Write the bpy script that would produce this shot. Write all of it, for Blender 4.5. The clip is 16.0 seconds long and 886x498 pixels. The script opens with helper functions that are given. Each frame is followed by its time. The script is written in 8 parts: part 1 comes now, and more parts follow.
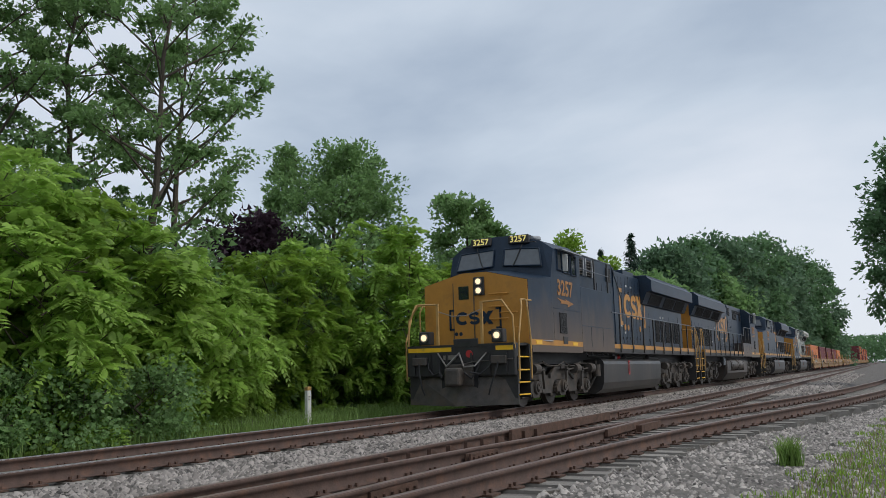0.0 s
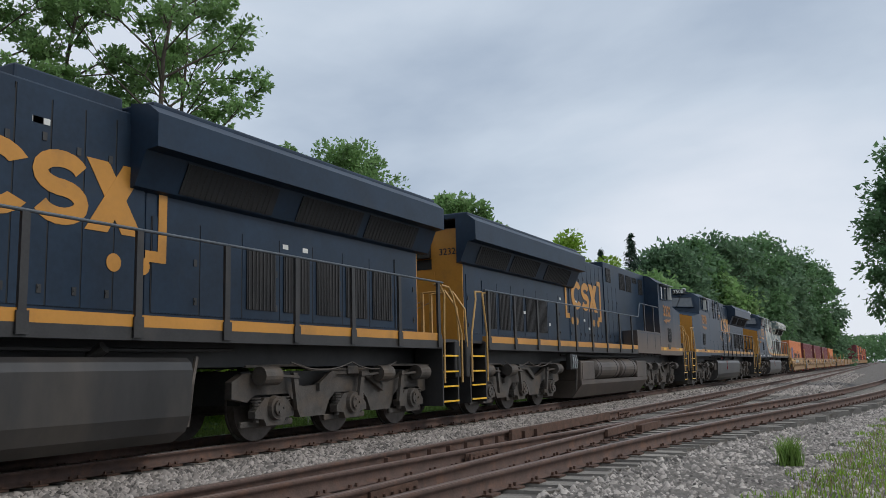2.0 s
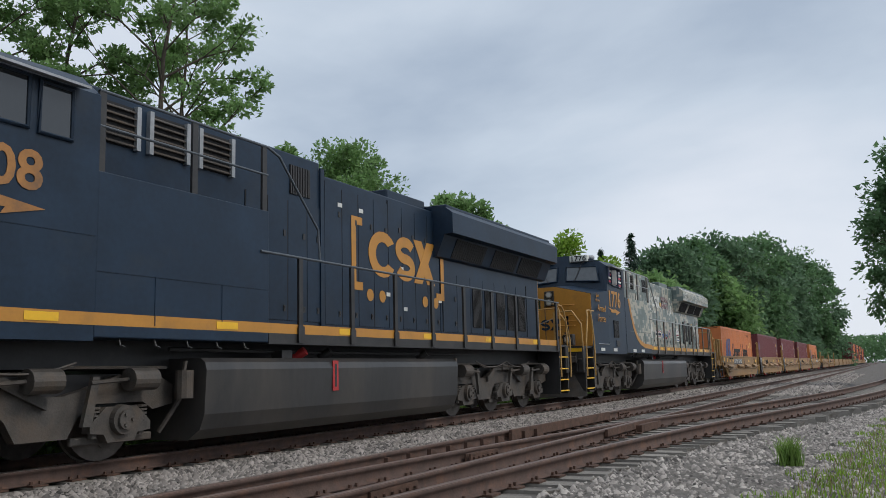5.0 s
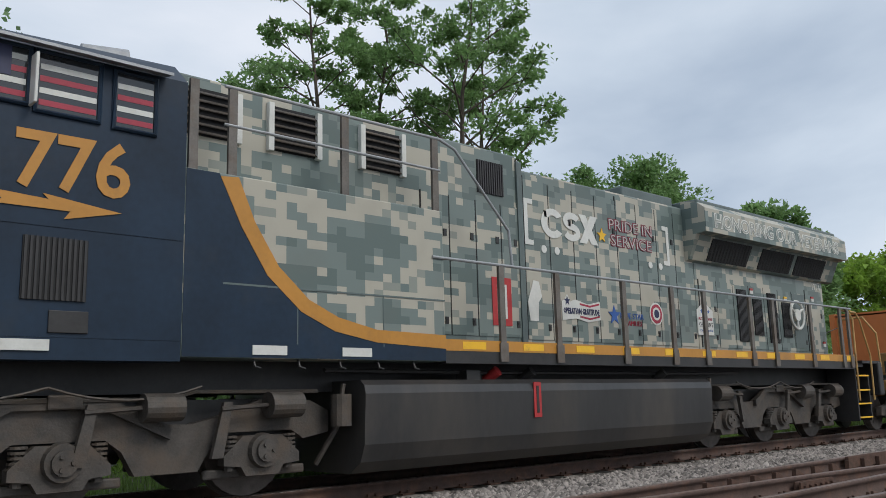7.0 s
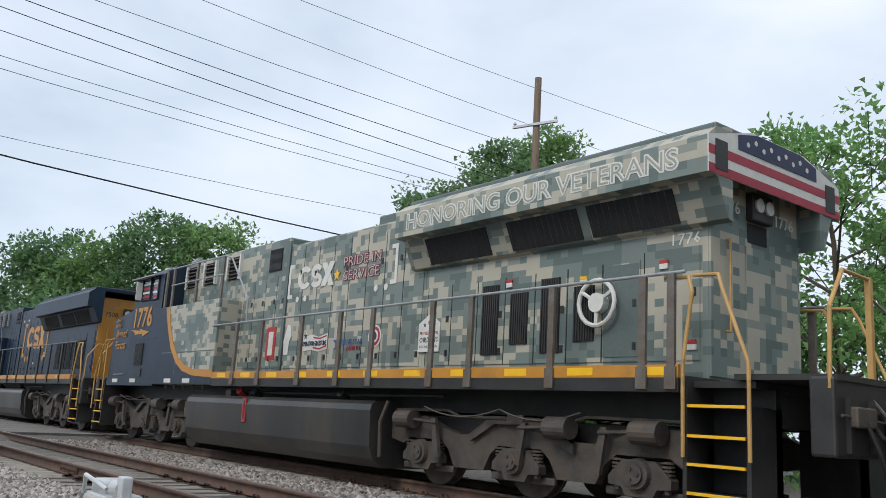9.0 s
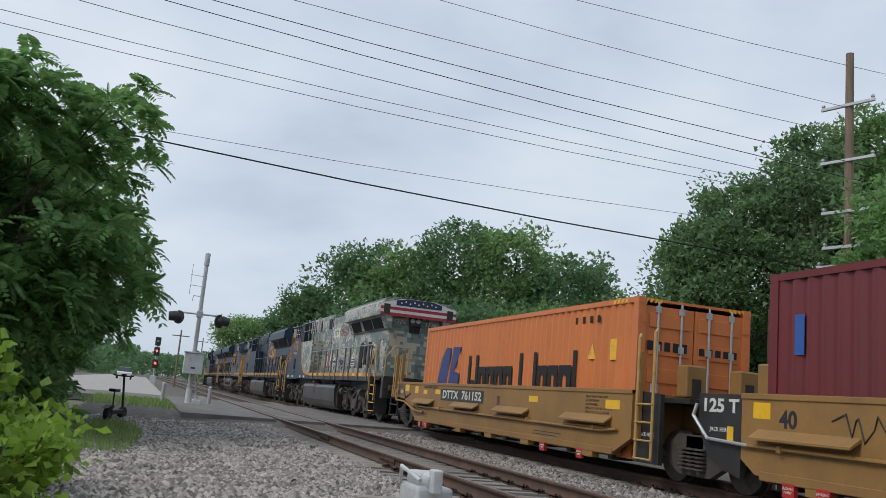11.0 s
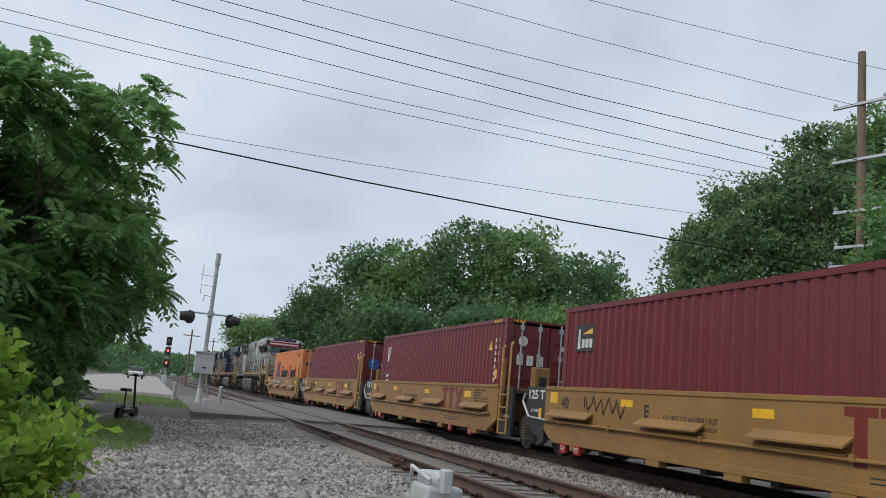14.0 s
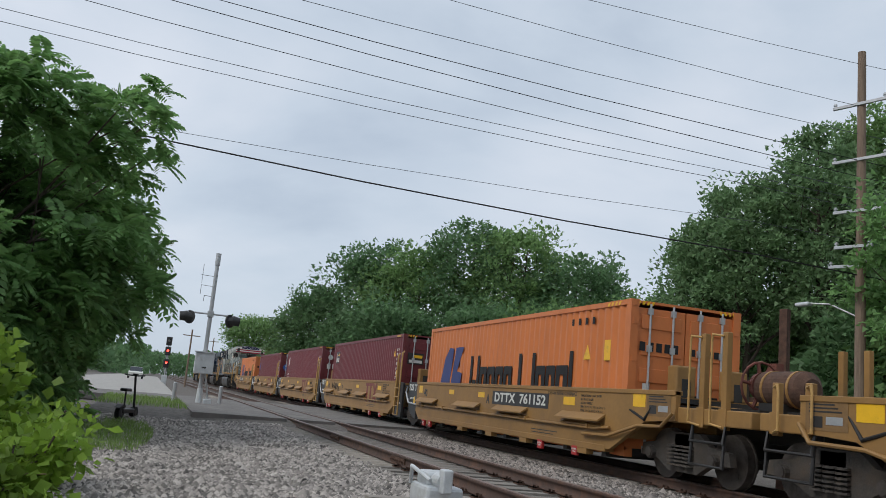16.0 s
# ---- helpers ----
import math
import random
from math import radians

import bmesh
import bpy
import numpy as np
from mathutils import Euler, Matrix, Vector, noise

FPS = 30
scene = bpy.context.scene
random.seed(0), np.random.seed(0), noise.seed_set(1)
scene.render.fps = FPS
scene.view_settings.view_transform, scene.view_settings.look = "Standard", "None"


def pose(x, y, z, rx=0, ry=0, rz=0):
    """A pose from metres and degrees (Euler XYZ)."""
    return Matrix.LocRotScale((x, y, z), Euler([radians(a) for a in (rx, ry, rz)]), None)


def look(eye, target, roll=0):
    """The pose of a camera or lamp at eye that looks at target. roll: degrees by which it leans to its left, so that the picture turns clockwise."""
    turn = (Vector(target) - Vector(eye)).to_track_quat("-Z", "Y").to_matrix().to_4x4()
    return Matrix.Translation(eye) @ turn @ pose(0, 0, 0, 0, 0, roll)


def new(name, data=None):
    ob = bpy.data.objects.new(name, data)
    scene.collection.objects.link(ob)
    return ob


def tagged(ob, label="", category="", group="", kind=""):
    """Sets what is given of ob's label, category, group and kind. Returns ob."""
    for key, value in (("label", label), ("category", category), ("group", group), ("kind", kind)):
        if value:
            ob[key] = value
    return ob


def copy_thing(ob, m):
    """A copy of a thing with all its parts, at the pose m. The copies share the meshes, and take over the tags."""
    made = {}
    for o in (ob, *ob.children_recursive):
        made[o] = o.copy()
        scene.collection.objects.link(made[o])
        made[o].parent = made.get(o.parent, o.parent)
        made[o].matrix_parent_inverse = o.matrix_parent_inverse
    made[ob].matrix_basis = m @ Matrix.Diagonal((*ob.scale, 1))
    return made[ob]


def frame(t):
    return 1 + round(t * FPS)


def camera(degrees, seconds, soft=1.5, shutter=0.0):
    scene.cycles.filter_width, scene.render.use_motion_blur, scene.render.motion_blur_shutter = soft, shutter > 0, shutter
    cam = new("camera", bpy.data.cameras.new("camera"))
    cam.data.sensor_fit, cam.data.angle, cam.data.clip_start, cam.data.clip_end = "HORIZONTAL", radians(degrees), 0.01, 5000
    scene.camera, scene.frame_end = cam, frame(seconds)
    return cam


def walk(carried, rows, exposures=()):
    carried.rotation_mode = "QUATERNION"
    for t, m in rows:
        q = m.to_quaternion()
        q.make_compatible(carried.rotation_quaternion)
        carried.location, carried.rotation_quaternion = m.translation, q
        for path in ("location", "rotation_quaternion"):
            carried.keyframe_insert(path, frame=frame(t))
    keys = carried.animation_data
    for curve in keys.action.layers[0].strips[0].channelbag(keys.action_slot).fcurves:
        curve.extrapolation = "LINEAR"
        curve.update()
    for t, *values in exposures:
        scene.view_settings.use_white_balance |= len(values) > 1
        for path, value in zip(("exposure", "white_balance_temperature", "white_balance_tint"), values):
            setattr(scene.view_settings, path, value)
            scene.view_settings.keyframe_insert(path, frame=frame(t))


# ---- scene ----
# camera: stands still at the lineside, then pans from one end of the train to the other
EYE = (0.0, 0.0, 0.972)
cam = camera(55.0, 16.0, soft=0.8)
TURNS = [(0, -62.61, 8.22, 1.46), (3.3, -62.61, 8.22, 1.46), (6.5, -62.61, 8.22, 1.46), (6.7, -59.6, 8.6, 1.46), (6.8, -56.6, 8.9, 1.46),
         (6.9, -50.3, 9.5, 1.46), (7.0, -42.27, 10.13, 1.46), (7.15, -30.5, 10.8, 1.15), (7.3, -21.57, 11.19, 0.91), (7.5, -16.62, 11.53, 0.72),
         (7.75, -9.8, 11.6, 0.2), (8.0, -2.22, 11.57, -0.4), (8.25, 8.6, 11.75, -1.05), (8.5, 22.04, 11.88, -1.68), (8.75, 37.2, 11.75, -2.5),
         (9.0, 50.99, 11.45, -3.39), (9.2, 60.54, 11.1, -4.32), (9.5, 65.12, 10.7, -4.67), (10.0, 68.5, 10.33, -4.99),
         (10.2, 69.3, 10.25, -5.05), (11.0, 70.6, 10.1, -5.18), (12.3, 71.27, 10.03, -5.25), (14, 71.27, 10.03, -5.25), (16.0, 71.27, 10.03, -5.25)]
walk(cam, [(t, pose(*EYE, 90 + pitch, roll, yaw)) for t, yaw, pitch, roll in TURNS],
     exposures=[(0, 0.0), (6.6, 0.0), (6.9, 0.0), (7.2, 0.4), (7.6, 0.52), (8.3, 0.48), (8.8, 0.42), (9.1, 0.32), (9.5, 0.2), (9.9, 0.1), (12.0, 0.05), (16.0, 0.0)])

# overcast daylight
world = bpy.data.worlds.new("overcast_sky")
scene.world = world
world.use_nodes = True
wn, wl = world.node_tree.nodes, world.node_tree.links
wn.clear()
w_out, w_bg = wn.new("ShaderNodeOutputWorld"), wn.new("ShaderNodeBackground")
w_sky = wn.new("ShaderNodeTexSky")
w_sky.sky_type, w_sky.sun_disc = "NISHITA", False
w_sky.sun_elevation, w_sky.sun_rotation = radians(55), radians(200)
w_scale = wn.new("ShaderNodeVectorMath")
w_scale.operation = "SCALE"
w_scale.inputs["Scale"].default_value = 0.08
w_tc, w_map = wn.new("ShaderNodeTexCoord"), wn.new("ShaderNodeMapping")
w_map.inputs["Scale"].default_value = (1.0, 1.0, 2.4)
w_noise = wn.new("ShaderNodeTexNoise")
w_noise.inputs["Scale"].default_value, w_noise.inputs["Detail"].default_value, w_noise.inputs["Roughness"].default_value = 1.7, 7, 0.5
w_noise.inputs["Distortion"].default_value = 0.25
w_ramp = wn.new("ShaderNodeValToRGB")
w_ramp.color_ramp.elements[0].position, w_ramp.color_ramp.elements[0].color = 0.32, (0.36, 0.43, 0.53, 1)
w_ramp.color_ramp.elements[1].position, w_ramp.color_ramp.elements[1].color = 0.66, (0.66, 0.70, 0.77, 1)
w_mid = w_ramp.color_ramp.elements.new(0.47)
w_mid.color = (0.5, 0.57, 0.66, 1)
w_mix = wn.new("ShaderNodeMix")
w_mix.data_type = "RGBA"
w_mix.inputs["Factor"].default_value = 0.9
wl.new(w_tc.outputs["Generated"], w_map.inputs["Vector"])
wl.new(w_map.outputs["Vector"], w_noise.inputs["Vector"])
wl.new(w_noise.outputs["Fac"], w_ramp.inputs["Fac"])
wl.new(w_sky.outputs["Color"], w_scale.inputs[0])
wl.new(w_scale.outputs["Vector"], w_mix.inputs["A"])
wl.new(w_ramp.outputs["Color"], w_mix.inputs["B"])
wl.new(w_mix.outputs["Result"], w_bg.inputs["Color"])
w_bg.inputs["Strength"].default_value = 1.2
wl.new(w_bg.outputs["Background"], w_out.inputs["Surface"])
sun_data = bpy.data.lights.new("sun", "SUN")
sun_data.energy, sun_data.angle, sun_data.color = 1.5, radians(25), (1.0, 0.96, 0.9)
sun = new("sun", sun_data)
sun.matrix_world = look((6, -30, 30), (0, 0, 0))


# ---- materials ----
def material(name, color, rough=0.6, metal=0.0, var=0.25, scale=6.0, bump=0.0, bump_scale=60.0, dirt=0.0, dirt_color=(0.1, 0.08, 0.06), spec=0.5, glow=0.0, per_object=0.0, stretch=(1, 1, 1), islands=0.0):
    """A node material: colour that varies at two scales, optional grime in patches, fine relief."""
    m = bpy.data.materials.new(name)
    m.use_nodes = True
    n, l = m.node_tree.nodes, m.node_tree.links
    b = n["Principled BSDF"]
    b.inputs["Roughness"].default_value, b.inputs["Metallic"].default_value = rough, metal
    b.inputs["Specular IOR Level"].default_value = spec
    tc, mp = n.new("ShaderNodeTexCoord"), n.new("ShaderNodeMapping")
    mp.inputs["Scale"].default_value = stretch
    l.new(tc.outputs["Object"], mp.inputs["Vector"])
    n1, n2 = n.new("ShaderNodeTexNoise"), n.new("ShaderNodeTexNoise")
    n1.inputs["Scale"].default_value, n1.inputs["Detail"].default_value = scale, 6
    n2.inputs["Scale"].default_value, n2.inputs["Detail"].default_value = scale * 9, 4
    for k in (n1, n2):
        l.new(mp.outputs["Vector"], k.inputs["Vector"])
    add = n.new("ShaderNodeMath")
    add.operation = "MULTIPLY_ADD"
    add.inputs[1].default_value = 0.5
    l.new(n2.outputs["Fac"], add.inputs[0])
    l.new(n1.outputs["Fac"], add.inputs[2])
    last = add.outputs[0]
    if per_object:
        oi, ma = n.new("ShaderNodeObjectInfo"), n.new("ShaderNodeMath")
        ma.operation = "MULTIPLY_ADD"
        ma.inputs[1].default_value = per_object
        l.new(oi.outputs["Random"], ma.inputs[0])
        l.new(last, ma.inputs[2])
        last = ma.outputs[0]
    if islands:
        ge, mi = n.new("ShaderNodeNewGeometry"), n.new("ShaderNodeMath")
        mi.operation = "MULTIPLY_ADD"
        mi.inputs[1].default_value = islands
        l.new(ge.outputs["Random Per Island"], mi.inputs[0])
        l.new(last, mi.inputs[2])
        last = mi.outputs[0]
    extra = per_object / 2 + islands / 2
    mr = n.new("ShaderNodeMapRange")
    mr.inputs["From Min"].default_value, mr.inputs["From Max"].default_value = 0.45 + extra * 0.2, 1.05 + extra * 1.8
    mr.inputs["To Min"].default_value, mr.inputs["To Max"].default_value = 1 - var, 1 + var
    l.new(last, mr.inputs["Value"])
    sc = n.new("ShaderNodeVectorMath")
    sc.operation = "SCALE"
    sc.inputs[0].default_value = color
    l.new(mr.outputs["Result"], sc.inputs["Scale"])
    out = sc.outputs["Vector"]
    if dirt:
        n3, rp, mx = n.new("ShaderNodeTexNoise"), n.new("ShaderNodeMapRange"), n.new("ShaderNodeMix")
        n3.inputs["Scale"].default_value, n3.inputs["Detail"].default_value = scale * 0.6, 8
        n3.inputs["Roughness"].default_value = 0.65
        l.new(mp.outputs["Vector"], n3.inputs["Vector"])
        rp.inputs["From Min"].default_value, rp.inputs["From Max"].default_value = 0.62 - dirt * 0.3, 0.78 - dirt * 0.15
        mx.data_type = "RGBA"
        mx.inputs["B"].default_value = (*dirt_color, 1)
        rp.inputs["To Max"].default_value = min(1.0, 0.4 + dirt)
        l.new(n3.outputs["Fac"], rp.inputs["Value"])
        l.new(rp.outputs["Result"], mx.inputs["Factor"])
        l.new(out, mx.inputs["A"])
        out = mx.outputs["Result"]
    l.new(out, b.inputs["Base Color"])
    if bump:
        n4, bp = n.new("ShaderNodeTexNoise"), n.new("ShaderNodeBump")
        n4.inputs["Scale"].default_value, n4.inputs["Detail"].default_value = bump_scale, 5
        l.new(mp.outputs["Vector"], n4.inputs["Vector"])
        bp.inputs["Strength"].default_value, bp.inputs["Distance"].default_value = bump, 0.02
        l.new(n4.outputs["Fac"], bp.inputs["Height"])
        l.new(bp.outputs["Normal"], b.inputs["Normal"])
    if glow:
        b.inputs["Emission Color"].default_value, b.inputs["Emission Strength"].default_value = (*color, 1), glow
    return m


def camo_material():
    """Square-pixel camouflage paint in three greys and greens."""
    m = bpy.data.materials.new("camouflage_paint")
    m.use_nodes = True
    n, l = m.node_tree.nodes, m.node_tree.links
    b = n["Principled BSDF"]
    b.inputs["Roughness"].default_value = 0.42
    tc, sn, nz, rp = n.new("ShaderNodeTexCoord"), n.new("ShaderNodeVectorMath"), n.new("ShaderNodeTexNoise"), n.new("ShaderNodeValToRGB")
    sn.operation = "SNAP"
    sn.inputs[1].default_value = (0.135, 0.135, 0.1)
    st = n.new("ShaderNodeMapping")
    st.inputs["Scale"].default_value = (1.0, 1.0, 1.75)
    nz.inputs["Scale"].default_value, nz.inputs["Detail"].default_value, nz.inputs["Roughness"].default_value = 1.15, 3.0, 0.72
    l.new(tc.outputs["Object"], sn.inputs[0])
    l.new(sn.outputs["Vector"], st.inputs["Vector"])
    l.new(st.outputs["Vector"], nz.inputs["Vector"])
    l.new(nz.outputs["Fac"], rp.inputs["Fac"])
    cr = rp.color_ramp
    cr.interpolation = "CONSTANT"
    cr.elements[0].position, cr.elements[0].color = 0.0, (0.105, 0.14, 0.13, 1)
    cr.elements[1].position, cr.elements[1].color = 0.51, (0.41, 0.385, 0.315, 1)
    for pos, col in ((0.43, (0.16, 0.2, 0.185, 1)), (0.60, (0.24, 0.26, 0.225, 1)), (0.63, (0.13, 0.17, 0.16, 1))):
        cr.elements.new(pos).color = col
    d, mx, rr = n.new("ShaderNodeTexNoise"), n.new("ShaderNodeMix"), n.new("ShaderNodeMapRange")
    d.inputs["Scale"].default_value, d.inputs["Detail"].default_value = 1.3, 8
    l.new(tc.outputs["Object"], d.inputs["Vector"])
    rr.inputs["From Min"].default_value, rr.inputs["From Max"].default_value, rr.inputs["To Max"].default_value = 0.5, 0.8, 0.3
    l.new(d.outputs["Fac"], rr.inputs["Value"])
    l.new(rr.outputs["Result"], mx.inputs["Factor"])
    mx.data_type = "RGBA"
    mx.inputs["B"].default_value = (0.16, 0.14, 0.115, 1)
    l.new(rp.outputs["Color"], mx.inputs["A"])
    l.new(mx.outputs["Result"], b.inputs["Base Color"])
    return m


def dusty_material():
    """Dark blue paint under a film of brown road dust that thins out upwards in uneven streaks."""
    m = material("dusty_blue_paint", (0.011, 0.025, 0.047), 0.45, var=0.3, scale=1.5, dirt=0.22, dirt_color=(0.028, 0.034, 0.042), bump=0.04, bump_scale=9, spec=0.3)
    n, l = m.node_tree.nodes, m.node_tree.links
    b = n["Principled BSDF"]
    src = b.inputs["Base Color"].links[0].from_socket
    tc, sp, nz, ad, mr, mx = (n.new("ShaderNode" + k) for k in ("TexCoord", "SeparateXYZ", "TexNoise", "Math", "MapRange", "Mix"))
    st = n.new("ShaderNodeMapping")
    st.inputs["Scale"].default_value = (1.0, 1.0, 0.35)
    l.new(tc.outputs["Object"], sp.inputs[0])
    l.new(tc.outputs["Object"], st.inputs["Vector"])
    nz.inputs["Scale"].default_value, nz.inputs["Detail"].default_value = 2.6, 7
    l.new(st.outputs["Vector"], nz.inputs["Vector"])
    ad.operation = "MULTIPLY_ADD"
    ad.inputs[1].default_value = -1.5
    l.new(nz.outputs["Fac"], ad.inputs[0])
    l.new(sp.outputs["Z"], ad.inputs[2])
    mr.inputs["From Min"].default_value, mr.inputs["From Max"].default_value = 2.35, 0.9
    mr.inputs["To Max"].default_value = 0.8
    l.new(ad.outputs[0], mr.inputs["Value"])
    mx.data_type = "RGBA"
    mx.inputs["B"].default_value = (0.135, 0.096, 0.068, 1)
    l.new(mr.outputs["Result"], mx.inputs["Factor"])
    l.new(src, mx.inputs["A"])
    l.new(mx.outputs["Result"], b.inputs["Base Color"])
    return m


M = {}
M["dusty"] = dusty_material()
M["dullyellow"] = material("dusty_yellow_numerals", (0.36, 0.16, 0.04), 0.55, var=0.2, scale=4, dirt=0.45, dirt_color=(0.16, 0.09, 0.045))
M["blue"] = material("dark_blue_paint", (0.011, 0.025, 0.047), 0.42, var=0.3, scale=1.5, dirt=0.22, dirt_color=(0.028, 0.034, 0.042), bump=0.04, bump_scale=9, spec=0.3)
M["yellow"] = material("golden_yellow_paint", (0.47, 0.215, 0.032), 0.45, var=0.12, scale=2.0, dirt=0.3, dirt_color=(0.22, 0.12, 0.04))
M["reflect"] = material("reflective_yellow_tape", (0.8, 0.46, 0.02), 0.4, var=0.08, dirt=0.15)
M["white"] = material("white_lettering", (0.62, 0.62, 0.58), 0.5, var=0.1, dirt=0.1, dirt_color=(0.4, 0.38, 0.34))
M["black"] = material("black_paint", (0.026, 0.025, 0.025), 0.5, var=0.4, scale=3, dirt=0.3, dirt_color=(0.05, 0.042, 0.036))
# near-black that puts the shade of openings into the colour
M["dark"] = material("recess_shade_black", (0.014, 0.014, 0.015), 0.8, var=0.3)
M["under"] = material("oily_cast_steel", (0.068, 0.06, 0.053), 0.62, 0.15, var=0.45, scale=5, dirt=0.55, dirt_color=(0.10, 0.075, 0.055), bump=0.25, bump_scale=30)
M["tank"] = material("fuel_tank_paint", (0.035, 0.034, 0.034), 0.36, var=0.3, scale=1.2, dirt=0.55, dirt_color=(0.075, 0.065, 0.056), stretch=(1, 1, 0.35), bump=0.06, bump_scale=6)
M["tankbrown"] = material("dusty_brown_tank_paint", (0.062, 0.05, 0.042), 0.5, var=0.3, scale=1.4, dirt=0.55, dirt_color=(0.105, 0.08, 0.062), bump=0.08, bump_scale=7)
M["steel"] = material("worn_steel", (0.30, 0.28, 0.26), 0.4, 0.7, var=0.3, scale=6, dirt=0.3, dirt_color=(0.12, 0.08, 0.06))
M["wheel"] = material("wheel_steel", (0.10, 0.085, 0.075), 0.5, 0.5, var=0.4, scale=9)
M["railtop"] = material("polished_rail_head", (0.5, 0.49, 0.48), 0.35, 1.0, var=0.15, scale=3)
M["railside"] = material("rusty_rail_side", (0.078, 0.048, 0.038), 0.85, var=0.35, scale=7, dirt=0.4, dirt_color=(0.15, 0.075, 0.045), bump=0.2, bump_scale=50)
M["dullrail"] = material("dull_worn_rail_head", (0.18, 0.12, 0.095), 0.42, 0.55, var=0.3, scale=3)
M["rust"] = material("rusty_iron", (0.085, 0.045, 0.03), 0.9, var=0.5, scale=9, dirt=0.3, dirt_color=(0.06, 0.04, 0.03), bump=0.25)
M["tie"] = material("weathered_tie_wood", (0.23, 0.21, 0.185), 0.92, var=0.45, scale=4, bump=0.5, bump_scale=40, per_object=0.5, stretch=(6, 1, 1))
M["glass"] = material("dark_window_glass", (0.02, 0.025, 0.03), 0.06, var=0.1, spec=0.9)
M["shield"] = material("windscreen_glass", (0.09, 0.10, 0.11), 0.1, var=0.15, spec=0.8)
M["camo"] = camo_material()
M["camodark"] = material("grey_green_paint", (0.105, 0.135, 0.13), 0.45, var=0.2, scale=2, dirt=0.2, dirt_color=(0.09, 0.08, 0.07))
M["camorail"] = material("grimy_grey_stanchion", (0.13, 0.115, 0.10), 0.5, var=0.35, scale=5, dirt=0.5, dirt_color=(0.10, 0.065, 0.04))
M["handrail"] = material("tan_handrail_paint", (0.45, 0.27, 0.09), 0.5, var=0.2, scale=6, dirt=0.25)
M["railgrey"] = material("bright_grey_handrail", (0.33, 0.34, 0.35), 0.4, 0.3, var=0.2)
M["raildark"] = material("dark_steel_handrail", (0.10, 0.115, 0.13), 0.4, 0.3, var=0.25)
M["greyletter"] = material("pale_grey_lettering", (0.42, 0.42, 0.40), 0.5, var=0.1)
M["red"] = material("red_enamel", (0.42, 0.03, 0.03), 0.45, var=0.2)
M["flagred"] = material("flag_red", (0.34, 0.025, 0.05), 0.5, var=0.2, scale=3)
M["flagblue"] = material("flag_blue", (0.02, 0.025, 0.075), 0.5, var=0.2, scale=3)
M["decalblue"] = material("decal_blue", (0.03, 0.10, 0.34), 0.5, var=0.1)
M["lampglow"] = material("lit_headlamp", (1.0, 0.74, 0.45), 0.3, glow=1.1, var=0.05)
M["lens"] = material("unlit_lamp_lens", (0.5, 0.5, 0.48), 0.15, var=0.1)
M["welltan"] = material("ochre_car_paint", (0.285, 0.155, 0.047), 0.55, var=0.15, scale=1.6, dirt=0.4, dirt_color=(0.20, 0.115, 0.045), bump=0.05, bump_scale=8)
M["logomaroon"] = material("maroon_lettering", (0.17, 0.025, 0.02), 0.55, var=0.15)
M["boxred"] = material("maroon_container_paint", (0.145, 0.022, 0.026), 0.48, var=0.14, scale=1.3, dirt=0.25, dirt_color=(0.11, 0.03, 0.027), stretch=(1, 1, 0.4), per_object=0.3)
M["boxorange"] = material("orange_container_paint", (0.60, 0.185, 0.055), 0.5, var=0.1, scale=1.3, dirt=0.25, dirt_color=(0.40, 0.13, 0.05), stretch=(1, 1, 0.4))
M["boxblue"] = material("container_logo_blue", (0.02, 0.035, 0.16), 0.5, var=0.1)
M["ground"] = material("grey_gravel_earth", (0.125, 0.112, 0.10), 0.95, var=0.55, scale=7, bump=0.8, bump_scale=34, dirt=0.35, dirt_color=(0.10, 0.088, 0.072))
M["stone"] = material("ballast_stone", (0.23, 0.205, 0.185), 0.9, var=0.95, scale=2.5, islands=0.9)
M["pale_stone"] = material("pale_gravel", (0.27, 0.245, 0.222), 0.9, var=1.0, scale=2.5, islands=0.9)
M["asphalt"] = material("worn_asphalt", (0.16, 0.15, 0.14), 0.9, var=0.3, scale=1.2, bump=0.4, bump_scale=60, dirt=0.35, dirt_color=(0.22, 0.205, 0.185))
M["concrete"] = material("pale_concrete_paving", (0.36, 0.345, 0.32), 0.9, var=0.2, scale=1.5, bump=0.2, dirt=0.2, dirt_color=(0.25, 0.24, 0.22))
M["bark"] = material("grey_bark", (0.085, 0.068, 0.052), 0.95, var=0.45, scale=5, bump=0.8, bump_scale=25, stretch=(1, 1, 0.25))
M["polewood"] = material("weathered_pole_wood", (0.20, 0.145, 0.105), 0.9, var=0.35, scale=6, bump=0.4, stretch=(3, 3, 0.2))
M["galv"] = material("galvanised_metal", (0.46, 0.47, 0.48), 0.45, 0.5, var=0.15, scale=5)
M["silver"] = material("silver_paint", (0.55, 0.57, 0.58), 0.45, 0.2, var=0.15, scale=5, dirt=0.2, dirt_color=(0.3, 0.29, 0.27))
M["cable"] = material("black_cable", (0.01, 0.01, 0.011), 0.7, var=0.2)
M["cablegrey"] = material("grey_line_wire", (0.09, 0.10, 0.11), 0.6, var=0.2)
M["redglow"] = material("red_signal_light", (1.0, 0.06, 0.04), 0.3, glow=5.0, var=0.05)


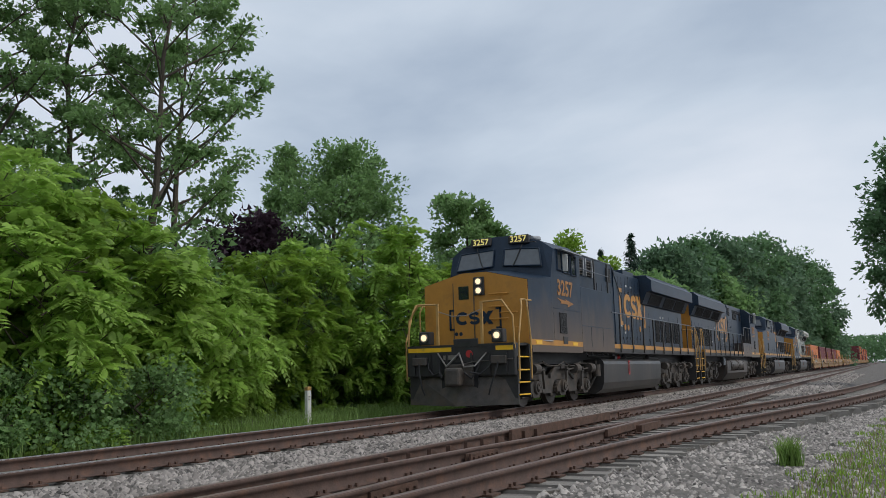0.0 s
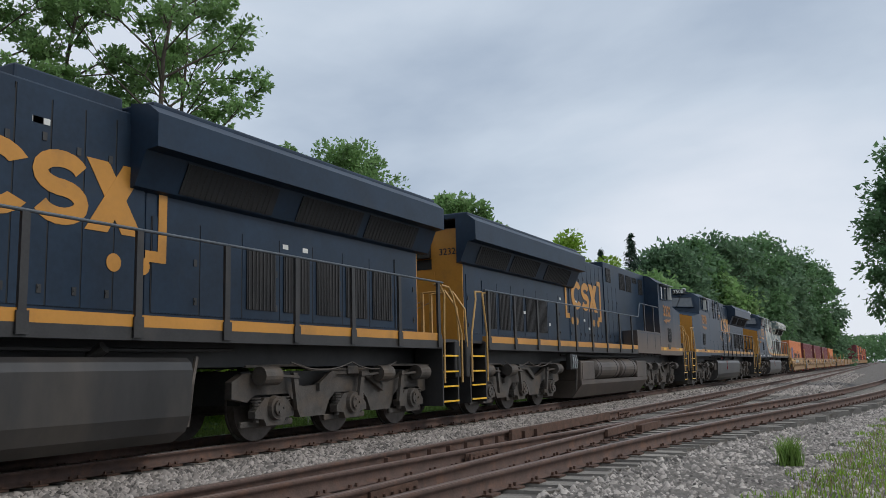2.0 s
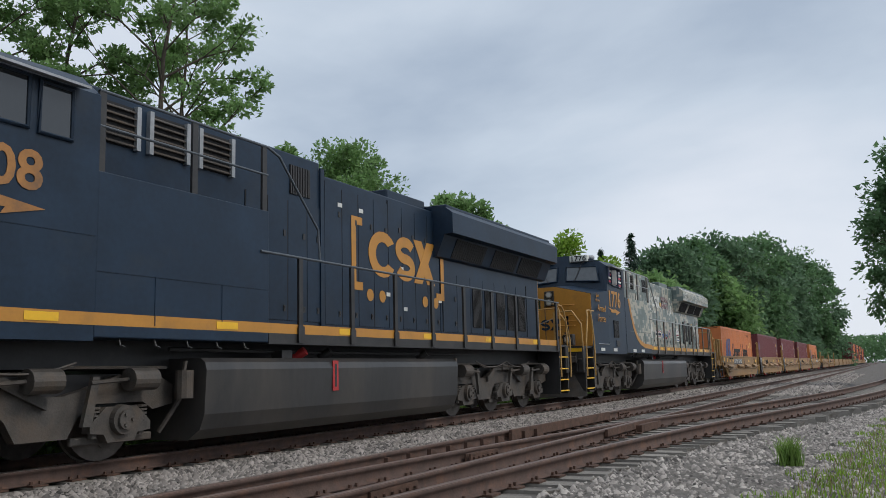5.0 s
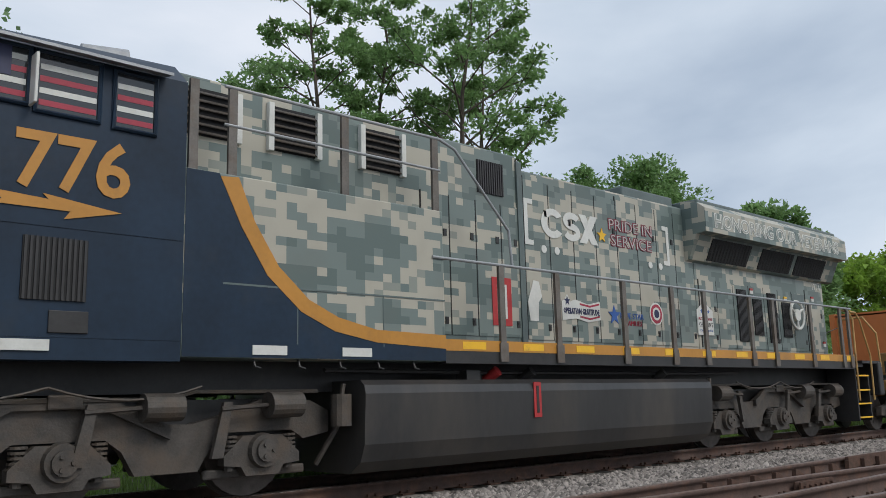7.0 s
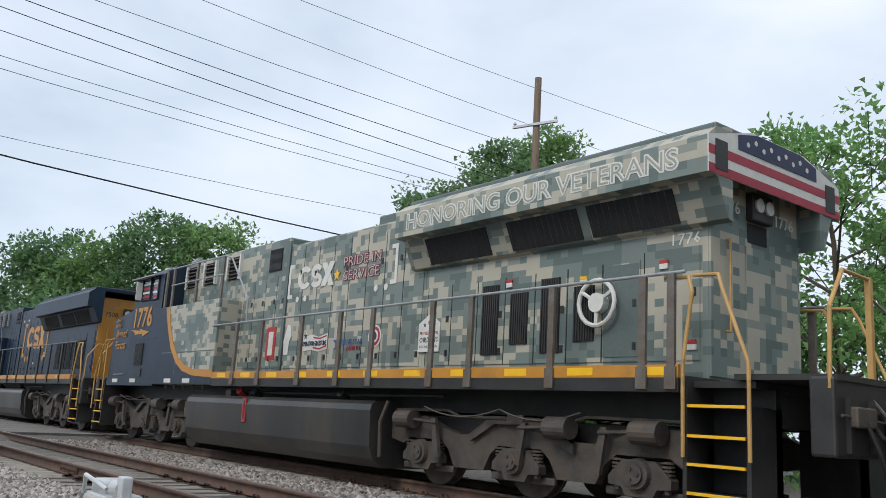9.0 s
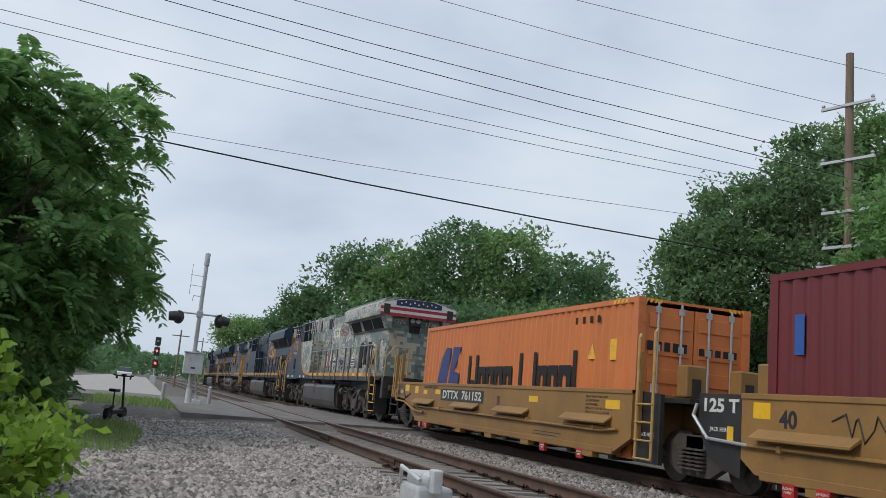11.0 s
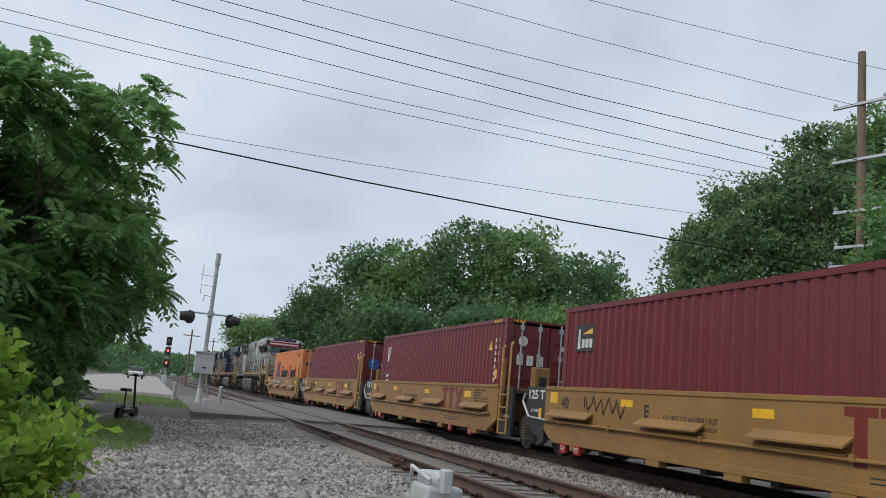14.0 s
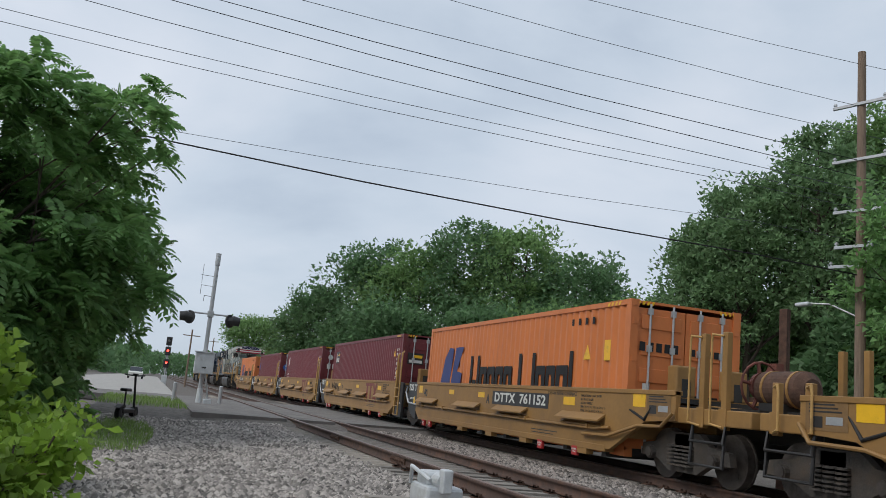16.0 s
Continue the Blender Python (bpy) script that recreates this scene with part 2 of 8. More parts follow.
def leaf_material(name, color, var=0.45, trans=0.5):
    """Leaves: hue and brightness change from leaf to leaf; some light passes through."""
    m = material(name, color, 0.55, var=var, scale=1.1, islands=0.7, spec=0.35)
    n, l = m.node_tree.nodes, m.node_tree.links
    b = n["Principled BSDF"]
    tr, mx = n.new("ShaderNodeBsdfTranslucent"), n.new("ShaderNodeMixShader")
    src = b.inputs["Base Color"].links[0].from_socket
    l.new(src, tr.inputs["Color"])
    mx.inputs["Fac"].default_value = trans
    l.new(b.outputs["BSDF"], mx.inputs[1])
    l.new(tr.outputs["BSDF"], mx.inputs[2])
    l.new(mx.outputs["Shader"], n["Material Output"].inputs["Surface"])
    return m


M["leaf"] = leaf_material("broad_leaf_green", (0.19, 0.315, 0.115))
M["leafdark"] = leaf_material("deep_leaf_green", (0.13, 0.235, 0.105))
M["leafbright"] = leaf_material("sumac_leaf_green", (0.29, 0.45, 0.085))
M["leafailan"] = leaf_material("compound_leaf_green", (0.185, 0.34, 0.115))
M["leafyellow"] = leaf_material("light_leaf_green", (0.22, 0.35, 0.05))
M["leafgrey"] = leaf_material("willow_leaf_green", (0.175, 0.285, 0.13))
M["leafpurple"] = leaf_material("copper_leaf_purple", (0.05, 0.028, 0.042))
M["needle"] = leaf_material("spruce_needle_green", (0.03, 0.065, 0.04), trans=0.05)
M["grass"] = leaf_material("grass_green", (0.20, 0.31, 0.08))
M["drygrass"] = leaf_material("dry_grass_straw", (0.26, 0.21, 0.11), trans=0.1)
M["drybrown"] = leaf_material("dry_brown_plume", (0.14, 0.085, 0.045), trans=0.2)
# distance haze put into the leaf colour: paler, bluer green for far trees
M["leaffar"] = leaf_material("hazed_leaf_green", (0.13, 0.22, 0.12))


# ---- mesh helpers ----
def part(name, bm, mat, parent=None, label="", smooth=False):
    """Links a bmesh as one mesh object, under a thing or under a part."""
    me = bpy.data.meshes.new(name)
    bmesh.ops.recalc_face_normals(bm, faces=bm.faces)
    bm.to_mesh(me)
    bm.free()
    if smooth:
        me.polygons.foreach_set("use_smooth", [True] * len(me.polygons))
    me.materials.append(mat)
    ob = new(name, me)
    ob.parent = parent
    if label:
        ob["label"] = label
    return ob


def box(bm, x0, x1, y0, y1, z0, z1, bevel=0.0):
    r = bmesh.ops.create_cube(bm, size=1.0, matrix=Matrix.LocRotScale(((x0 + x1) / 2, (y0 + y1) / 2, (z0 + z1) / 2), None, (abs(x1 - x0), abs(y1 - y0), abs(z1 - z0))))
    if bevel:
        edges = {e for v in r["verts"] for e in v.link_edges}
        bmesh.ops.bevel(bm, geom=list(edges), offset=bevel, segments=2, affect="EDGES", profile=0.5)
    return bm


def bx(*a, **k):
    return box(bmesh.new(), *a, **k)


def cyl(bm, p0, p1, r0, r1=None, n=12, caps=True):
    p0, p1 = Vector(p0), Vector(p1)
    d = p1 - p0
    m = Matrix.Translation((p0 + p1) / 2) @ d.to_track_quat("Z", "Y").to_matrix().to_4x4()
    bmesh.ops.create_cone(bm, cap_ends=caps, segments=n, radius1=r0, radius2=r0 if r1 is None else r1, depth=d.length, matrix=m)
    return bm


def tube(bm, pts, r, n=6):
    """A round bar swept along a line of points, with mitred bends and closed ends; a line that returns to its start is a ring."""
    line = [Vector(p) for p in pts]
    loop = len(line) > 3 and (line[0] - line[-1]).length < 1e-4
    if loop:
        line.pop()
    k = len(line)
    rings, side = [], None
    for i, p in enumerate(line):
        a = line[i - 1] if i or loop else None
        b = line[(i + 1) % k] if i < k - 1 or loop else None
        d0 = (p - a).normalized() if a is not None else (b - p).normalized()
        d1 = (b - p).normalized() if b is not None else d0
        t = d0 + d1
        t = t.normalized() if t.length > 0.2 else d1
        stretch = 1.0 / max(0.6, t.dot(d1))
        if side is None:
            side = t.orthogonal().normalized()
        side = (side - t * side.dot(t))
        side = side.normalized() if side.length > 1e-4 else t.orthogonal().normalized()
        up = t.cross(side)
        rings.append([bm.verts.new(p + (side * math.cos(q) + up * math.sin(q)) * r * stretch) for q in (6.28318 * j / n for j in range(n))])
    pairs = list(zip(rings, rings[1:])) + ([(rings[-1], rings[0])] if loop else [])
    for u, w in pairs:
        for j in range(n):
            bm.faces.new((u[j], u[(j + 1) % n], w[(j + 1) % n], w[j]))
    if not loop:
        bm.faces.new(rings[0][::-1])
        bm.faces.new(rings[-1])
    return bm


def prism(bm, outline, y0, y1, axis="y"):
    """An outline in the plane across an axis, given thickness along it."""
    def at(a, b, c):
        return {"y": (a, c, b), "x": (c, a, b), "z": (a, b, c)}[axis]
    lo = [bm.verts.new(at(a, b, y0)) for a, b in outline]
    hi = [bm.verts.new(at(a, b, y1)) for a, b in outline]
    k = len(outline)
    bm.faces.new(lo)
    bm.faces.new(hi[::-1])
    for i in range(k):
        bm.faces.new((lo[i], lo[(i + 1) % k], hi[(i + 1) % k], hi[i]))
    return bm


def pr(outline, y0, y1, axis="y"):
    return prism(bmesh.new(), outline, y0, y1, axis)


LETTERS = {}


def lettering(name, text, size, x, y, z, side, mat, parent, width=None, thick=0.004, shear=0.0, bold=0.0, rz=None):
    """Raised letters on an upright face; side -1 is read from -y, +1 from +y. (x, z) is the middle."""
    key = (text, size, mat.name, width, thick, shear, bold)
    me = LETTERS.get(key)
    if me is None:
        cu = bpy.data.curves.new(name, "FONT")
        cu.body, cu.size, cu.extrude, cu.align_x, cu.align_y, cu.shear, cu.offset = text, size, thick, "CENTER", "CENTER", shear, bold
        cu.resolution_u = 3 if size > 0.2 else 1
        tmp = bpy.data.objects.new("text", cu)
        me = LETTERS[key] = bpy.data.meshes.new_from_object(tmp)
        bpy.data.objects.remove(tmp)
        me.name = name
        me.materials.clear()
        me.materials.append(mat)
        if width and len(me.vertices):
            xs = [v.co.x for v in me.vertices]
            f = width / max(0.01, max(xs) - min(xs))
            for v in me.vertices:
                v.co.x *= f
    ob = new(name, me)
    ob.parent = parent
    turn = rz if rz is not None else (0 if side < 0 else 180)
    m = pose(x, y, z, 90, 0, turn)
    ob.matrix_basis = m
    return ob


def mesh_from(name, verts, faces, mat, parent=None):
    """A mesh from arrays: verts (n, 3) and faces (m, 3 or 4)."""
    me = bpy.data.meshes.new(name)
    k = faces.shape[1]
    me.vertices.add(len(verts))
    me.vertices.foreach_set("co", np.asarray(verts, dtype=np.float32).ravel())
    me.loops.add(faces.size)
    me.loops.foreach_set("vertex_index", faces.astype(np.int32).ravel())
    me.polygons.add(len(faces))
    me.polygons.foreach_set("loop_start", np.arange(0, faces.size, k, dtype=np.int32))
    me.polygons.foreach_set("loop_total", np.full(len(faces), k, dtype=np.int32))
    me.update(calc_edges=True)
    me.materials.append(mat)
    ob = new(name, me)
    ob.parent = parent
    return ob


# ---- foliage ----
def unit(v):
    return v / np.maximum(np.linalg.norm(v, axis=-1, keepdims=True), 1e-6)


def leaf_quads(rng, centres, outward, size, slim=0.45, droop=0.35, far=False):
    """One diamond leaf at each centre, pointing outward and down, with a turn of its own."""
    n = len(centres)
    d = unit(outward + rng.normal(0, 0.6, (n, 3)) + np.array([0, 0, -droop]))
    side = unit(np.cross(d, rng.normal(0, 1, (n, 3)) + np.array([0, 0, 1.2])))
    s = size * rng.uniform(0.6, 1.3, (n, 1))
    lift = np.cross(side, d) * s * 0.12
    if far:
        v = np.stack([centres - d * s * 0.5 - side * s * slim * 0.9, centres - d * s * 0.3 + side * s * slim * 0.9, centres + d * s * 0.55], 1)
        return v.reshape(-1, 3), np.arange(3 * n).reshape(-1, 3)
    v = np.stack([centres - d * s * 0.5, centres + side * s * slim + lift, centres + d * s * 0.5, centres - side * s * slim + lift], 1)
    return v.reshape(-1, 3), np.arange(4 * n).reshape(-1, 4)


def fronds(rng, bases, outward, length, pairs=6, leaflet=0.15):
    """Compound leaves: leaflets in two rows along a drooping stalk."""
    n = len(bases)
    d = unit(outward + rng.normal(0, 0.18, (n, 3)))
    side = unit(np.cross(d, np.array([0, 0, 1.0]) + rng.normal(0, 0.25, (n, 3))))
    up = np.cross(side, d)
    ln = length * rng.uniform(0.65, 1.2, (n, 1))
    vs = []
    for i in range(pairs):
        f = (i + 0.7) / pairs
        p = bases + d * ln * f - np.array([0, 0, 1.0]) * ln * 0.38 * f * f + up * 0.02
        w = leaflet * (0.65 + 0.7 * math.sin(math.pi * min(1, f * 0.85 + 0.1)))
        for sgn in (-1, 1):
            t = unit(side * sgn + d * 0.45 - np.array([0, 0, 0.3]))
            q = unit(np.cross(t, up)) * w * 0.24
            vs.append(np.stack([p, p + t * w * 0.5 + q, p + t * w - np.array([0, 0, 0.15]) * w, p + t * w * 0.5 - q], 1))
    v = np.concatenate(vs).reshape(-1, 3)
    return v, np.arange(len(v)).reshape(-1, 4)


def limbs(rng, height, spread, trunk_r, count, first, lean=(0, 0), twist=0.12):
    """A tapered trunk and its limbs as a bmesh; returns it with the limb ends."""
    bm = bmesh.new()
    ends = []
    p, r = Vector((0, 0, -0.15)), trunk_r
    steps = 7
    line = [(p.copy(), r)]
    for i in range(steps):
        f = (i + 1) / steps
        p = Vector((lean[0] * f * height + rng.normal(0, twist) * 0.6, lean[1] * f * height + rng.normal(0, twist) * 0.6, height * 0.93 * f))
        line.append((p.copy(), max(0.02, trunk_r * (1 - 0.88 * f))))
    for (a, ra), (b, rb) in zip(line, line[1:]):
        cyl(bm, a, b, ra, rb, n=8, caps=False)
    ends.append(np.array(line[-1][0]))
    for i in range(count):
        f = first + (0.95 - first) * (i + rng.uniform(0, 0.9)) / count
        k = min(steps - 1, int(f * steps))
        a = line[k][0].lerp(line[k + 1][0], f * steps - k)
        ang = i * 2.4 + rng.uniform(-0.5, 0.5)
        reach = spread * (1.05 - 0.55 * abs(f - 0.45)) * rng.uniform(0.65, 1.05) * (1.0 if f < 0.75 else 0.7)
        mid = a + Vector((math.cos(ang) * reach * 0.5, math.sin(ang) * reach * 0.5, reach * rng.uniform(0.25, 0.5)))
        end = a + Vector((math.cos(ang) * reach, math.sin(ang) * reach, reach * rng.uniform(0.35, 0.9)))
        rr = line[k][1] * 0.5
        cyl(bm, a, mid, rr, rr * 0.65, n=6, caps=False)
        cyl(bm, mid, end, rr * 0.65, 0.015, n=5, caps=False)
        ends += [np.array(end), np.array(mid * 0.4 + end * 0.6)]
        for s in (-1, 1):
            tip = mid + Vector((math.cos(ang + s * 0.8) * reach * 0.5, math.sin(ang + s * 0.8) * reach * 0.5, reach * rng.uniform(0.2, 0.6)))
            cyl(bm, mid, tip, rr * 0.4, 0.012, n=5, caps=False)
            ends.append(np.array(tip))
    return bm, np.array(ends)


def tree(x, y, height, spread, leaf, label, seed, first=0.3, count=14, leaves=9000, size=0.22, clump=0.8, trunk_r=None, lean=(0, 0), compound=False, z=-0.3, name="tree", skirt=0.0, flat=0.75, category="tree"):
    """A tree: tapered trunk with limbs, and a crown of leaves in uneven clumps round the limb ends."""
    rng = np.random.default_rng(seed)
    root = tagged(new(name), label, category)
    root.matrix_basis = pose(x, y, z)
    bm, ends = limbs(rng, height, spread, trunk_r or height * 0.018, count, first, lean)
    part("trunk", bm, M["bark"], root)
    if skirt:
        k = int(10 * skirt)
        ang, rad = rng.uniform(0, 6.28, k * 4), spread * np.sqrt(rng.uniform(0.1, 1, k * 4))
        rise = rng.uniform(0.0, 1.0, k * 4)
        rad = rad * (0.42 + 0.62 * rise) if compound else rad
        low = np.stack([np.cos(ang) * rad, np.sin(ang) * rad, 0.2 + rise * (height * 0.55 - 0.2)], 1)
        ends = np.concatenate([ends, low])
    radius = clump * (0.55 + 0.9 * rng.random(len(ends)))
    which = rng.integers(0, len(ends), leaves)
    off = unit(rng.normal(0, 1, (leaves, 3))) * (rng.random((leaves, 1)) ** 0.45) * radius[which][:, None]
    off[:, 2] *= flat
    pts = ends[which] + off
    pts[:, 2] = np.maximum(pts[:, 2], 0.12)
    middle = np.array([lean[0] * height * 0.5, lean[1] * height * 0.5, height * 0.5])
    out = unit(off) * 0.7 + unit(pts - middle) * 0.6
    if compound:
        k = 9
        m = leaves // k
        axis = unit(out[:m] + np.array([0, 0, 0.35]))
        turn = (np.arange(k) * 2.4)[None, :] + rng.uniform(0, 6.28, (m, 1))
        u = unit(np.cross(axis, np.array([0.31, 0.2, 0.93])))
        w = np.cross(axis, u)
        ring = np.cos(turn)[..., None] * u[:, None] + np.sin(turn)[..., None] * w[:, None]
        d = (ring * 0.9 + axis[:, None] * rng.uniform(0.1, 0.9, (m, k, 1))).reshape(-1, 3) + np.array([0, 0, 0.12])
        base = np.repeat(pts[:m], k, 0) + rng.normal(0, 0.05, (m * k, 3))
        v, f = fronds(rng, base, unit(d), size * 2.9, 6, size * 0.92)
    else:
        v, f = leaf_quads(rng, pts, out, size, far=math.hypot(x, y) > 24)
    mesh_from("crown", v, f, M[leaf], root)
    return root


def conifer(x, y, height, spread, seed, label):
    rng = np.random.default_rng(seed)
    root = tagged(new("spruce_tree"), label, "tree")
    root.matrix_basis = pose(x, y, -0.3)
    bm = cyl(bmesh.new(), (0, 0, 0), (0, 0, height), height * 0.014, 0.02, n=8)
    part("trunk", bm, M["bark"], root)
    pts, out = [], []
    for i in range(int(height * 9)):
        f = rng.random() ** 0.8
        zz = height * (0.08 + 0.92 * f)
        r = spread * (1 - f) * rng.uniform(0.6, 1.05) + 0.15
        ang = rng.uniform(0, 6.28)
        for s in np.linspace(0.15, 1, 16):
            c = np.array([math.cos(ang) * r * s, math.sin(ang) * r * s, zz - r * 0.35 * s])
            for _ in range(3):
                pts.append(c + rng.normal(0, 0.1, 3))
                out.append((math.cos(ang), math.sin(ang), -0.4))
    v, f = leaf_quads(rng, np.array(pts), np.array(out), 0.34, slim=0.16, far=True)
    mesh_from("crown", v, f, M["needle"], root)
    return root


def blades(name, rng, pts, height, width, mat, label, category="grass"):
    """Grass: bent, tapering blades in one sheet of stuff."""
    n = len(pts)
    a = rng.uniform(0, 6.28, n)
    h = height * rng.uniform(0.5, 1.25, n)
    s = np.stack([np.cos(a), np.sin(a), 0 * a], 1) * width * 0.5
    b = np.stack([-np.sin(a), np.cos(a), 0 * a], 1)
    b = unit(b + rng.normal(0, 0.6, (n, 3)) * [1, 1, 0])
    mid = pts + np.array([0, 0, 1.0]) * (h * 0.6)[:, None] + b * (h * 0.12)[:, None]
    top = pts + np.array([0, 0, 1.0]) * (h * 0.95)[:, None] + b * (h * 0.42)[:, None]
    v = np.stack([pts - s, pts + s, mid + s * 0.7, mid - s * 0.7, top + s * 0.08, top - s * 0.08], 1).reshape(-1, 3)
    i = (np.arange(n) * 6)[:, None]
    f = np.concatenate([i + [0, 1, 2, 3], i + [3, 2, 4, 5]])
    return tagged(mesh_from(name, v, f, M[mat]), label, category, kind="stuff")


def stones(name, rng, pts, size, mat, label):
    """Loose broken stones: uneven eight-sided lumps in one object of stuff."""
    n = len(pts)
    base = np.array([(1, 0, -0.2), (-1, 0, -0.2), (0, 1, -0.2), (0, -1, -0.2), (0.25, 0.1, 0.62), (-0.3, -0.1, 0.55)], float)
    s = (size * rng.lognormal(0, 0.32, n))[:, None, None]
    v = base[None] * s * rng.uniform(0.55, 1.15, (n, 6, 1))
    q = rng.uniform(0, 6.28, n)
    c, d = np.cos(q)[:, None], np.sin(q)[:, None]
    v = np.stack([v[..., 0] * c - v[..., 1] * d, v[..., 0] * d + v[..., 1] * c, v[..., 2] + v[..., 0] * rng.uniform(-0.5, 0.5, (n, 1))], -1)
    v = (v + pts[:, None, :]).reshape(-1, 3)
    tri = np.array([(0, 2, 4), (2, 5, 4), (2, 1, 5), (1, 3, 5), (3, 4, 5), (3, 0, 4)])
    f = ((np.arange(n) * 6)[:, None, None] + tri[None]).reshape(-1, 3)
    return tagged(mesh_from(name, v, f, M[mat]), label, "gravel", kind="stuff")


# ---- ground, tracks, road ----
TRACK_Y, GAUGE = 9.51, 1.507
SIDING_Y = 5.647 - GAUGE / 2


def lie(x, y):
    """Height of the ground: ballast shoulders round the tracks, lower beside them."""
    bed = min(max((y - 1.2) / 1.6, 0), 1) * min(max((12.6 - y) / 1.4, 0), 1)
    road = min(max((x + 47) / 3, 0), 1) * min(max((-24.0 - x) / 2.5, 0), 1)
    z = -0.34 + 0.12 * bed
    if road > 0:
        z += (-0.06 - z) * road * (1 if -2 < y < 40 else 0)
    return z


def divergence(x):
    """How far the turnout's branch has left the siding at x."""
    xs = (-11, -5, 0, 7, 13.5, 17, 21, 25.5, 34, 45, 60, 100, 300)
    ds = (0, 0.08, 0.22, 0.53, 1.08, 1.6, 2.3, 3.05, 4.1, 5.0, 5.9, 7.0, 9.0)
    return float(np.interp(x, xs, ds))


def branch(x):
    return sum(divergence(x + d) for d in (-3, -1.5, 0, 1.5, 3)) / 5 if x > -10 else divergence(x)


def ground():
    xs = np.concatenate([[-2500, -900, -400, -200, -120, -80], np.arange(-60, 61, 1.0), [80, 120, 200, 400, 900, 2500]])
    ys = np.concatenate([[-2500, -900, -300, -100, -50, -25], np.arange(-14, 22.1, 0.6), [30, 50, 100, 300, 900, 2500]])
    v = np.array([(x, y, lie(x, y)) for x in xs for y in ys])
    ny = len(ys)
    f = np.array([(i * ny + j, (i + 1) * ny + j, (i + 1) * ny + j + 1, i * ny + j + 1) for i in range(len(xs) - 1) for j in range(ny - 1)])
    return tagged(mesh_from("ground", v, f, M["ground"]), "grey gravelly ground with earth and weeds", "ground", kind="structure")


def rail(name, ys, x0, x1, label, step=4.0, worn="railtop"):
    """A flat-bottomed rail: base, web and head; ys gives its line across."""
    root = tagged(new(name), label, "rail", group="running rails", kind="structure")
    xs = np.arange(x0, x1 + 0.01, step)
    half = [(0.036, -0.004), (0.036, -0.042), (0.012, -0.055), (0.012, -0.145), (0.07, -0.163), (0.07, -0.178)]
    ring = half + [(-a, b) for a, b in half[::-1]]
    k = len(ring)
    v = np.array([(x, ys(x) + a, b) for x in xs for a, b in ring])
    f = np.array([(i * k + j, i * k + (j + 1) % k, (i + 1) * k + (j + 1) % k, (i + 1) * k + j) for i in range(len(xs) - 1) for j in range(k)])
    mesh_from("rail_body", v, f, M["railside"], root)
    top = np.array([(x, ys(x) + a, 0.0) for x in xs for a in (-0.03, 0.03)])
    side = np.array([(x, ys(x) + a, -0.012) for x in xs for a in (-0.037, 0.037)])
    both = np.concatenate([top, side])
    o = len(top)
    f = []
    for i in range(len(xs) - 1):
        a, b, c, d = 2 * i, 2 * i + 1, 2 * i + 3, 2 * i + 2
        f += [(a, b, c, d), (a, d, d + o, a + o), (b, b + o, c + o, c)]
    mesh_from("rail_head", both, np.array(f), M[worn], root)
    return root


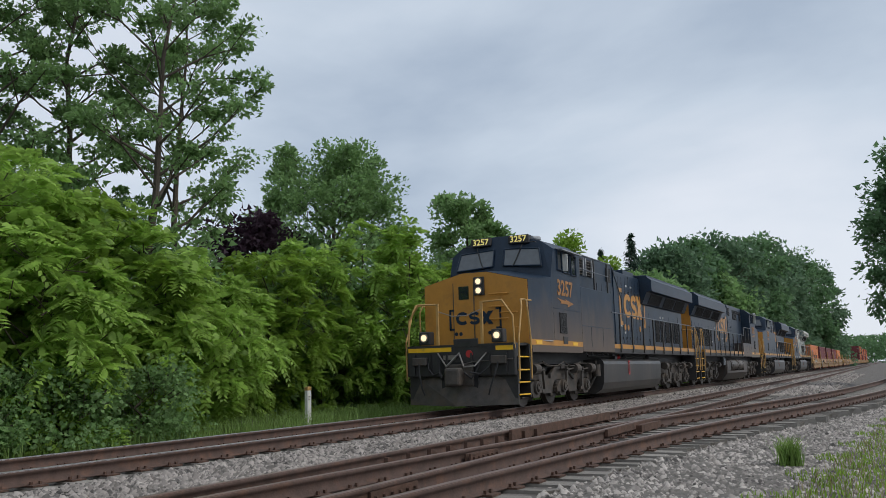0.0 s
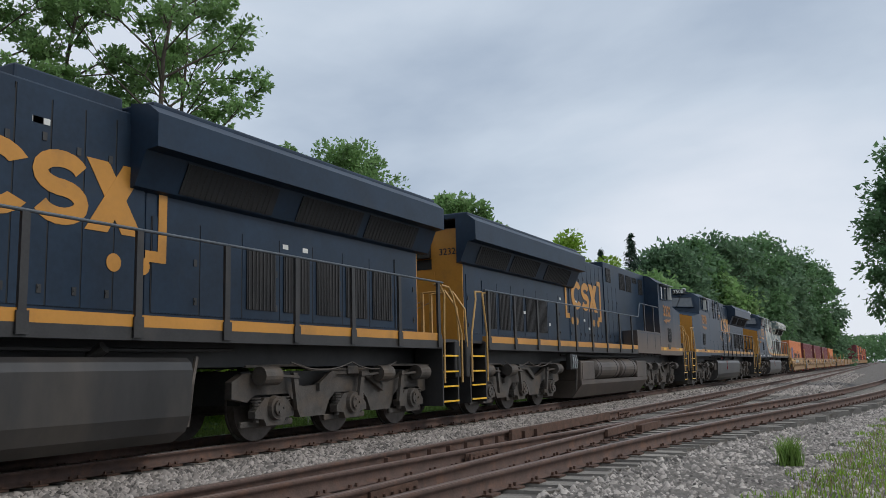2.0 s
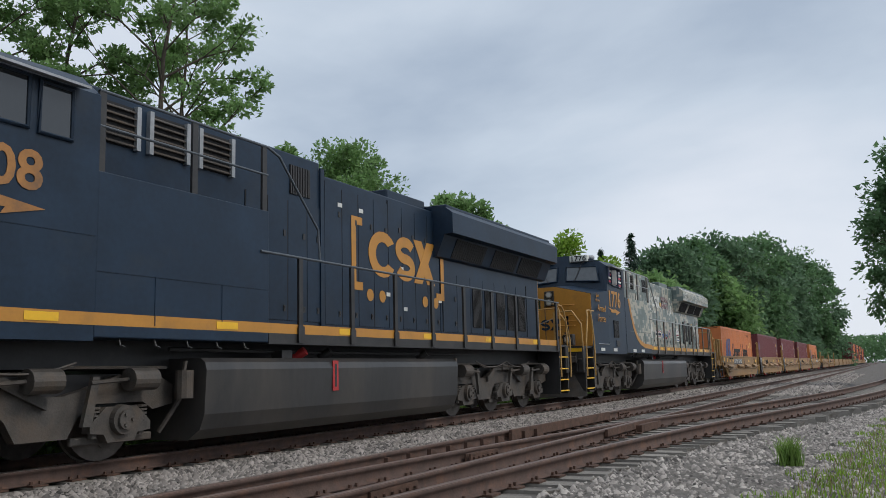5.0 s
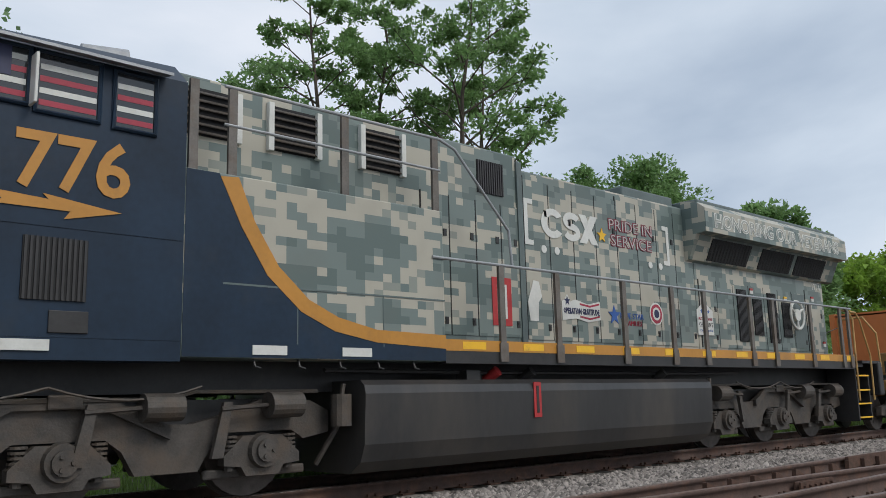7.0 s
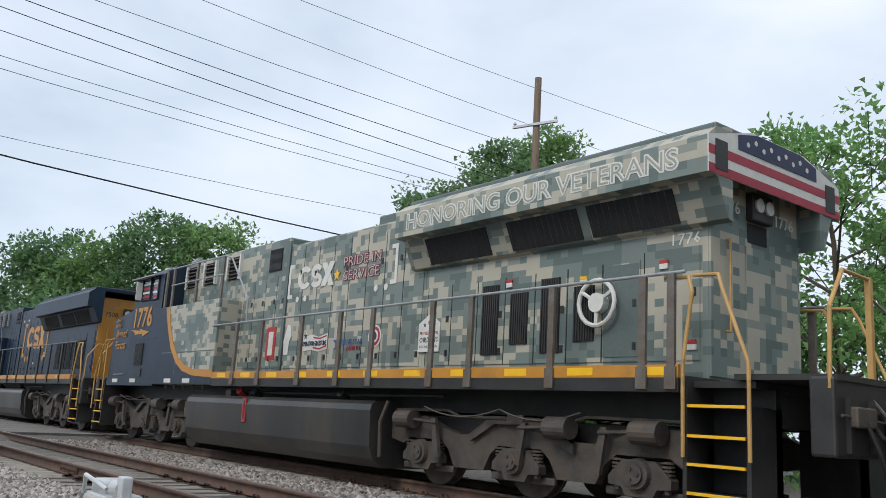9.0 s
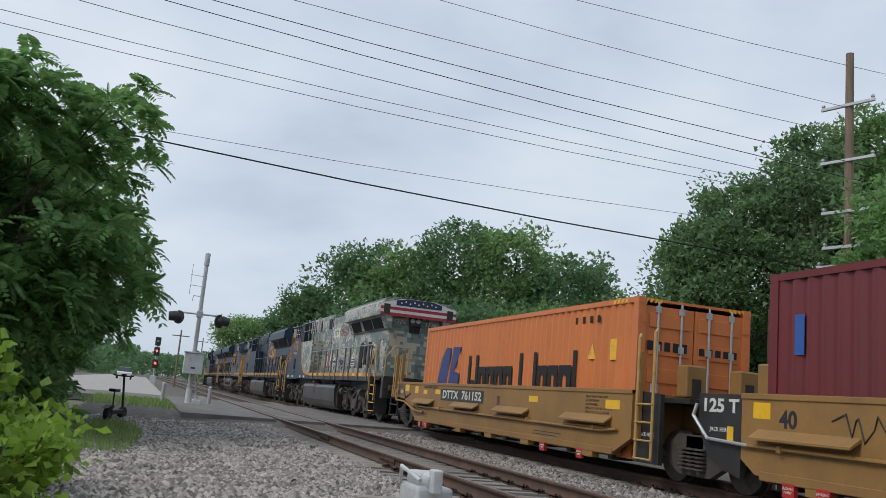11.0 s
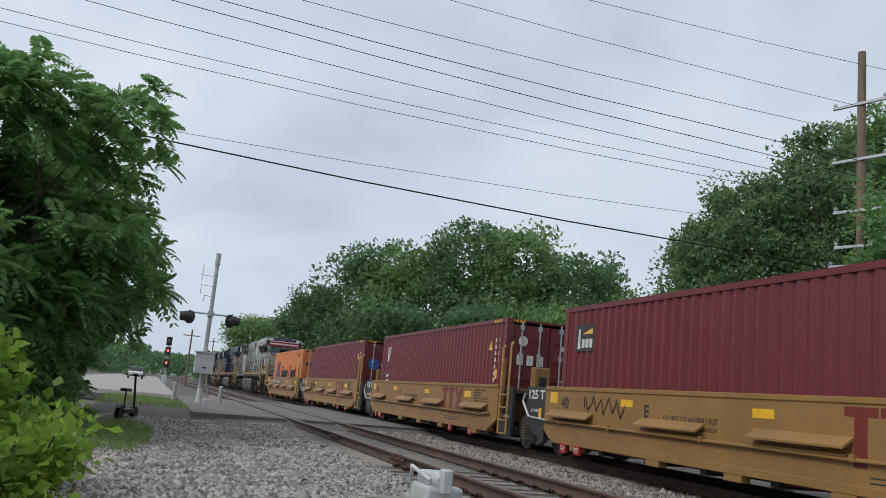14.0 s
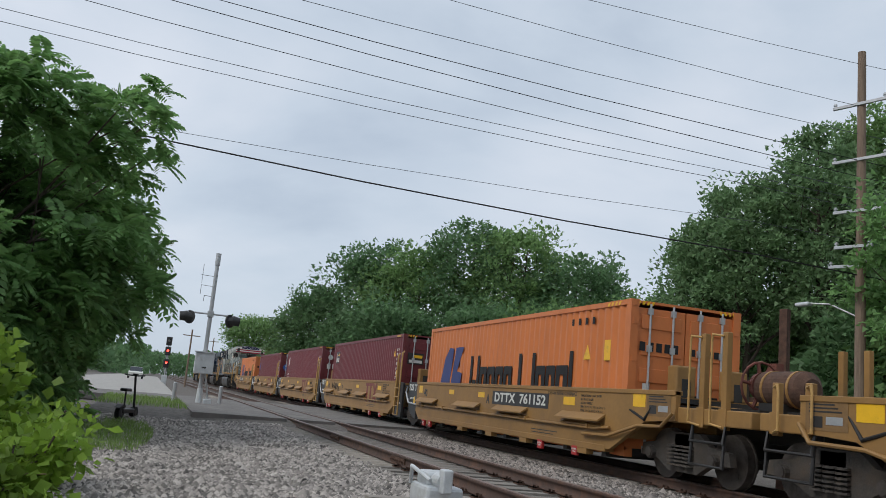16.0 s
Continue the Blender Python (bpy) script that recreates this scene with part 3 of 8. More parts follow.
def ties():
    """Sleepers under both tracks; those by the camera are single pieces with plates and spikes."""
    rng = random.Random(4)
    variants = []
    for k in range(4):
        bm = bx(-0.11, 0.11, -1.3, 1.3, -0.17, 0.0)
        for v in bm.verts:
            v.co += Vector((rng.uniform(-0.012, 0.012), rng.uniform(-0.05, 0.05), rng.uniform(-0.008, 0.006)))
        me = bpy.data.meshes.new("tie")
        bm.to_mesh(me)
        bm.free()
        me.materials.append(M["tie"])
        variants.append(me)
    plate = bpy.data.meshes.new("tie_plate")
    bm = bx(-0.1, 0.1, -0.19, 0.19, 0.0, 0.02)
    for sx in (-0.06, 0.06):
        for sy in (-0.1, 0.1):
            box(bm, sx - 0.014, sx + 0.014, sy - 0.014, sy + 0.014, 0.02, 0.055)
    bm.to_mesh(plate)
    bm.free()
    plate.materials.append(M["rust"])
    bed_a = tagged(new("main_track_ties"), "weathered wooden ties under the main track", "railway ties", kind="structure")
    bed_b = tagged(new("siding_ties"), "grey weathered wooden ties under the siding and turnout", "railway ties", kind="structure")
    far = []
    for track in (0, 1):
        x = -60.0
        while x < 120:
            near = -14 < x < 34
            if not (-46 < x < -25):
                off = branch(x) if track else 0
                y = (SIDING_Y - off / 2) if track else TRACK_Y
                if track and off > 3.0:
                    spots = [(SIDING_Y, 1.0), (SIDING_Y - off, 1.0)]
                else:
                    spots = [(y, 1 + off / 2.6)]
                for yy, stretch in spots:
                    if near:
                        ob = new("tie", variants[rng.randrange(4)])
                        ob.parent = bed_b if track else bed_a
                        ob.matrix_basis = pose(x, yy + rng.uniform(-0.04, 0.04), -0.19, 0, 0, rng.uniform(-1.2, 1.2)) @ Matrix.Diagonal((1, stretch, 1, 1))
                        rails_at = [TRACK_Y - GAUGE / 2, TRACK_Y + GAUGE / 2] if not track else [5.647, 5.647 - GAUGE, 5.647 - off, 5.647 - GAUGE - off]
                        if track == 1 and off > 3.0:
                            rails_at = [yy - GAUGE / 2, yy + GAUGE / 2]
                        for ry in rails_at:
                            pl = new("tie_plate", plate)
                            pl.parent = bed_b if track else bed_a
                            pl.matrix_basis = pose(x, ry, -0.188)
                    else:
                        far.append((x, yy, stretch))
            x += 0.52 + rng.uniform(-0.03, 0.03)
    v, f = [], []
    for x, y, s in far:
        o = len(v)
        for dz in (-0.17, 0):
            v += [(x - 0.11, y - 1.3 * s, -0.19 + dz), (x + 0.11, y - 1.3 * s, -0.19 + dz), (x + 0.11, y + 1.3 * s, -0.19 + dz), (x - 0.11, y + 1.3 * s, -0.19 + dz)]
        f += [(o + 4, o + 5, o + 6, o + 7), (o, o + 1, o + 5, o + 4), (o + 2, o + 3, o + 7, o + 6), (o + 1, o + 2, o + 6, o + 5), (o + 3, o, o + 4, o + 7)]
    tagged(mesh_from("distant_ties", np.array(v), np.array(f), M["tie"]), "weathered wooden ties along the far track", "railway ties", kind="stuff")


def turnout_fittings():
    """Frog, guard rails, joint bars, rail braces and the switch machine."""
    frog = tagged(new("switch_frog"), "rusty steel frog where the turnout rails cross", "frog", kind="structure")
    bm = bmesh.new()
    for k in range(2):
        pts = [(x, (4.14 - 0.055 if k else 5.647 - branch(x) + 0.055), -0.045) for x in np.arange(13.5, 19.6, 1.0)]
        for p, q in zip(pts, pts[1:]):
            a = math.degrees(math.atan2(q[1] - p[1], q[0] - p[0]))
            bmesh.ops.create_cube(bm, size=1, matrix=pose((p[0] + q[0]) / 2, (p[1] + q[1]) / 2, -0.06, 0, 0, a) @ Matrix.Diagonal((1.02, 0.06, 0.11, 1)))
    box(bm, 15.2, 16.6, 3.95, 4.25, -0.17, -0.05)
    part("frog_casting", bm, M["rust"], frog)
    guard = tagged(new("guard_rail"), "rusty guard rail beside the siding rail", "guard rail", kind="structure")
    bm = bx(13.0, 18.5, 5.50, 5.56, -0.15, 0.015, bevel=0.01)
    part("guard_bar", bm, M["rust"], guard)
    for x in np.arange(9.0, 14.5, 0.55):
        brace = pr([(x, -0.17), (x + 0.36, -0.17), (x + 0.04, -0.03), (x, -0.03)], 5.44, 5.5)
        part("rail_brace", brace, M["rust"], guard)
    for x, y in ((6.9, 4.14), (10.2, 4.75), (-14.2, 4.14), (-19.5, 4.14), (2.0, 5.647), (20, 5.647), (-9, 5.647)):
        jb = tagged(new("joint_bar"), "rusty bolted joint bar on the rail", "joint bar", group="joint bars", kind="structure")
        bm = bmesh.new()
        for s in (-1, 1):
            box(bm, x - 0.42, x + 0.42, y + s * 0.02, y + s * 0.045, -0.145, -0.05)
            for k in range(6):
                cyl(bm, (x - 0.35 + k * 0.14, y + s * 0.04, -0.1), (x - 0.35 + k * 0.14, y + s * 0.075, -0.1), 0.017, n=6)
        part("bar", bm, M["rust"], jb)
    sm = tagged(new("switch_machine"), "silver-painted switch stand beside the siding", "switch machine")
    sm.matrix_basis = pose(-9.45, 3.2, -0.2)
    part("gearbox", bx(-0.32, 0.32, -0.2, 0.24, 0.0, 0.22, bevel=0.04), M["silver"], sm)
    part("housing", cyl(bx(-0.28, 0.1, -0.14, 0.16, 0.2, 0.36, bevel=0.04), (0.1, 0.0, 0.28), (0.34, 0.0, 0.28), 0.09, n=14), M["silver"], sm)
    part("lever", tube(bmesh.new(), [(-0.3, -0.2, 0.2), (-0.1, -0.26, 0.4), (0.25, -0.26, 0.36), (0.42, -0.2, 0.3)], 0.022, n=8), M["silver"], sm)
    part("lock_lug", bx(0.28, 0.44, -0.06, 0.06, 0.16, 0.42, bevel=0.02), M["silver"], sm)
    part("throw_rod", bx(-0.05, 0.0, 0.2, 2.2, 0.03, 0.07), M["rust"], sm)
    for y in (-0.3, 0.3):
        part("head_tie", bx(y - 0.11, y + 0.11, -0.7, 1.2, -0.15, 0.02), M["tie"], sm)


def roads():
    bm = bmesh.new()
    for x0, x1, y0, y1 in ((-44.5, -26.0, 1.2, 3.95), (-44.5, -26.0, 4.32, 5.47), (-44.5, -26.0, 5.83, 8.55), (-44.5, -26.0, 8.94, 10.08), (-44.5, -26.0, 10.45, 34)):
        v = [bm.verts.new((x, y, z)) for z in (-0.3, -0.012) for x, y in ((x0, y0), (x1 + (y0 - 5) * -0.15, y0), (x1 + (y1 - 5) * -0.15, y1), (x0, y1))]
        for q in ((4, 5, 6, 7), (0, 1, 5, 4), (1, 2, 6, 5), (2, 3, 7, 6), (3, 0, 4, 7)):
            bm.faces.new([v[i] for i in q])
    tagged(part("road", bm, M["asphalt"]), "worn grey asphalt road over the level crossing", "road", kind="structure")
    bm = bx(-230, -44.6, -7.5, 1.2, -0.32, -0.02)
    tagged(part("pavement", bm, M["concrete"]), "pale paved lane beside the tracks", "pavement", kind="structure")
    bm = bx(-44.5, -37.5, -12, 1.15, -0.3, -0.03)
    tagged(part("road_approach", bm, M["asphalt"]), "worn asphalt road running up to the crossing", "road", kind="structure")


ground()
for k, yy in enumerate((TRACK_Y - GAUGE / 2, TRACK_Y + GAUGE / 2)):
    rail("main_rail", lambda x, yy=yy: yy, -420, 520, "steel rail of the main track with a bright running head")
rail("siding_rail", lambda x: 5.647, -420, 520, "rusty steel rail of the siding", worn="dullrail")
rail("siding_rail", lambda x: 5.647 - GAUGE, -420, 520, "rusty steel rail of the siding", worn="dullrail")
rail("turnout_rail", lambda x: 5.647 - branch(x) - 0.02, -8, 200, "rusty curved rail of the turnout", step=1.0, worn="dullrail")
rail("turnout_rail", lambda x: 5.647 - GAUGE - branch(x) - 0.02, -8, 200, "rusty curved rail of the turnout", step=1.0, worn="dullrail")
ties()
turnout_fittings()
roads()
rng = np.random.default_rng(11)


def strew(count, x0, x1, y0, y1, dense=0.0, lift=0.0, keep=lambda x, y: True):
    """Random places on the ground inside a stretch, thicker towards the middle of the plan."""
    x = rng.uniform(x0, x1, count)
    if dense:
        x = np.sign(x) * np.abs(x) ** dense * (max(abs(x0), abs(x1)) ** (1 - dense))
    y = rng.uniform(y0, y1, count)
    return np.array([(a, b, lie(a, b) + lift) for a, b in zip(x, y) if keep(a, b)])


no_road = lambda x, y: x > -25.0 or x < -46
stones("ballast_stones", rng, strew(32000, 2, 34, 6.0, 8.35, lift=0.02, keep=no_road), 0.042, "stone", "grey and brown crushed stone ballast between the tracks")
stones("ballast_stones", rng, strew(13000, -26, 3, 5.9, 8.4, lift=0.02, keep=no_road), 0.042, "stone", "grey and brown crushed stone ballast between the tracks")
stones("ballast_stones", rng, strew(22000, -26, 34, 2.4, 5.55, lift=-0.03, keep=no_road), 0.04, "stone", "crushed stone ballast between the siding rails")
stones("ballast_stones", rng, strew(9000, 34, 90, 2.0, 8.3, lift=0.02), 0.07, "stone", "crushed stone ballast between the tracks farther off")
stones("gravel", rng, strew(36000, 5, 30, -2.5, 4.0, lift=0.0, keep=lambda x, y: y < SIDING_Y - branch(x) / 2 - 1.3 * (1 + branch(x) / 2.6) + 0.12), 0.034, "pale_stone", "pale grey loose gravel beside the siding")
stones("gravel", rng, strew(36000, -25, -6, -2.6, 3.7, lift=0.0, keep=no_road), 0.042, "pale_stone", "pale grey loose gravel beside the siding")
stones("ballast_stones", rng, strew(6000, -40, 40, 10.4, 12.4, lift=0.0, keep=no_road), 0.042, "stone", "crushed stone ballast beyond the main track")
blades("verge_grass", rng, strew(22000, 3, 60, 11.8, 15.5), 0.4, 0.016, "grass", "tall green grass along the tree line")
blades("weed_patch", rng, strew(10000, 7.5, 22, -1.6, 1.5, keep=lambda x, y: y < 1.9 - 0.085 * x + 0.25 * math.sin(x * 3)), 0.075, 0.016, "leafyellow", "low green weeds growing through gravel")
blades("straw_patch", rng, strew(6000, 7.5, 24, -2.2, 1.3, keep=lambda x, y: y < 1.8 - 0.085 * x), 0.1, 0.01, "drygrass", "dry straw-coloured grass in the gravel")
blades("grass_patch", rng, strew(5200, -24, -15, -1.5, 0.9, keep=lambda x, y: (y + 0.9 + 0.05 * (x + 15)) ** 2 / 0.8 + ((x + 18) / 5.5) ** 2 < 1), 0.16, 0.012, "grass", "low patch of green grass in the gravel")
blades("grass_patch", rng, strew(2600, -38, -28, -1.6, 1.2), 0.15, 0.014, "grass", "low strip of grass beside the road")


# ---- trees and lineside things ----
def at(bearing, dist):
    """A place at a bearing in degrees (clockwise from +y) and a distance from the camera."""
    return dist * math.sin(radians(bearing)), dist * math.cos(radians(bearing))


def trees():
    n = 100
    # tall maples over the bushes
    for b, d, hh, sp, lean in ((35.0, 28, 17.0, 2.6, (-0.05, 0)), (39.0, 29, 17.5, 2.3, (0.0, 0.02)), (42.3, 27, 17, 3.2, (0.07, -0.05)), (31.0, 32, 15, 2.8, (-0.05, 0)), (45.0, 31, 16.5, 2.4, (0.02, 0))):
        n += 1
        tree(*at(b, d), hh, sp, "leaf", "tall thin-trunked maple with an open ragged crown", n, first=0.34, count=24, leaves=9500, size=0.17, clump=0.5, trunk_r=0.17, lean=lean, flat=0.6)
    tree(*at(55.5, 44), 13.2, 4.7, "leaf", "spreading tree with a feathery mid-green crown", 120, first=0.25, count=30, leaves=24000, size=0.22, clump=0.95)
    tree(*at(50.2, 40), 8.2, 2.8, "leafpurple", "dark purple-leaved ornamental tree", 121, first=0.15, count=16, leaves=8000, size=0.28, clump=1.0)
    tree(*at(64.5, 52), 12.2, 2.9, "leaf", "round-topped green tree behind the train", 122, first=0.2, count=20, leaves=12000, size=0.3, clump=0.85)
    for b, d, hh in ((70.0, 62, 10.3), (73.0, 66, 9.6), (68, 58, 9)):
        n += 1
        tree(*at(b, d), hh, 2.9, "leafyellow", "light green tree behind the train", n, first=0.15, count=16, leaves=8000, size=0.34, clump=0.9)
    conifer(*at(75.4, 80), 13.4, 3.2, 5, "dark narrow spruce behind the train")
    conifer(*at(73.4, 84), 12.6, 3.0, 6, "dark narrow spruce behind the train")
    for b, d, hh, sp, lf in ((77.5, 84, 12.6, 3.6, "leaffar"), (79.0, 92, 14.0, 3.6, "leafdark"), (80.6, 112, 17.4, 5.6, "leaffar"), (82.2, 132, 19.6, 6.2, "leafdark"), (83.8, 162, 21.5, 7.0, "leaffar"), (85.2, 208, 25.0, 8.0, "leafdark"), (86.2, 250, 27.0, 8.5, "leaffar"), (80.5, 92, 10.0, 3.6, "leaf"), (76, 70, 8, 3, "leaf"), (82.8, 140, 15.0, 5.5, "leaffar")):
        n += 1
        tree(*at(b, d), hh, sp, lf, "full green tree in the woods along the line", n, first=0.06, count=26, leaves=12000, size=0.32 + d * 0.0022, clump=1.3 + d * 0.004, skirt=1.5)
    tree(*at(92.2, 52), 14.0, 2.3, "leafdark", "tall dark green tree beside the branch track", 150, first=0.12, count=26, leaves=11000, size=0.3, clump=1.0)
    # thicket of sumac on the far side of the track
    k = 0
    for b, d, hh, sp in ((32.5, 17.5, 5.4, 2.0), (35.5, 19.5, 5.2, 1.9), (37.5, 16.8, 3.9, 1.5), (40, 19.5, 5.0, 1.9), (43.5, 19.8, 4.4, 1.7), (46, 21.5, 3.0, 1.5), (48.5, 25.8, 3.8, 1.5), (51, 27.5, 4.9, 1.8), (54.5, 30, 5.6, 1.9), (57.5, 31.5, 6.4, 2.1), (60.5, 31, 6.0, 2.1), (63, 35, 5.4, 2.0), (29, 18.5, 5.6, 2.2), (25, 19, 5.4, 2.0), (35.2, 22.5, 6.8, 2.0)):
        k += 1
        tree(*at(b, d), hh, sp, "leafbright" if k % 4 else "leafyellow", "bright green sumac bush with feathery compound leaves", 200 + k, first=0.1, count=13, leaves=1530, size=0.16, clump=0.7, trunk_r=0.06, compound=True, skirt=1.0, name="sumac_bush", category="bush")
    for b, d, hh, sp in ((34, 15.6, 1.1, 1.1), (38.5, 16.4, 1.0, 1.1), (43, 17.8, 1.1, 1.2), (29.5, 15.0, 1.1, 1.1)):
        k += 1
        tree(*at(b, d), hh, sp, "leaf", "low dark green bramble bush at the edge of the trees", 200 + k, first=0.05, count=10, leaves=4500, size=0.09, clump=0.4, trunk_r=0.03, skirt=0.8, name="bramble_bush", category="bush")
    for b, d, hh in ((30, 26, 7), (36, 27, 6.5), (42, 28, 5.6), (47.5, 30, 3.8), (53, 33, 4.6), (58, 36, 5.4), (63, 41, 6.0)):
        k += 1
        tree(*at(b, d), hh, 3.0, "leaf", "dark green tree deep in the thicket", 200 + k, first=0.04, count=16, leaves=9000, size=0.22, clump=1.3, skirt=1.5)
    # tops above the train as the camera pans
    for b, d, hh, sp, lf in ((5.5, 25, 13.9, 2.6, "leafyellow"), (12.5, 24, 11.9, 2.2, "leafgrey"), (23.5, 26, 10.6, 2.4, "leaf"), (-3, 30, 8.6, 3, "leaf"), (17.5, 28, 8.8, 3, "leafdark"), (-9, 34, 8.5, 3, "leafdark"), (-18, 40, 8, 3.4, "leaf"), (-26.5, 25, 10.0, 3.2, "leafailan"), (-33, 29, 8.4, 3.0, "leafdark"), (-22, 31, 8.5, 2.8, "leafdark")):
        n += 1
        tree(*at(b, d), hh, sp, lf, "green tree behind the main track", n, first=0.15, count=18, leaves=9000, size=0.2, clump=0.85, skirt=0.8)
    # behind the train towards the crossing
    for b, d, hh, sp, lf in ((-39.5, 33, 10.5, 3.6, "leafailan"), (-44.5, 46, 18.6, 3.0, "leaf"), (-48.0, 42, 15.6, 3.2, "leafgrey"), (-52.0, 43, 13.6, 3.2, "leafgrey"), (-46, 47, 17.0, 3.2, "leafgrey"), (-54.5, 44, 11.6, 2.6, "leafgrey")):
        n += 1
        tree(*at(b, d), hh, sp, lf, "open-crowned green tree beyond the level crossing", n, first=0.3, count=28, leaves=15000, size=0.23, clump=0.95, trunk_r=0.24)
    for b, d, hh, sp, lf in ((-63, 70, 13.0, 4.6, "leafdark"), (-66.5, 72, 16.0, 5.0, "leaf"), (-70, 74, 16.5, 5.4, "leafdark"), (-73.5, 76, 13.5, 5.4, "leaf"), (-77.0, 78, 14.6, 4.2, "leafdark"), (-80.2, 84, 10.0, 3.4, "leafdark"), (-60, 66, 9.0, 4.0, "leaf"), (-57, 60, 7.0, 3.6, "leafbright"), (-53.5, 54, 7.6, 3.6, "leafdark"), (-49, 50, 6.5, 3.4, "leaf"), (-44, 40, 6.2, 3.2, "leafdark"), (-40, 38, 6.6, 3.2, "leaf"), (-84, 130, 10.2, 4.0, "leaf"), (-74.5, 64, 6.8, 3.6, "leafdark"), (-69, 62, 7.2, 3.4, "leafdark"), (-64.5, 60, 7, 3.4, "leaf")):
        n += 1
        tree(*at(b, d), hh, sp, lf, "dense green tree in the grove beyond the level crossing", n, first=0.08, count=28, leaves=17000, size=0.36, clump=1.6, skirt=1.6)
    # near side of the crossing
    tree(-20.5, -4.2, 6.4, 4.1, "leafailan", "dense tree of heaven with hanging compound leaves", 401, first=0.1, count=32, leaves=7600, size=0.19, clump=1.0, trunk_r=0.16, compound=True, skirt=3.4)
    tree(-22.8, -3.7, 5.8, 2.7, "leafailan", "dense tree of heaven with hanging compound leaves", 408, first=0.06, count=28, leaves=4500, size=0.19, clump=0.95, trunk_r=0.14, compound=True, skirt=3.4)
    tree(-17.5, -7.5, 7.0, 3.2, "leafailan", "dense tree of heaven with hanging compound leaves", 402, first=0.12, count=24, leaves=1400, size=0.2, clump=1.2, trunk_r=0.18, compound=True, skirt=2.0)
    tree(-27.0, -5.6, 6.5, 2.6, "leafdark", "dark green shrub beside the lane", 403, first=0.06, count=16, leaves=7000, size=0.2, clump=0.9, skirt=1.6)
    tree(-9.4, -1.75, 1.45, 0.55, "leafyellow", "light green vine-covered shrub", 407, first=0.06, count=12, leaves=1500, size=0.13, clump=0.35, trunk_r=0.03, skirt=1.0, name="vine_shrub", category="bush")
    tree(-9.6, -3.75, 2.6, 0.95, "leafyellow", "light green vine-covered shrub", 404, first=0.06, count=14, leaves=3600, size=0.13, clump=0.45, trunk_r=0.03, skirt=1.2, name="vine_shrub", category="bush")
    tree(-10.4, -1.5, 0.3, 0.75, "leafyellow", "low light green creeper over the gravel", 405, first=0.05, count=9, leaves=1500, size=0.12, clump=0.24, trunk_r=0.02, skirt=0.6, name="creeper", category="bush")
    tree(-8.6, -1.2, 0.3, 0.6, "leafyellow", "low light green creeper over the gravel", 406, first=0.05, count=9, leaves=1400, size=0.12, clump=0.3, trunk_r=0.015, skirt=0.5, name="creeper", category="bush")
    # far woods at both ends
    r = np.random.default_rng(9)
    for name, x0, x1, y0, y1, hh in (("far_woods", -420, -260, -40, 60, 9), ("far_woods", 240, 420, 12, 60, 12), ("far_woods", 540, 640, -60, 60, 16), ("far_woods", -640, -540, -60, 60, 14)):
        pts = np.stack([r.uniform(x0, x1, 9000), r.uniform(y0, y1, 9000), hh * r.random(9000) ** 0.7], 1)
        pts = pts[(np.abs(pts[:, 1] - 7) > 9) | (np.abs(pts[:, 0]) > 530)]
        v, f = leaf_quads(r, pts, r.normal(0, 1, (len(pts), 3)), 2.2, far=True)
        tagged(mesh_from(name, v, f, M["leafdark"]), "hazy green woods far down the line", "woods", kind="stuff")
    # a weed of its own in the gravel
    rr = np.random.default_rng(33)
    p = np.stack([rr.normal(11.99, 0.07, 260), rr.normal(1.22, 0.07, 260), np.full(260, -0.33)], 1)
    w = blades("weed_plant", rr, p, 0.34, 0.02, "grass", "single leafy green weed growing in the gravel", "weed")
    w["kind"] = ""
    del w["kind"]


def marker_post():
    root = tagged(new("marker_post"), "white plastic marker post with a tan cap", "marker post")
    root.matrix_basis = pose(18.45, 13.56, -0.36)
    part("post", bx(-0.085, 0.085, -0.05, 0.05, 0, 0.94, bevel=0.015), M["white"], root)
    part("cap", bx(-0.09, 0.09, -0.055, 0.055, 0.94, 1.04, bevel=0.02), M["handrail"], root, "tan cap")
    part("band", bx(-0.089, 0.089, -0.054, 0.054, 0.2, 0.24), M["white"], root)
    for z in (0.78, 0.74, 0.7):
        part("label_bar", bx(-0.05, 0.03, -0.054, -0.05, z, z + 0.012), M["black"], root, "dark line of small print")
    part("arrow_mark", pr([(-0.02, 0.1), (0.02, 0.1), (0.0, 0.2)], -0.055, -0.05), M["black"], root)


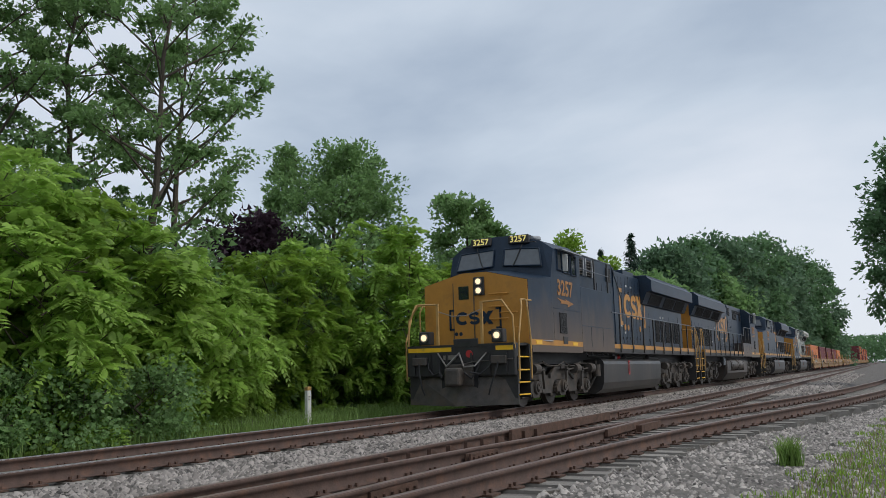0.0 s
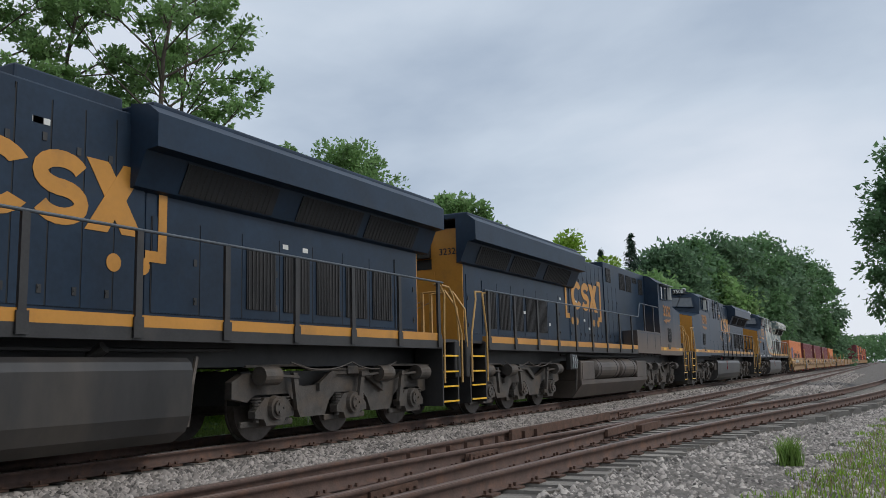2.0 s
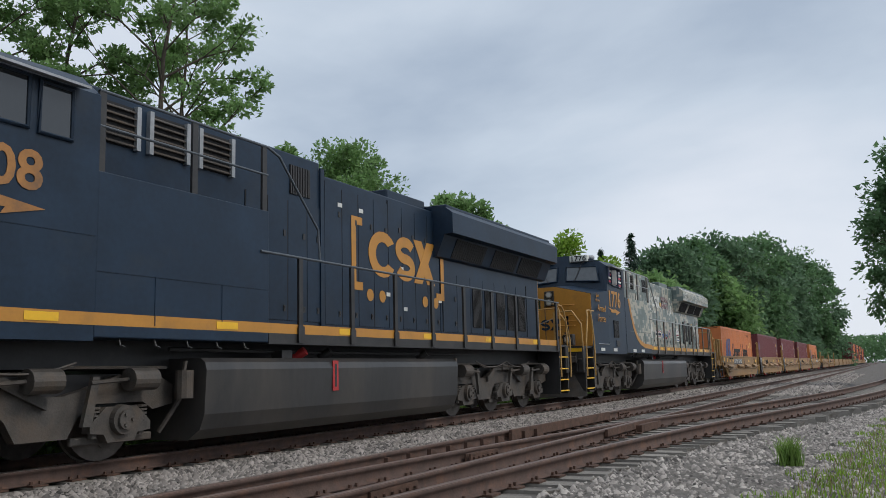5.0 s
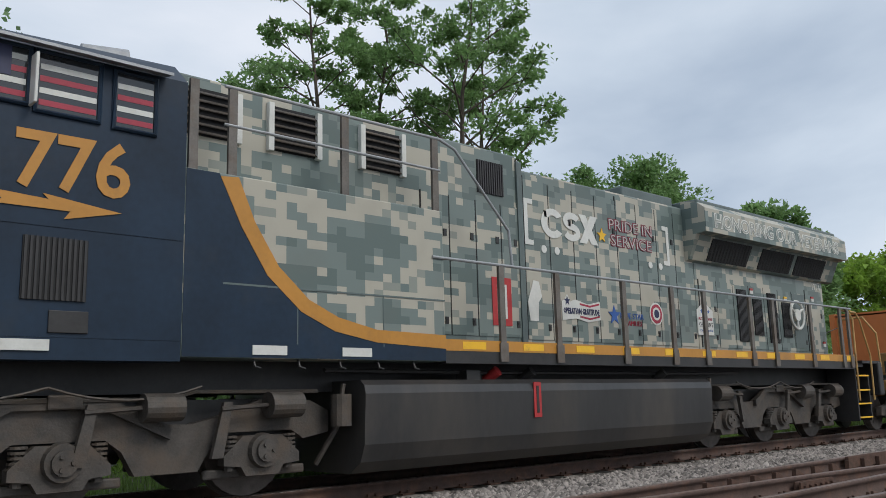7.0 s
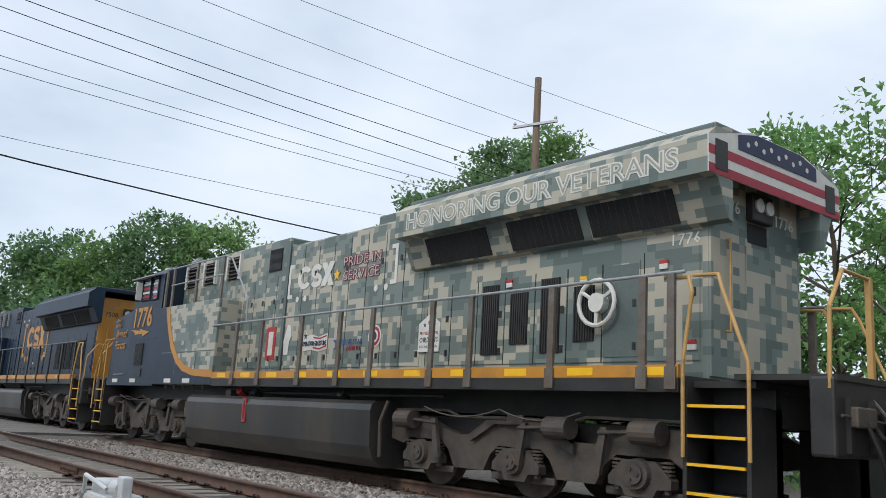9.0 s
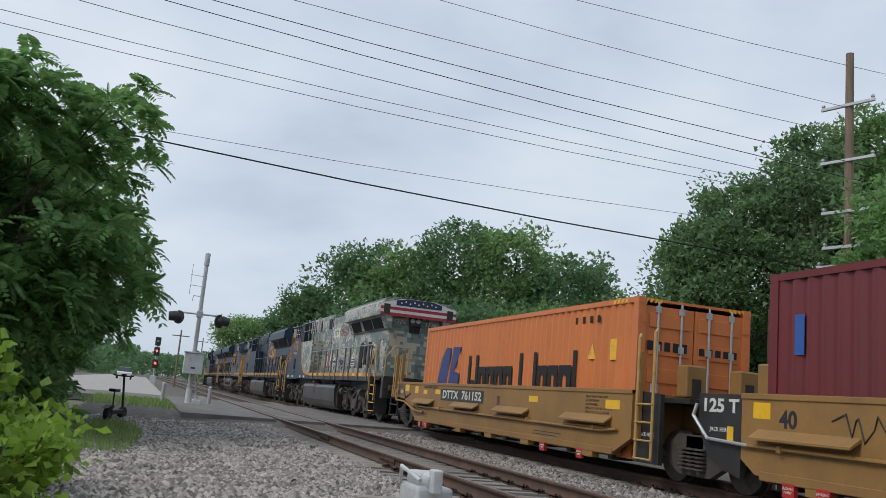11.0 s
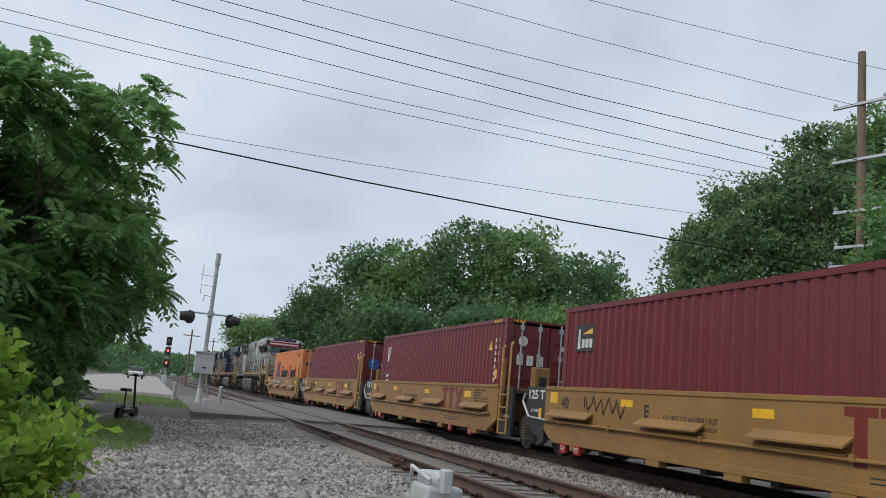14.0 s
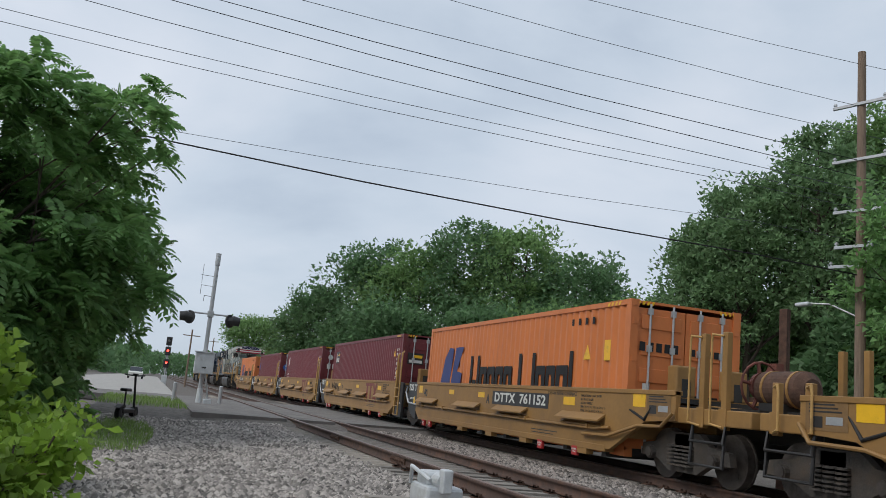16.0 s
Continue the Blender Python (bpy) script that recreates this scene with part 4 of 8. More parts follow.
def crossing_mast():
    root = tagged(new("crossing_signal"), "grey metal crossing mast with two flasher lamps and a cabinet", "crossing signal")
    root.matrix_basis = pose(-34.5, 1.81, -0.2)
    part("mast", cyl(bmesh.new(), (0, 0, 0), (0, 0, 6.0), 0.085, 0.075, n=14), M["galv"], root)
    part("mast_cap", cyl(bmesh.new(), (0, 0, 5.55), (0, 0, 6.03), 0.1, n=14), M["galv"], root)
    part("base", cyl(bx(-0.22, 0.22, -0.22, 0.22, 0, 0.06), (0, 0, 0.05), (0, 0, 0.75), 0.13, 0.1, n=14), M["silver"], root)
    cab = part("cabinet", bx(0.08, 0.42, -0.36, 0.36, 1.3, 2.1, bevel=0.03), M["silver"], root, "light grey metal equipment cabinet")
    part("cabinet_lid", bx(0.06, 0.46, -0.39, 0.39, 2.1, 2.14), M["silver"], cab)
    part("cabinet_plate", bx(0.42, 0.428, -0.08, 0.08, 1.5, 1.56), M["black"], cab)
    arm = part("cross_arm", tube(bmesh.new(), [(0, -0.95, 3.62), (0, 0.95, 3.62)], 0.035, n=8), M["galv"], root)
    part("arm_bracket", bx(-0.12, 0.12, -0.12, 0.12, 3.5, 3.74, bevel=0.02), M["galv"], arm)
    for y in (-0.72, 0.72):
        k = 1 if y > 0 else -1
        lamp = part("flasher_lamp", cyl(bmesh.new(), (0.05, y - k * 0.1, 3.42), (0.05, y + k * 0.14, 3.42), 0.16, 0.19, n=16), M["black"], root, "black flasher lamp housing")
        part("backing_disc", cyl(bmesh.new(), (0.05, y + k * 0.03, 3.42), (0.08, y + k * 0.06, 3.42), 0.26, n=24), M["black"], lamp)
        part("hood", cyl(bmesh.new(), (0.05, y + k * 0.14, 3.45), (0.05, y + k * 0.42, 3.42), 0.2, 0.17, n=16, caps=False), M["black"], lamp)
        part("hanger", bx(-0.03, 0.03, y - 0.03, y + 0.03, 3.42, 3.65), M["galv"], lamp)
    ant = part("antenna", tube(bmesh.new(), [(0, 0, 5.1), (0, -0.55, 5.12)], 0.012), M["galv"], root)
    part("antenna_rod", tube(bmesh.new(), [(0, -0.5, 4.8), (0, -0.5, 5.55)], 0.01), M["galv"], ant)
    ant = part("antenna", tube(bmesh.new(), [(0, 0, 4.7), (0, -0.5, 4.72), (0, -0.5, 4.35)], 0.012), M["galv"], root)
    part("antenna_stub", tube(bmesh.new(), [(0, 0.0, 4.3), (0, -0.33, 4.32), (0, -0.35, 4.1)], 0.014), M["galv"], ant)
    part("conduit", tube(bmesh.new(), [(0.1, 0.25, 0.0), (0.14, 0.28, 0.5), (0.2, 0.2, 0.9), (0.2, 0.1, 1.3)], 0.04, n=8), M["galv"], root)
    part("junction_box", bx(0.1, 0.35, 0.15, 0.45, 0.02, 0.35, bevel=0.02), M["silver"], root)
    for y in (0.92, 2.72):
        b = tagged(new("bollard"), "short grey metal pipe bollard", "bollard", group="bollards at the crossing mast")
        b.matrix_basis = pose(-36.2, y, -0.14)
        part("pipe", cyl(bmesh.new(), (0, 0, 0), (0, 0, 0.78), 0.075, n=14), M["galv"], b)
        part("pipe_cap", cyl(bmesh.new(), (0, 0, 0.78), (0, 0, 0.82), 0.085, 0.05, n=14), M["galv"], b)


def line_signal():
    root = tagged(new("railway_signal"), "black railway signal mast showing two red lights", "railway signal")
    root.matrix_basis = pose(-104, 1.3, -0.3)
    part("mast", cyl(bmesh.new(), (0, 0, 0), (0, 0, 5.0), 0.09, n=10), M["galv"], root)
    part("base", bx(-0.3, 0.3, -0.3, 0.3, 0, 1.1, bevel=0.03), M["silver"], root)
    for z, lit in ((5.05, False), (3.9, True), (2.5, True)):
        head = part("signal_head", bx(0.05, 0.25, -0.32, 0.32, z - 0.55, z + 0.45, bevel=0.1), M["black"], root)
        part("lens", cyl(bmesh.new(), (0.25, 0, z), (0.3, 0, z), 0.13, n=14), M["redglow" if lit else "lens"], head)
        part("visor", cyl(bmesh.new(), (0.25, 0, z + 0.02), (0.5, 0, z + 0.02), 0.17, n=12, caps=False), M["black"], head)
    part("ladder", tube(tube(bmesh.new(), [(-0.2, -0.2, 0), (-0.2, -0.2, 4.6)], 0.02), [(-0.2, 0.2, 0), (-0.2, 0.2, 4.6)], 0.02), M["galv"], root)


def scooter():
    root = tagged(new("electric_scooter"), "black electric scooter with a seat and folded deck", "scooter")
    root.matrix_basis = pose(-24.5, -0.52, -0.3, 0, 0, 158)
    for x in (-0.42, 0.48):
        w = part("wheel", cyl(bmesh.new(), (x, -0.06, 0.16), (x, 0.06, 0.16), 0.16, n=20), M["cable"], root)
        part("hub", cyl(bmesh.new(), (x, -0.065, 0.16), (x, 0.065, 0.16), 0.07, n=12), M["black"], w)
    part("deck", bx(-0.4, 0.32, -0.1, 0.1, 0.15, 0.27, bevel=0.03), M["black"], root)
    part("fender", pr([(-0.62, 0.3), (-0.45, 0.38), (-0.25, 0.36), (-0.25, 0.3), (-0.45, 0.33)], -0.08, 0.08), M["black"], root)
    part("steering_column", tube(bmesh.new(), [(0.47, 0, 0.18), (0.4, 0, 0.55), (0.26, 0, 1.14)], 0.03, n=10), M["black"], root)
    bar = part("handlebar", tube(bmesh.new(), [(0.2, -0.28, 1.16), (0.26, 0, 1.14), (0.2, 0.28, 1.16)], 0.018, n=8), M["black"], root)
    part("display", bx(0.2, 0.3, -0.06, 0.06, 1.13, 1.2, bevel=0.01), M["black"], bar)
    part("seat_post", tube(bmesh.new(), [(-0.18, 0, 0.25), (-0.2, 0, 0.74)], 0.022), M["black"], root)
    part("seat", bx(-0.38, -0.04, -0.1, 0.1, 0.72, 0.8, bevel=0.03), M["black"], root)


def utility_pole():
    root = tagged(new("utility_pole"), "weathered wooden utility pole with steel crossarms", "utility pole")
    root.matrix_basis = pose(-23.6, 23.1, -0.3)
    part("pole", cyl(bmesh.new(), (0, 0, 0), (0, 0, 15.3), 0.2, 0.14, n=14), M["polewood"], root)
    for z, y0, y1, x0, x1 in ((13.2, 0, 0, -1.0, 1.0), (11.1, 0, 0, -1.0, 1.0), (9.2, 0, 0, -0.95, 0.95), (7.9, 0, 0, -0.9, 0.5), (7.2, 0, 0, -1.1, 0.3)):
        arm = part("crossarm", box(bmesh.new(), x0, x1, -0.19, -0.09, z, z + 0.11, bevel=0.01), M["galv"], root)
        arm.matrix_basis = pose(0, 0, 0, 0, 0, 18)
        for x in (x0 + 0.08, x1 - 0.08):
            part("insulator", cyl(cyl(bmesh.new(), (x, -0.14, z + 0.1), (x, -0.14, z + 0.26), 0.04, n=8), (x, -0.14, z + 0.17), (x, -0.14, z + 0.22), 0.07, n=8), M["galv"], arm)
    lamp = part("street_light_arm", tube(bmesh.new(), [(0, 0, 5.4), (-0.9, -0.5, 5.9), (-1.6, -0.8, 5.95)], 0.03, n=8), M["galv"], root)
    part("lamp_head", bx(-2.2, -1.5, -0.95, -0.7, 5.86, 6.0, bevel=0.05), M["silver"], lamp)
    lines = ((24.1, 14.5, 14.8, "cablegrey", 0.012, 12.4), (22.3, 12.9, 13.8, "cablegrey", 0.012, 7.2), (21.3, 11.9, 12.8, "cablegrey", 0.013, 2.7), (19.7, 11.0, 12.3, "cable", 0.016, 0.2),
             (18.4, 10.5, 12.0, "cable", 0.016, -1.0), (18.0, 10.0, 11.5, "cablegrey", 0.014, -3.4), (17.3, 9.6, 10.8, "cablegrey", 0.012, -5.6), (16.5, 9.3, 10.4, "cablegrey", 0.012, -5.5),
             (15.1, 7.9, 8.0, "cablegrey", 0.01, -1.2), (16.0, 6.9, 7.7, "cable", 0.03, -1.0))
    for ya, za, zb, mt, r, yb in lines:
        slope = (zb - za) / (yb - ya)
        pts = []
        for k in range(15):
            y = -36 + 96 * k / 14
            if y > 23 and za < 13.5:
                z0 = za + slope * (23 - ya)
                z = z0 - 0.035 * (y - 23) + 0.0009 * (y - 23) ** 2
            else:
                z = za + slope * (y - ya) + 0.0012 * (y - ya) * (y - yb)
            pts.append((-23.6 - (23.1 - y) * 2.4 / 29.1, y, z))
        w = tagged(new("overhead_wire"), "thick black overhead cable" if r > 0.02 else "thin overhead line wire", "overhead wire", group="overhead wires")
        part("wire", tube(bmesh.new(), pts, r * 0.8, n=5), M[mt], w)
    other = tagged(new("utility_pole"), "weathered wooden utility pole", "utility pole")
    other.matrix_basis = pose(-28.6, -36.2, -0.3)
    part("pole", cyl(bmesh.new(), (0, 0, 0), (0, 0, 16.5), 0.2, 0.14, n=12), M["polewood"], other)
    for x, y, hh in ((-96, 3.4, 6.2), (-150, 9.0, 8)):
        p = tagged(new("line_pole"), "thin leaning wooden pole by the far track", "pole", group="far poles")
        p.matrix_basis = pose(x, y, -0.3)
        part("pole", cyl(bmesh.new(), (0, 0, 0), (0, 0, hh), 0.11, 0.08, n=8), M["polewood"], p)
        for z in (hh - 0.7,):
            part("crossarm", bx(-0.05, 0.05, -0.9, 0.9, z, z + 0.1), M["polewood"], p)


def fallen_sticks():
    for p, q, r in (((-8.9, -2.4, -0.1), (-8.3, -0.75, 0.02), 0.016), ((-8.6, -2.6, -0.2), (-10.3, -0.7, 0.1), 0.013)):
        s = tagged(new("dead_branch"), "pale bare dead branch lying in the creeper", "branch", group="dead branches")
        part("stick", cyl(bmesh.new(), p, q, r, r * 0.5, n=7), M["drygrass"], s)
    r = np.random.default_rng(71)
    for x, y, z in ((-9.3, -1.9, 1.0), (-9.6, -1.75, 0.75), (-9.2, -2.1, 0.55), (-9.0, -1.7, 0.35), (-9.9, -1.7, 0.5)):
        s = tagged(new("reed_plume"), "drooping dry brown reed plume", "reed", group="dry reed plumes")
        part("stalk", tube(bmesh.new(), [(x - 0.1, y - 0.9, z - 0.1), (x, y - 0.3, z + 0.14), (x + 0.03, y, z)], 0.007), M["drygrass"], s)
        n = 260
        f = r.random((n, 1))
        pts = np.array([x + 0.03, y, z]) + f * np.array([0.03, 0.1, -0.42]) + r.normal(0, 0.03, (n, 3))
        v, fc = leaf_quads(r, pts, np.tile([0.1, 0.2, -1.0], (n, 1)), 0.1, slim=0.08, droop=0.6)
        mesh_from("plume", v, fc, M["drybrown"], s)


def rusty_post():
    root = tagged(new("rusty_post"), "rusty brown upright post beside the far trees", "post")
    root.matrix_basis = pose(-15.3, 12.9, -0.3, 0, 0, 25)
    part("upright", bx(-0.09, 0.09, -0.09, 0.09, 0, 3.9, bevel=0.012), M["rust"], root)
    part("foot_plate", bx(-0.2, 0.2, -0.2, 0.2, 0, 0.06, bevel=0.01), M["rust"], root)
    part("side_bracket", bx(-0.75, -0.09, -0.05, 0.05, 1.5, 1.95, bevel=0.01), M["rust"], root)


def parked_car():
    root = tagged(new("parked_car"), "white car parked on the paved lane far away", "car")
    root.matrix_basis = pose(-120, -2.1, -0.02)
    part("body", pr([(-2.2, 0.3), (2.2, 0.3), (2.25, 0.8), (1.3, 0.95), (-2.1, 1.0), (-2.25, 0.7)], -0.88, 0.88), M["white"], root)
    part("cabin", pr([(-1.6, 0.98), (1.2, 0.94), (0.5, 1.5), (-1.2, 1.5)], -0.76, 0.76), M["glass"], root)
    part("roof", bx(-1.15, 0.45, -0.74, 0.74, 1.5, 1.54), M["white"], root)
    for x in (-1.4, 1.4):
        for y in (-0.85, 0.85):
            part("wheel", cyl(bmesh.new(), (x, y - 0.1, 0.32), (x, y + 0.1, 0.32), 0.32, n=16), M["cable"], root)


trees()
marker_post()
crossing_mast()
line_signal()
scooter()
utility_pole()
parked_car()
rusty_post()
fallen_sticks()


# ---- the train ----
def ribbon(line, width):
    """A band of even width along a line of points, as a closed outline."""
    left, right = [], []
    for i, (x, z) in enumerate(line):
        (xa, za), (xb, zb) = line[max(0, i - 1)], line[min(len(line) - 1, i + 1)]
        k = math.hypot(xb - xa, zb - za) or 1.0
        nx, nz = -(zb - za) / k * width / 2, (xb - xa) / k * width / 2
        left.append((x + nx, z + nz))
        right.append((x - nx, z - nz))
    return left + right[::-1]


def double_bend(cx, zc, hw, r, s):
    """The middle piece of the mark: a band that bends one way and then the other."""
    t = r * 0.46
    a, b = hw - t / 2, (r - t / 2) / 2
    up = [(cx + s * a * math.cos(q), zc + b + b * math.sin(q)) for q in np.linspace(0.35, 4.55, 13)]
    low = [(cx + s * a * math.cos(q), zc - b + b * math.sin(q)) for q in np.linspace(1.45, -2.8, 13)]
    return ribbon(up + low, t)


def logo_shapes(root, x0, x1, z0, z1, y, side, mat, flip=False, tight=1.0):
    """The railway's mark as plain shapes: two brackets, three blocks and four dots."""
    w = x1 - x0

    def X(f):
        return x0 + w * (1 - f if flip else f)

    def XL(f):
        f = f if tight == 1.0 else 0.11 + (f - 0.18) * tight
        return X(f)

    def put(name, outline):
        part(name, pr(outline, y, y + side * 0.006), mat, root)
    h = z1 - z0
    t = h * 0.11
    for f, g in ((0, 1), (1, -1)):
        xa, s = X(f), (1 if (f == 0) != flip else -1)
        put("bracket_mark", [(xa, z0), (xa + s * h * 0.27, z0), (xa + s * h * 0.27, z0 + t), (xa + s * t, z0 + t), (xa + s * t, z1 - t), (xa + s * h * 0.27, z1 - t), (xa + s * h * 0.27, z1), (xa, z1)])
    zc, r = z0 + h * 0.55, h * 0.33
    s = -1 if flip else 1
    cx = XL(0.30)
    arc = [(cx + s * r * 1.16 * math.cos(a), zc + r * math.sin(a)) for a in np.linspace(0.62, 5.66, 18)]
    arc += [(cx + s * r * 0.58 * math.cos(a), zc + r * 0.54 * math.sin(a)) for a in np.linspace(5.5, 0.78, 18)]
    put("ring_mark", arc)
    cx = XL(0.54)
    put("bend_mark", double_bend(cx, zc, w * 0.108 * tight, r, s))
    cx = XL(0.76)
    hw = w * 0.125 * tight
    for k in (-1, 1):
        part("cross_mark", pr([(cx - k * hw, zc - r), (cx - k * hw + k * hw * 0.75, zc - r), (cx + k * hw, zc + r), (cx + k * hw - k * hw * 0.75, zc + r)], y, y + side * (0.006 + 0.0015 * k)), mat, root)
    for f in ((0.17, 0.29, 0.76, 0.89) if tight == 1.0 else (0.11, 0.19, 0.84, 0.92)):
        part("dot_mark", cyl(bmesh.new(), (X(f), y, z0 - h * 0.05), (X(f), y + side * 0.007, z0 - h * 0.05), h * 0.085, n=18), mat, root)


def bolt_mark(root, x0, x1, z, y, side, mat):
    w = x1 - x0
    part("lightning_stripe", pr([(x0, z + 0.02), (x0 + w * 0.52, z - 0.03), (x0 + w * 0.48, z + 0.02), (x1, z - 0.08), (x0 + w * 0.62, z - 0.2), (x0 + w * 0.66, z - 0.12), (x0 + w * 0.2, z - 0.12), (x0 + w * 0.24, z - 0.07)], y, y + side * 0.006), mat, root)


def wheelset(root, x, r, spokes=True):
    """Two wheels on an axle that turn as the train rolls."""
    ob = tagged(new("wheelset"))
    ob.parent = root
    ob.matrix_basis = pose(x, 0, r)
    bm = cyl(bmesh.new(), (0, -1.2, 0), (0, 1.2, 0), 0.09, n=10)
    part("axle", bm, M["wheel"], ob)
    for s in (-1, 1):
        bm = cyl(bmesh.new(), (0, s * 0.69, 0), (0, s * 0.82, 0), r, n=28)
        cyl(bm, (0, s * 0.66, 0), (0, s * 0.69, 0), r + 0.025, n=28)
        cyl(bm, (0, s * 0.82, 0), (0, s * 0.86, 0), r * 0.3, n=12)
        for k in range(3):
            a = k * 2.094
            cyl(bm, (r * 0.6 * math.cos(a), s * 0.815, r * 0.6 * math.sin(a)), (r * 0.6 * math.cos(a), s * 0.826, r * 0.6 * math.sin(a)), 0.05, n=8)
        part("wheel", bm, M["wheel"], ob)
    WHEELS.append((ob, x, r))
    return ob


WHEELS = []


def loco_truck(root, c, old=False):
    """A three-axle truck: arched side frames, journal boxes, springs, brake cylinders."""
    for k in (-2.1, 0, 2.1):
        wheelset(root, c + k, 0.5)
    for s in (-1, 1):
        y0, y1 = s * 1.0, s * 1.13
        half = [(0.0, 0.68), (0.42, 0.68), (0.58, 0.56), (0.72, 0.32), (1.38, 0.32), (1.52, 0.56), (1.7, 0.7), (2.5, 0.7), (2.66, 0.6), (3.0, 0.66), (3.0, 0.9), (2.75, 1.02), (2.1, 1.04), (1.65, 0.88), (1.3, 0.8), (0.85, 0.82), (0.45, 0.98), (0.0, 1.02)]
        out = [(c + a, b) for a, b in half] + [(c - a, b) for a, b in half[-2:0:-1]]
        frame_part = part("side_frame", pr(out, y0, y1), M["under"], root)
        for k in (-2.1, 0, 2.1):
            x = c + k
            bm = pr([(x - 0.46, 0.36), (x - 0.26, 0.34), (x - 0.2, 0.24), (x + 0.2, 0.24), (x + 0.26, 0.34), (x + 0.46, 0.36), (x + 0.46, 0.46), (x + 0.24, 0.66), (x - 0.24, 0.66), (x - 0.46, 0.46)], s * 1.06, s * 1.2)
            cyl(bm, (x, s * 1.18, 0.5), (x, s * 1.27, 0.5), 0.19, 0.175, n=18)
            cyl(bm, (x, s * 1.26, 0.5), (x, s * 1.31, 0.5), 0.12, n=14)
            for q in range(3):
                cyl(bm, (x + 0.07 * math.cos(q * 2.1), s * 1.3, 0.5 + 0.07 * math.sin(q * 2.1)), (x + 0.07 * math.cos(q * 2.1), s * 1.33, 0.5 + 0.07 * math.sin(q * 2.1)), 0.022, n=6)
            part("journal_box", bm, M["under"], frame_part)
            for q in (-0.36, 0.36):
                bm = bmesh.new()
                for j in range(5):
                    cyl(bm, (x + q, s * 1.12, 0.46 + j * 0.045), (x + q, s * 1.12, 0.485 + j * 0.045), 0.085, n=12)
                cyl(bm, (x + q, s * 1.12, 0.3), (x + q, s * 1.12, 0.6), 0.05, n=8)
                part("coil_spring", bm, M["under"], frame_part)
            part("pedestal_tie", bx(x - 0.62, x + 0.62, s * 1.0, s * 1.06, 0.22, 0.32, bevel=0.02), M["under"], frame_part)
        for k, d in ((-2.4, -1), (2.3, 1), (0.9, 1)):
            x = c + k
            bm = cyl(bmesh.new(), (x - 0.2, s * 1.3, 0.98), (x + 0.2, s * 1.3, 0.98), 0.14, n=16)
            cyl(bm, (x - d * 0.2, s * 1.3, 0.98), (x - d * 0.75, s * 1.3, 0.95), 0.025, n=6)
            box(bm, x - 0.1, x + 0.1, s * 1.05, s * 1.3, 0.9, 1.06)
            part("brake_cylinder", bm, M["under"], frame_part)
            part("brake_lever", pr([(x - d * 0.62, 1.02), (x - d * 0.72, 1.02), (x - d * 0.85, 0.45), (x - d * 0.72, 0.45)], s * 1.24, s * 1.3), M["under"], frame_part)
        for xa, xb in ((c - 1.9, c - 0.2), (c - 0.2, c + 1.3)):
            sag = [(xa + (xb - xa) * f, s * 1.34, 1.18 - 0.5 * f * (1 - f)) for f in np.linspace(0, 1, 9)]
            part("safety_chain", tube(bmesh.new(), sag, 0.014, n=5), M["under"], frame_part)
        part("bolt_pad", bx(c - 0.16, c + 0.16, s * 1.2, s * 1.24, 0.98, 1.12, bevel=0.02), M["under"], frame_part)
        part("truck_rib", pr([(c - 0.95, 0.72), (c - 0.45, 0.98), (c + 0.35, 0.98), (c + 1.05, 0.66), (c + 1.05, 0.78), (c + 0.4, 1.09), (c - 0.5, 1.09), (c - 0.95, 0.84)], s * 1.13, s * 1.2), M["under"], frame_part)
        part("brake_pipe", tube(bmesh.new(), [(c - 2.8, s * 1.2, 1.12), (c - 1.5, s * 1.2, 1.14), (c - 1.2, s * 1.2, 1.06), (c + 1.0, s * 1.2, 1.06), (c + 1.3, s * 1.2, 1.13), (c + 2.8, s * 1.2, 1.12)], 0.022), M["under"], frame_part)
    part("bolster", bx(c - 2.6, c + 2.6, -0.95, 0.95, 0.55, 1.05), M["black"], root)


def louvre(root, x0, x1, z0, z1, y, s, mat, n=7, frame_mat=None, posts=True):
    """A grille: slanting slats over a near-black sheet that paints the shade behind them."""
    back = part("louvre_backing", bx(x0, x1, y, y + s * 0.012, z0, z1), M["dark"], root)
    for k in range(n):
        z = z0 + (k + 0.5) * (z1 - z0) / n
        part("slat", pr([(y + s * 0.012, z - 0.01), (y + s * 0.05, z - 0.035), (y + s * 0.055, z - 0.025), (y + s * 0.012, z + 0.012)], x0 + 0.01, x1 - 0.01, "x"), mat, back)
    if posts and frame_mat:
        for x in (x0, x1):
            part("grille_post", bx(x - 0.035, x + 0.035, y, y + s * 0.07, z0 - 0.02, z1 + 0.02), frame_mat, back)


def grille(root, x0, x1, z0, z1, y, s, mat=None, n=10):
    """A screen of upright bars over a near-black sheet painted as the shaded inside."""
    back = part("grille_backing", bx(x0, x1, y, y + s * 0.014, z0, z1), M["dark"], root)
    bm = bmesh.new()
    for k in range(n):
        x = x0 + (k + 0.5) * (x1 - x0) / n
        box(bm, x - 0.012, x + 0.012, y + s * 0.014, y + s * 0.026, z0, z1)
    part("grille_screen", bm, mat or M["black"], back)


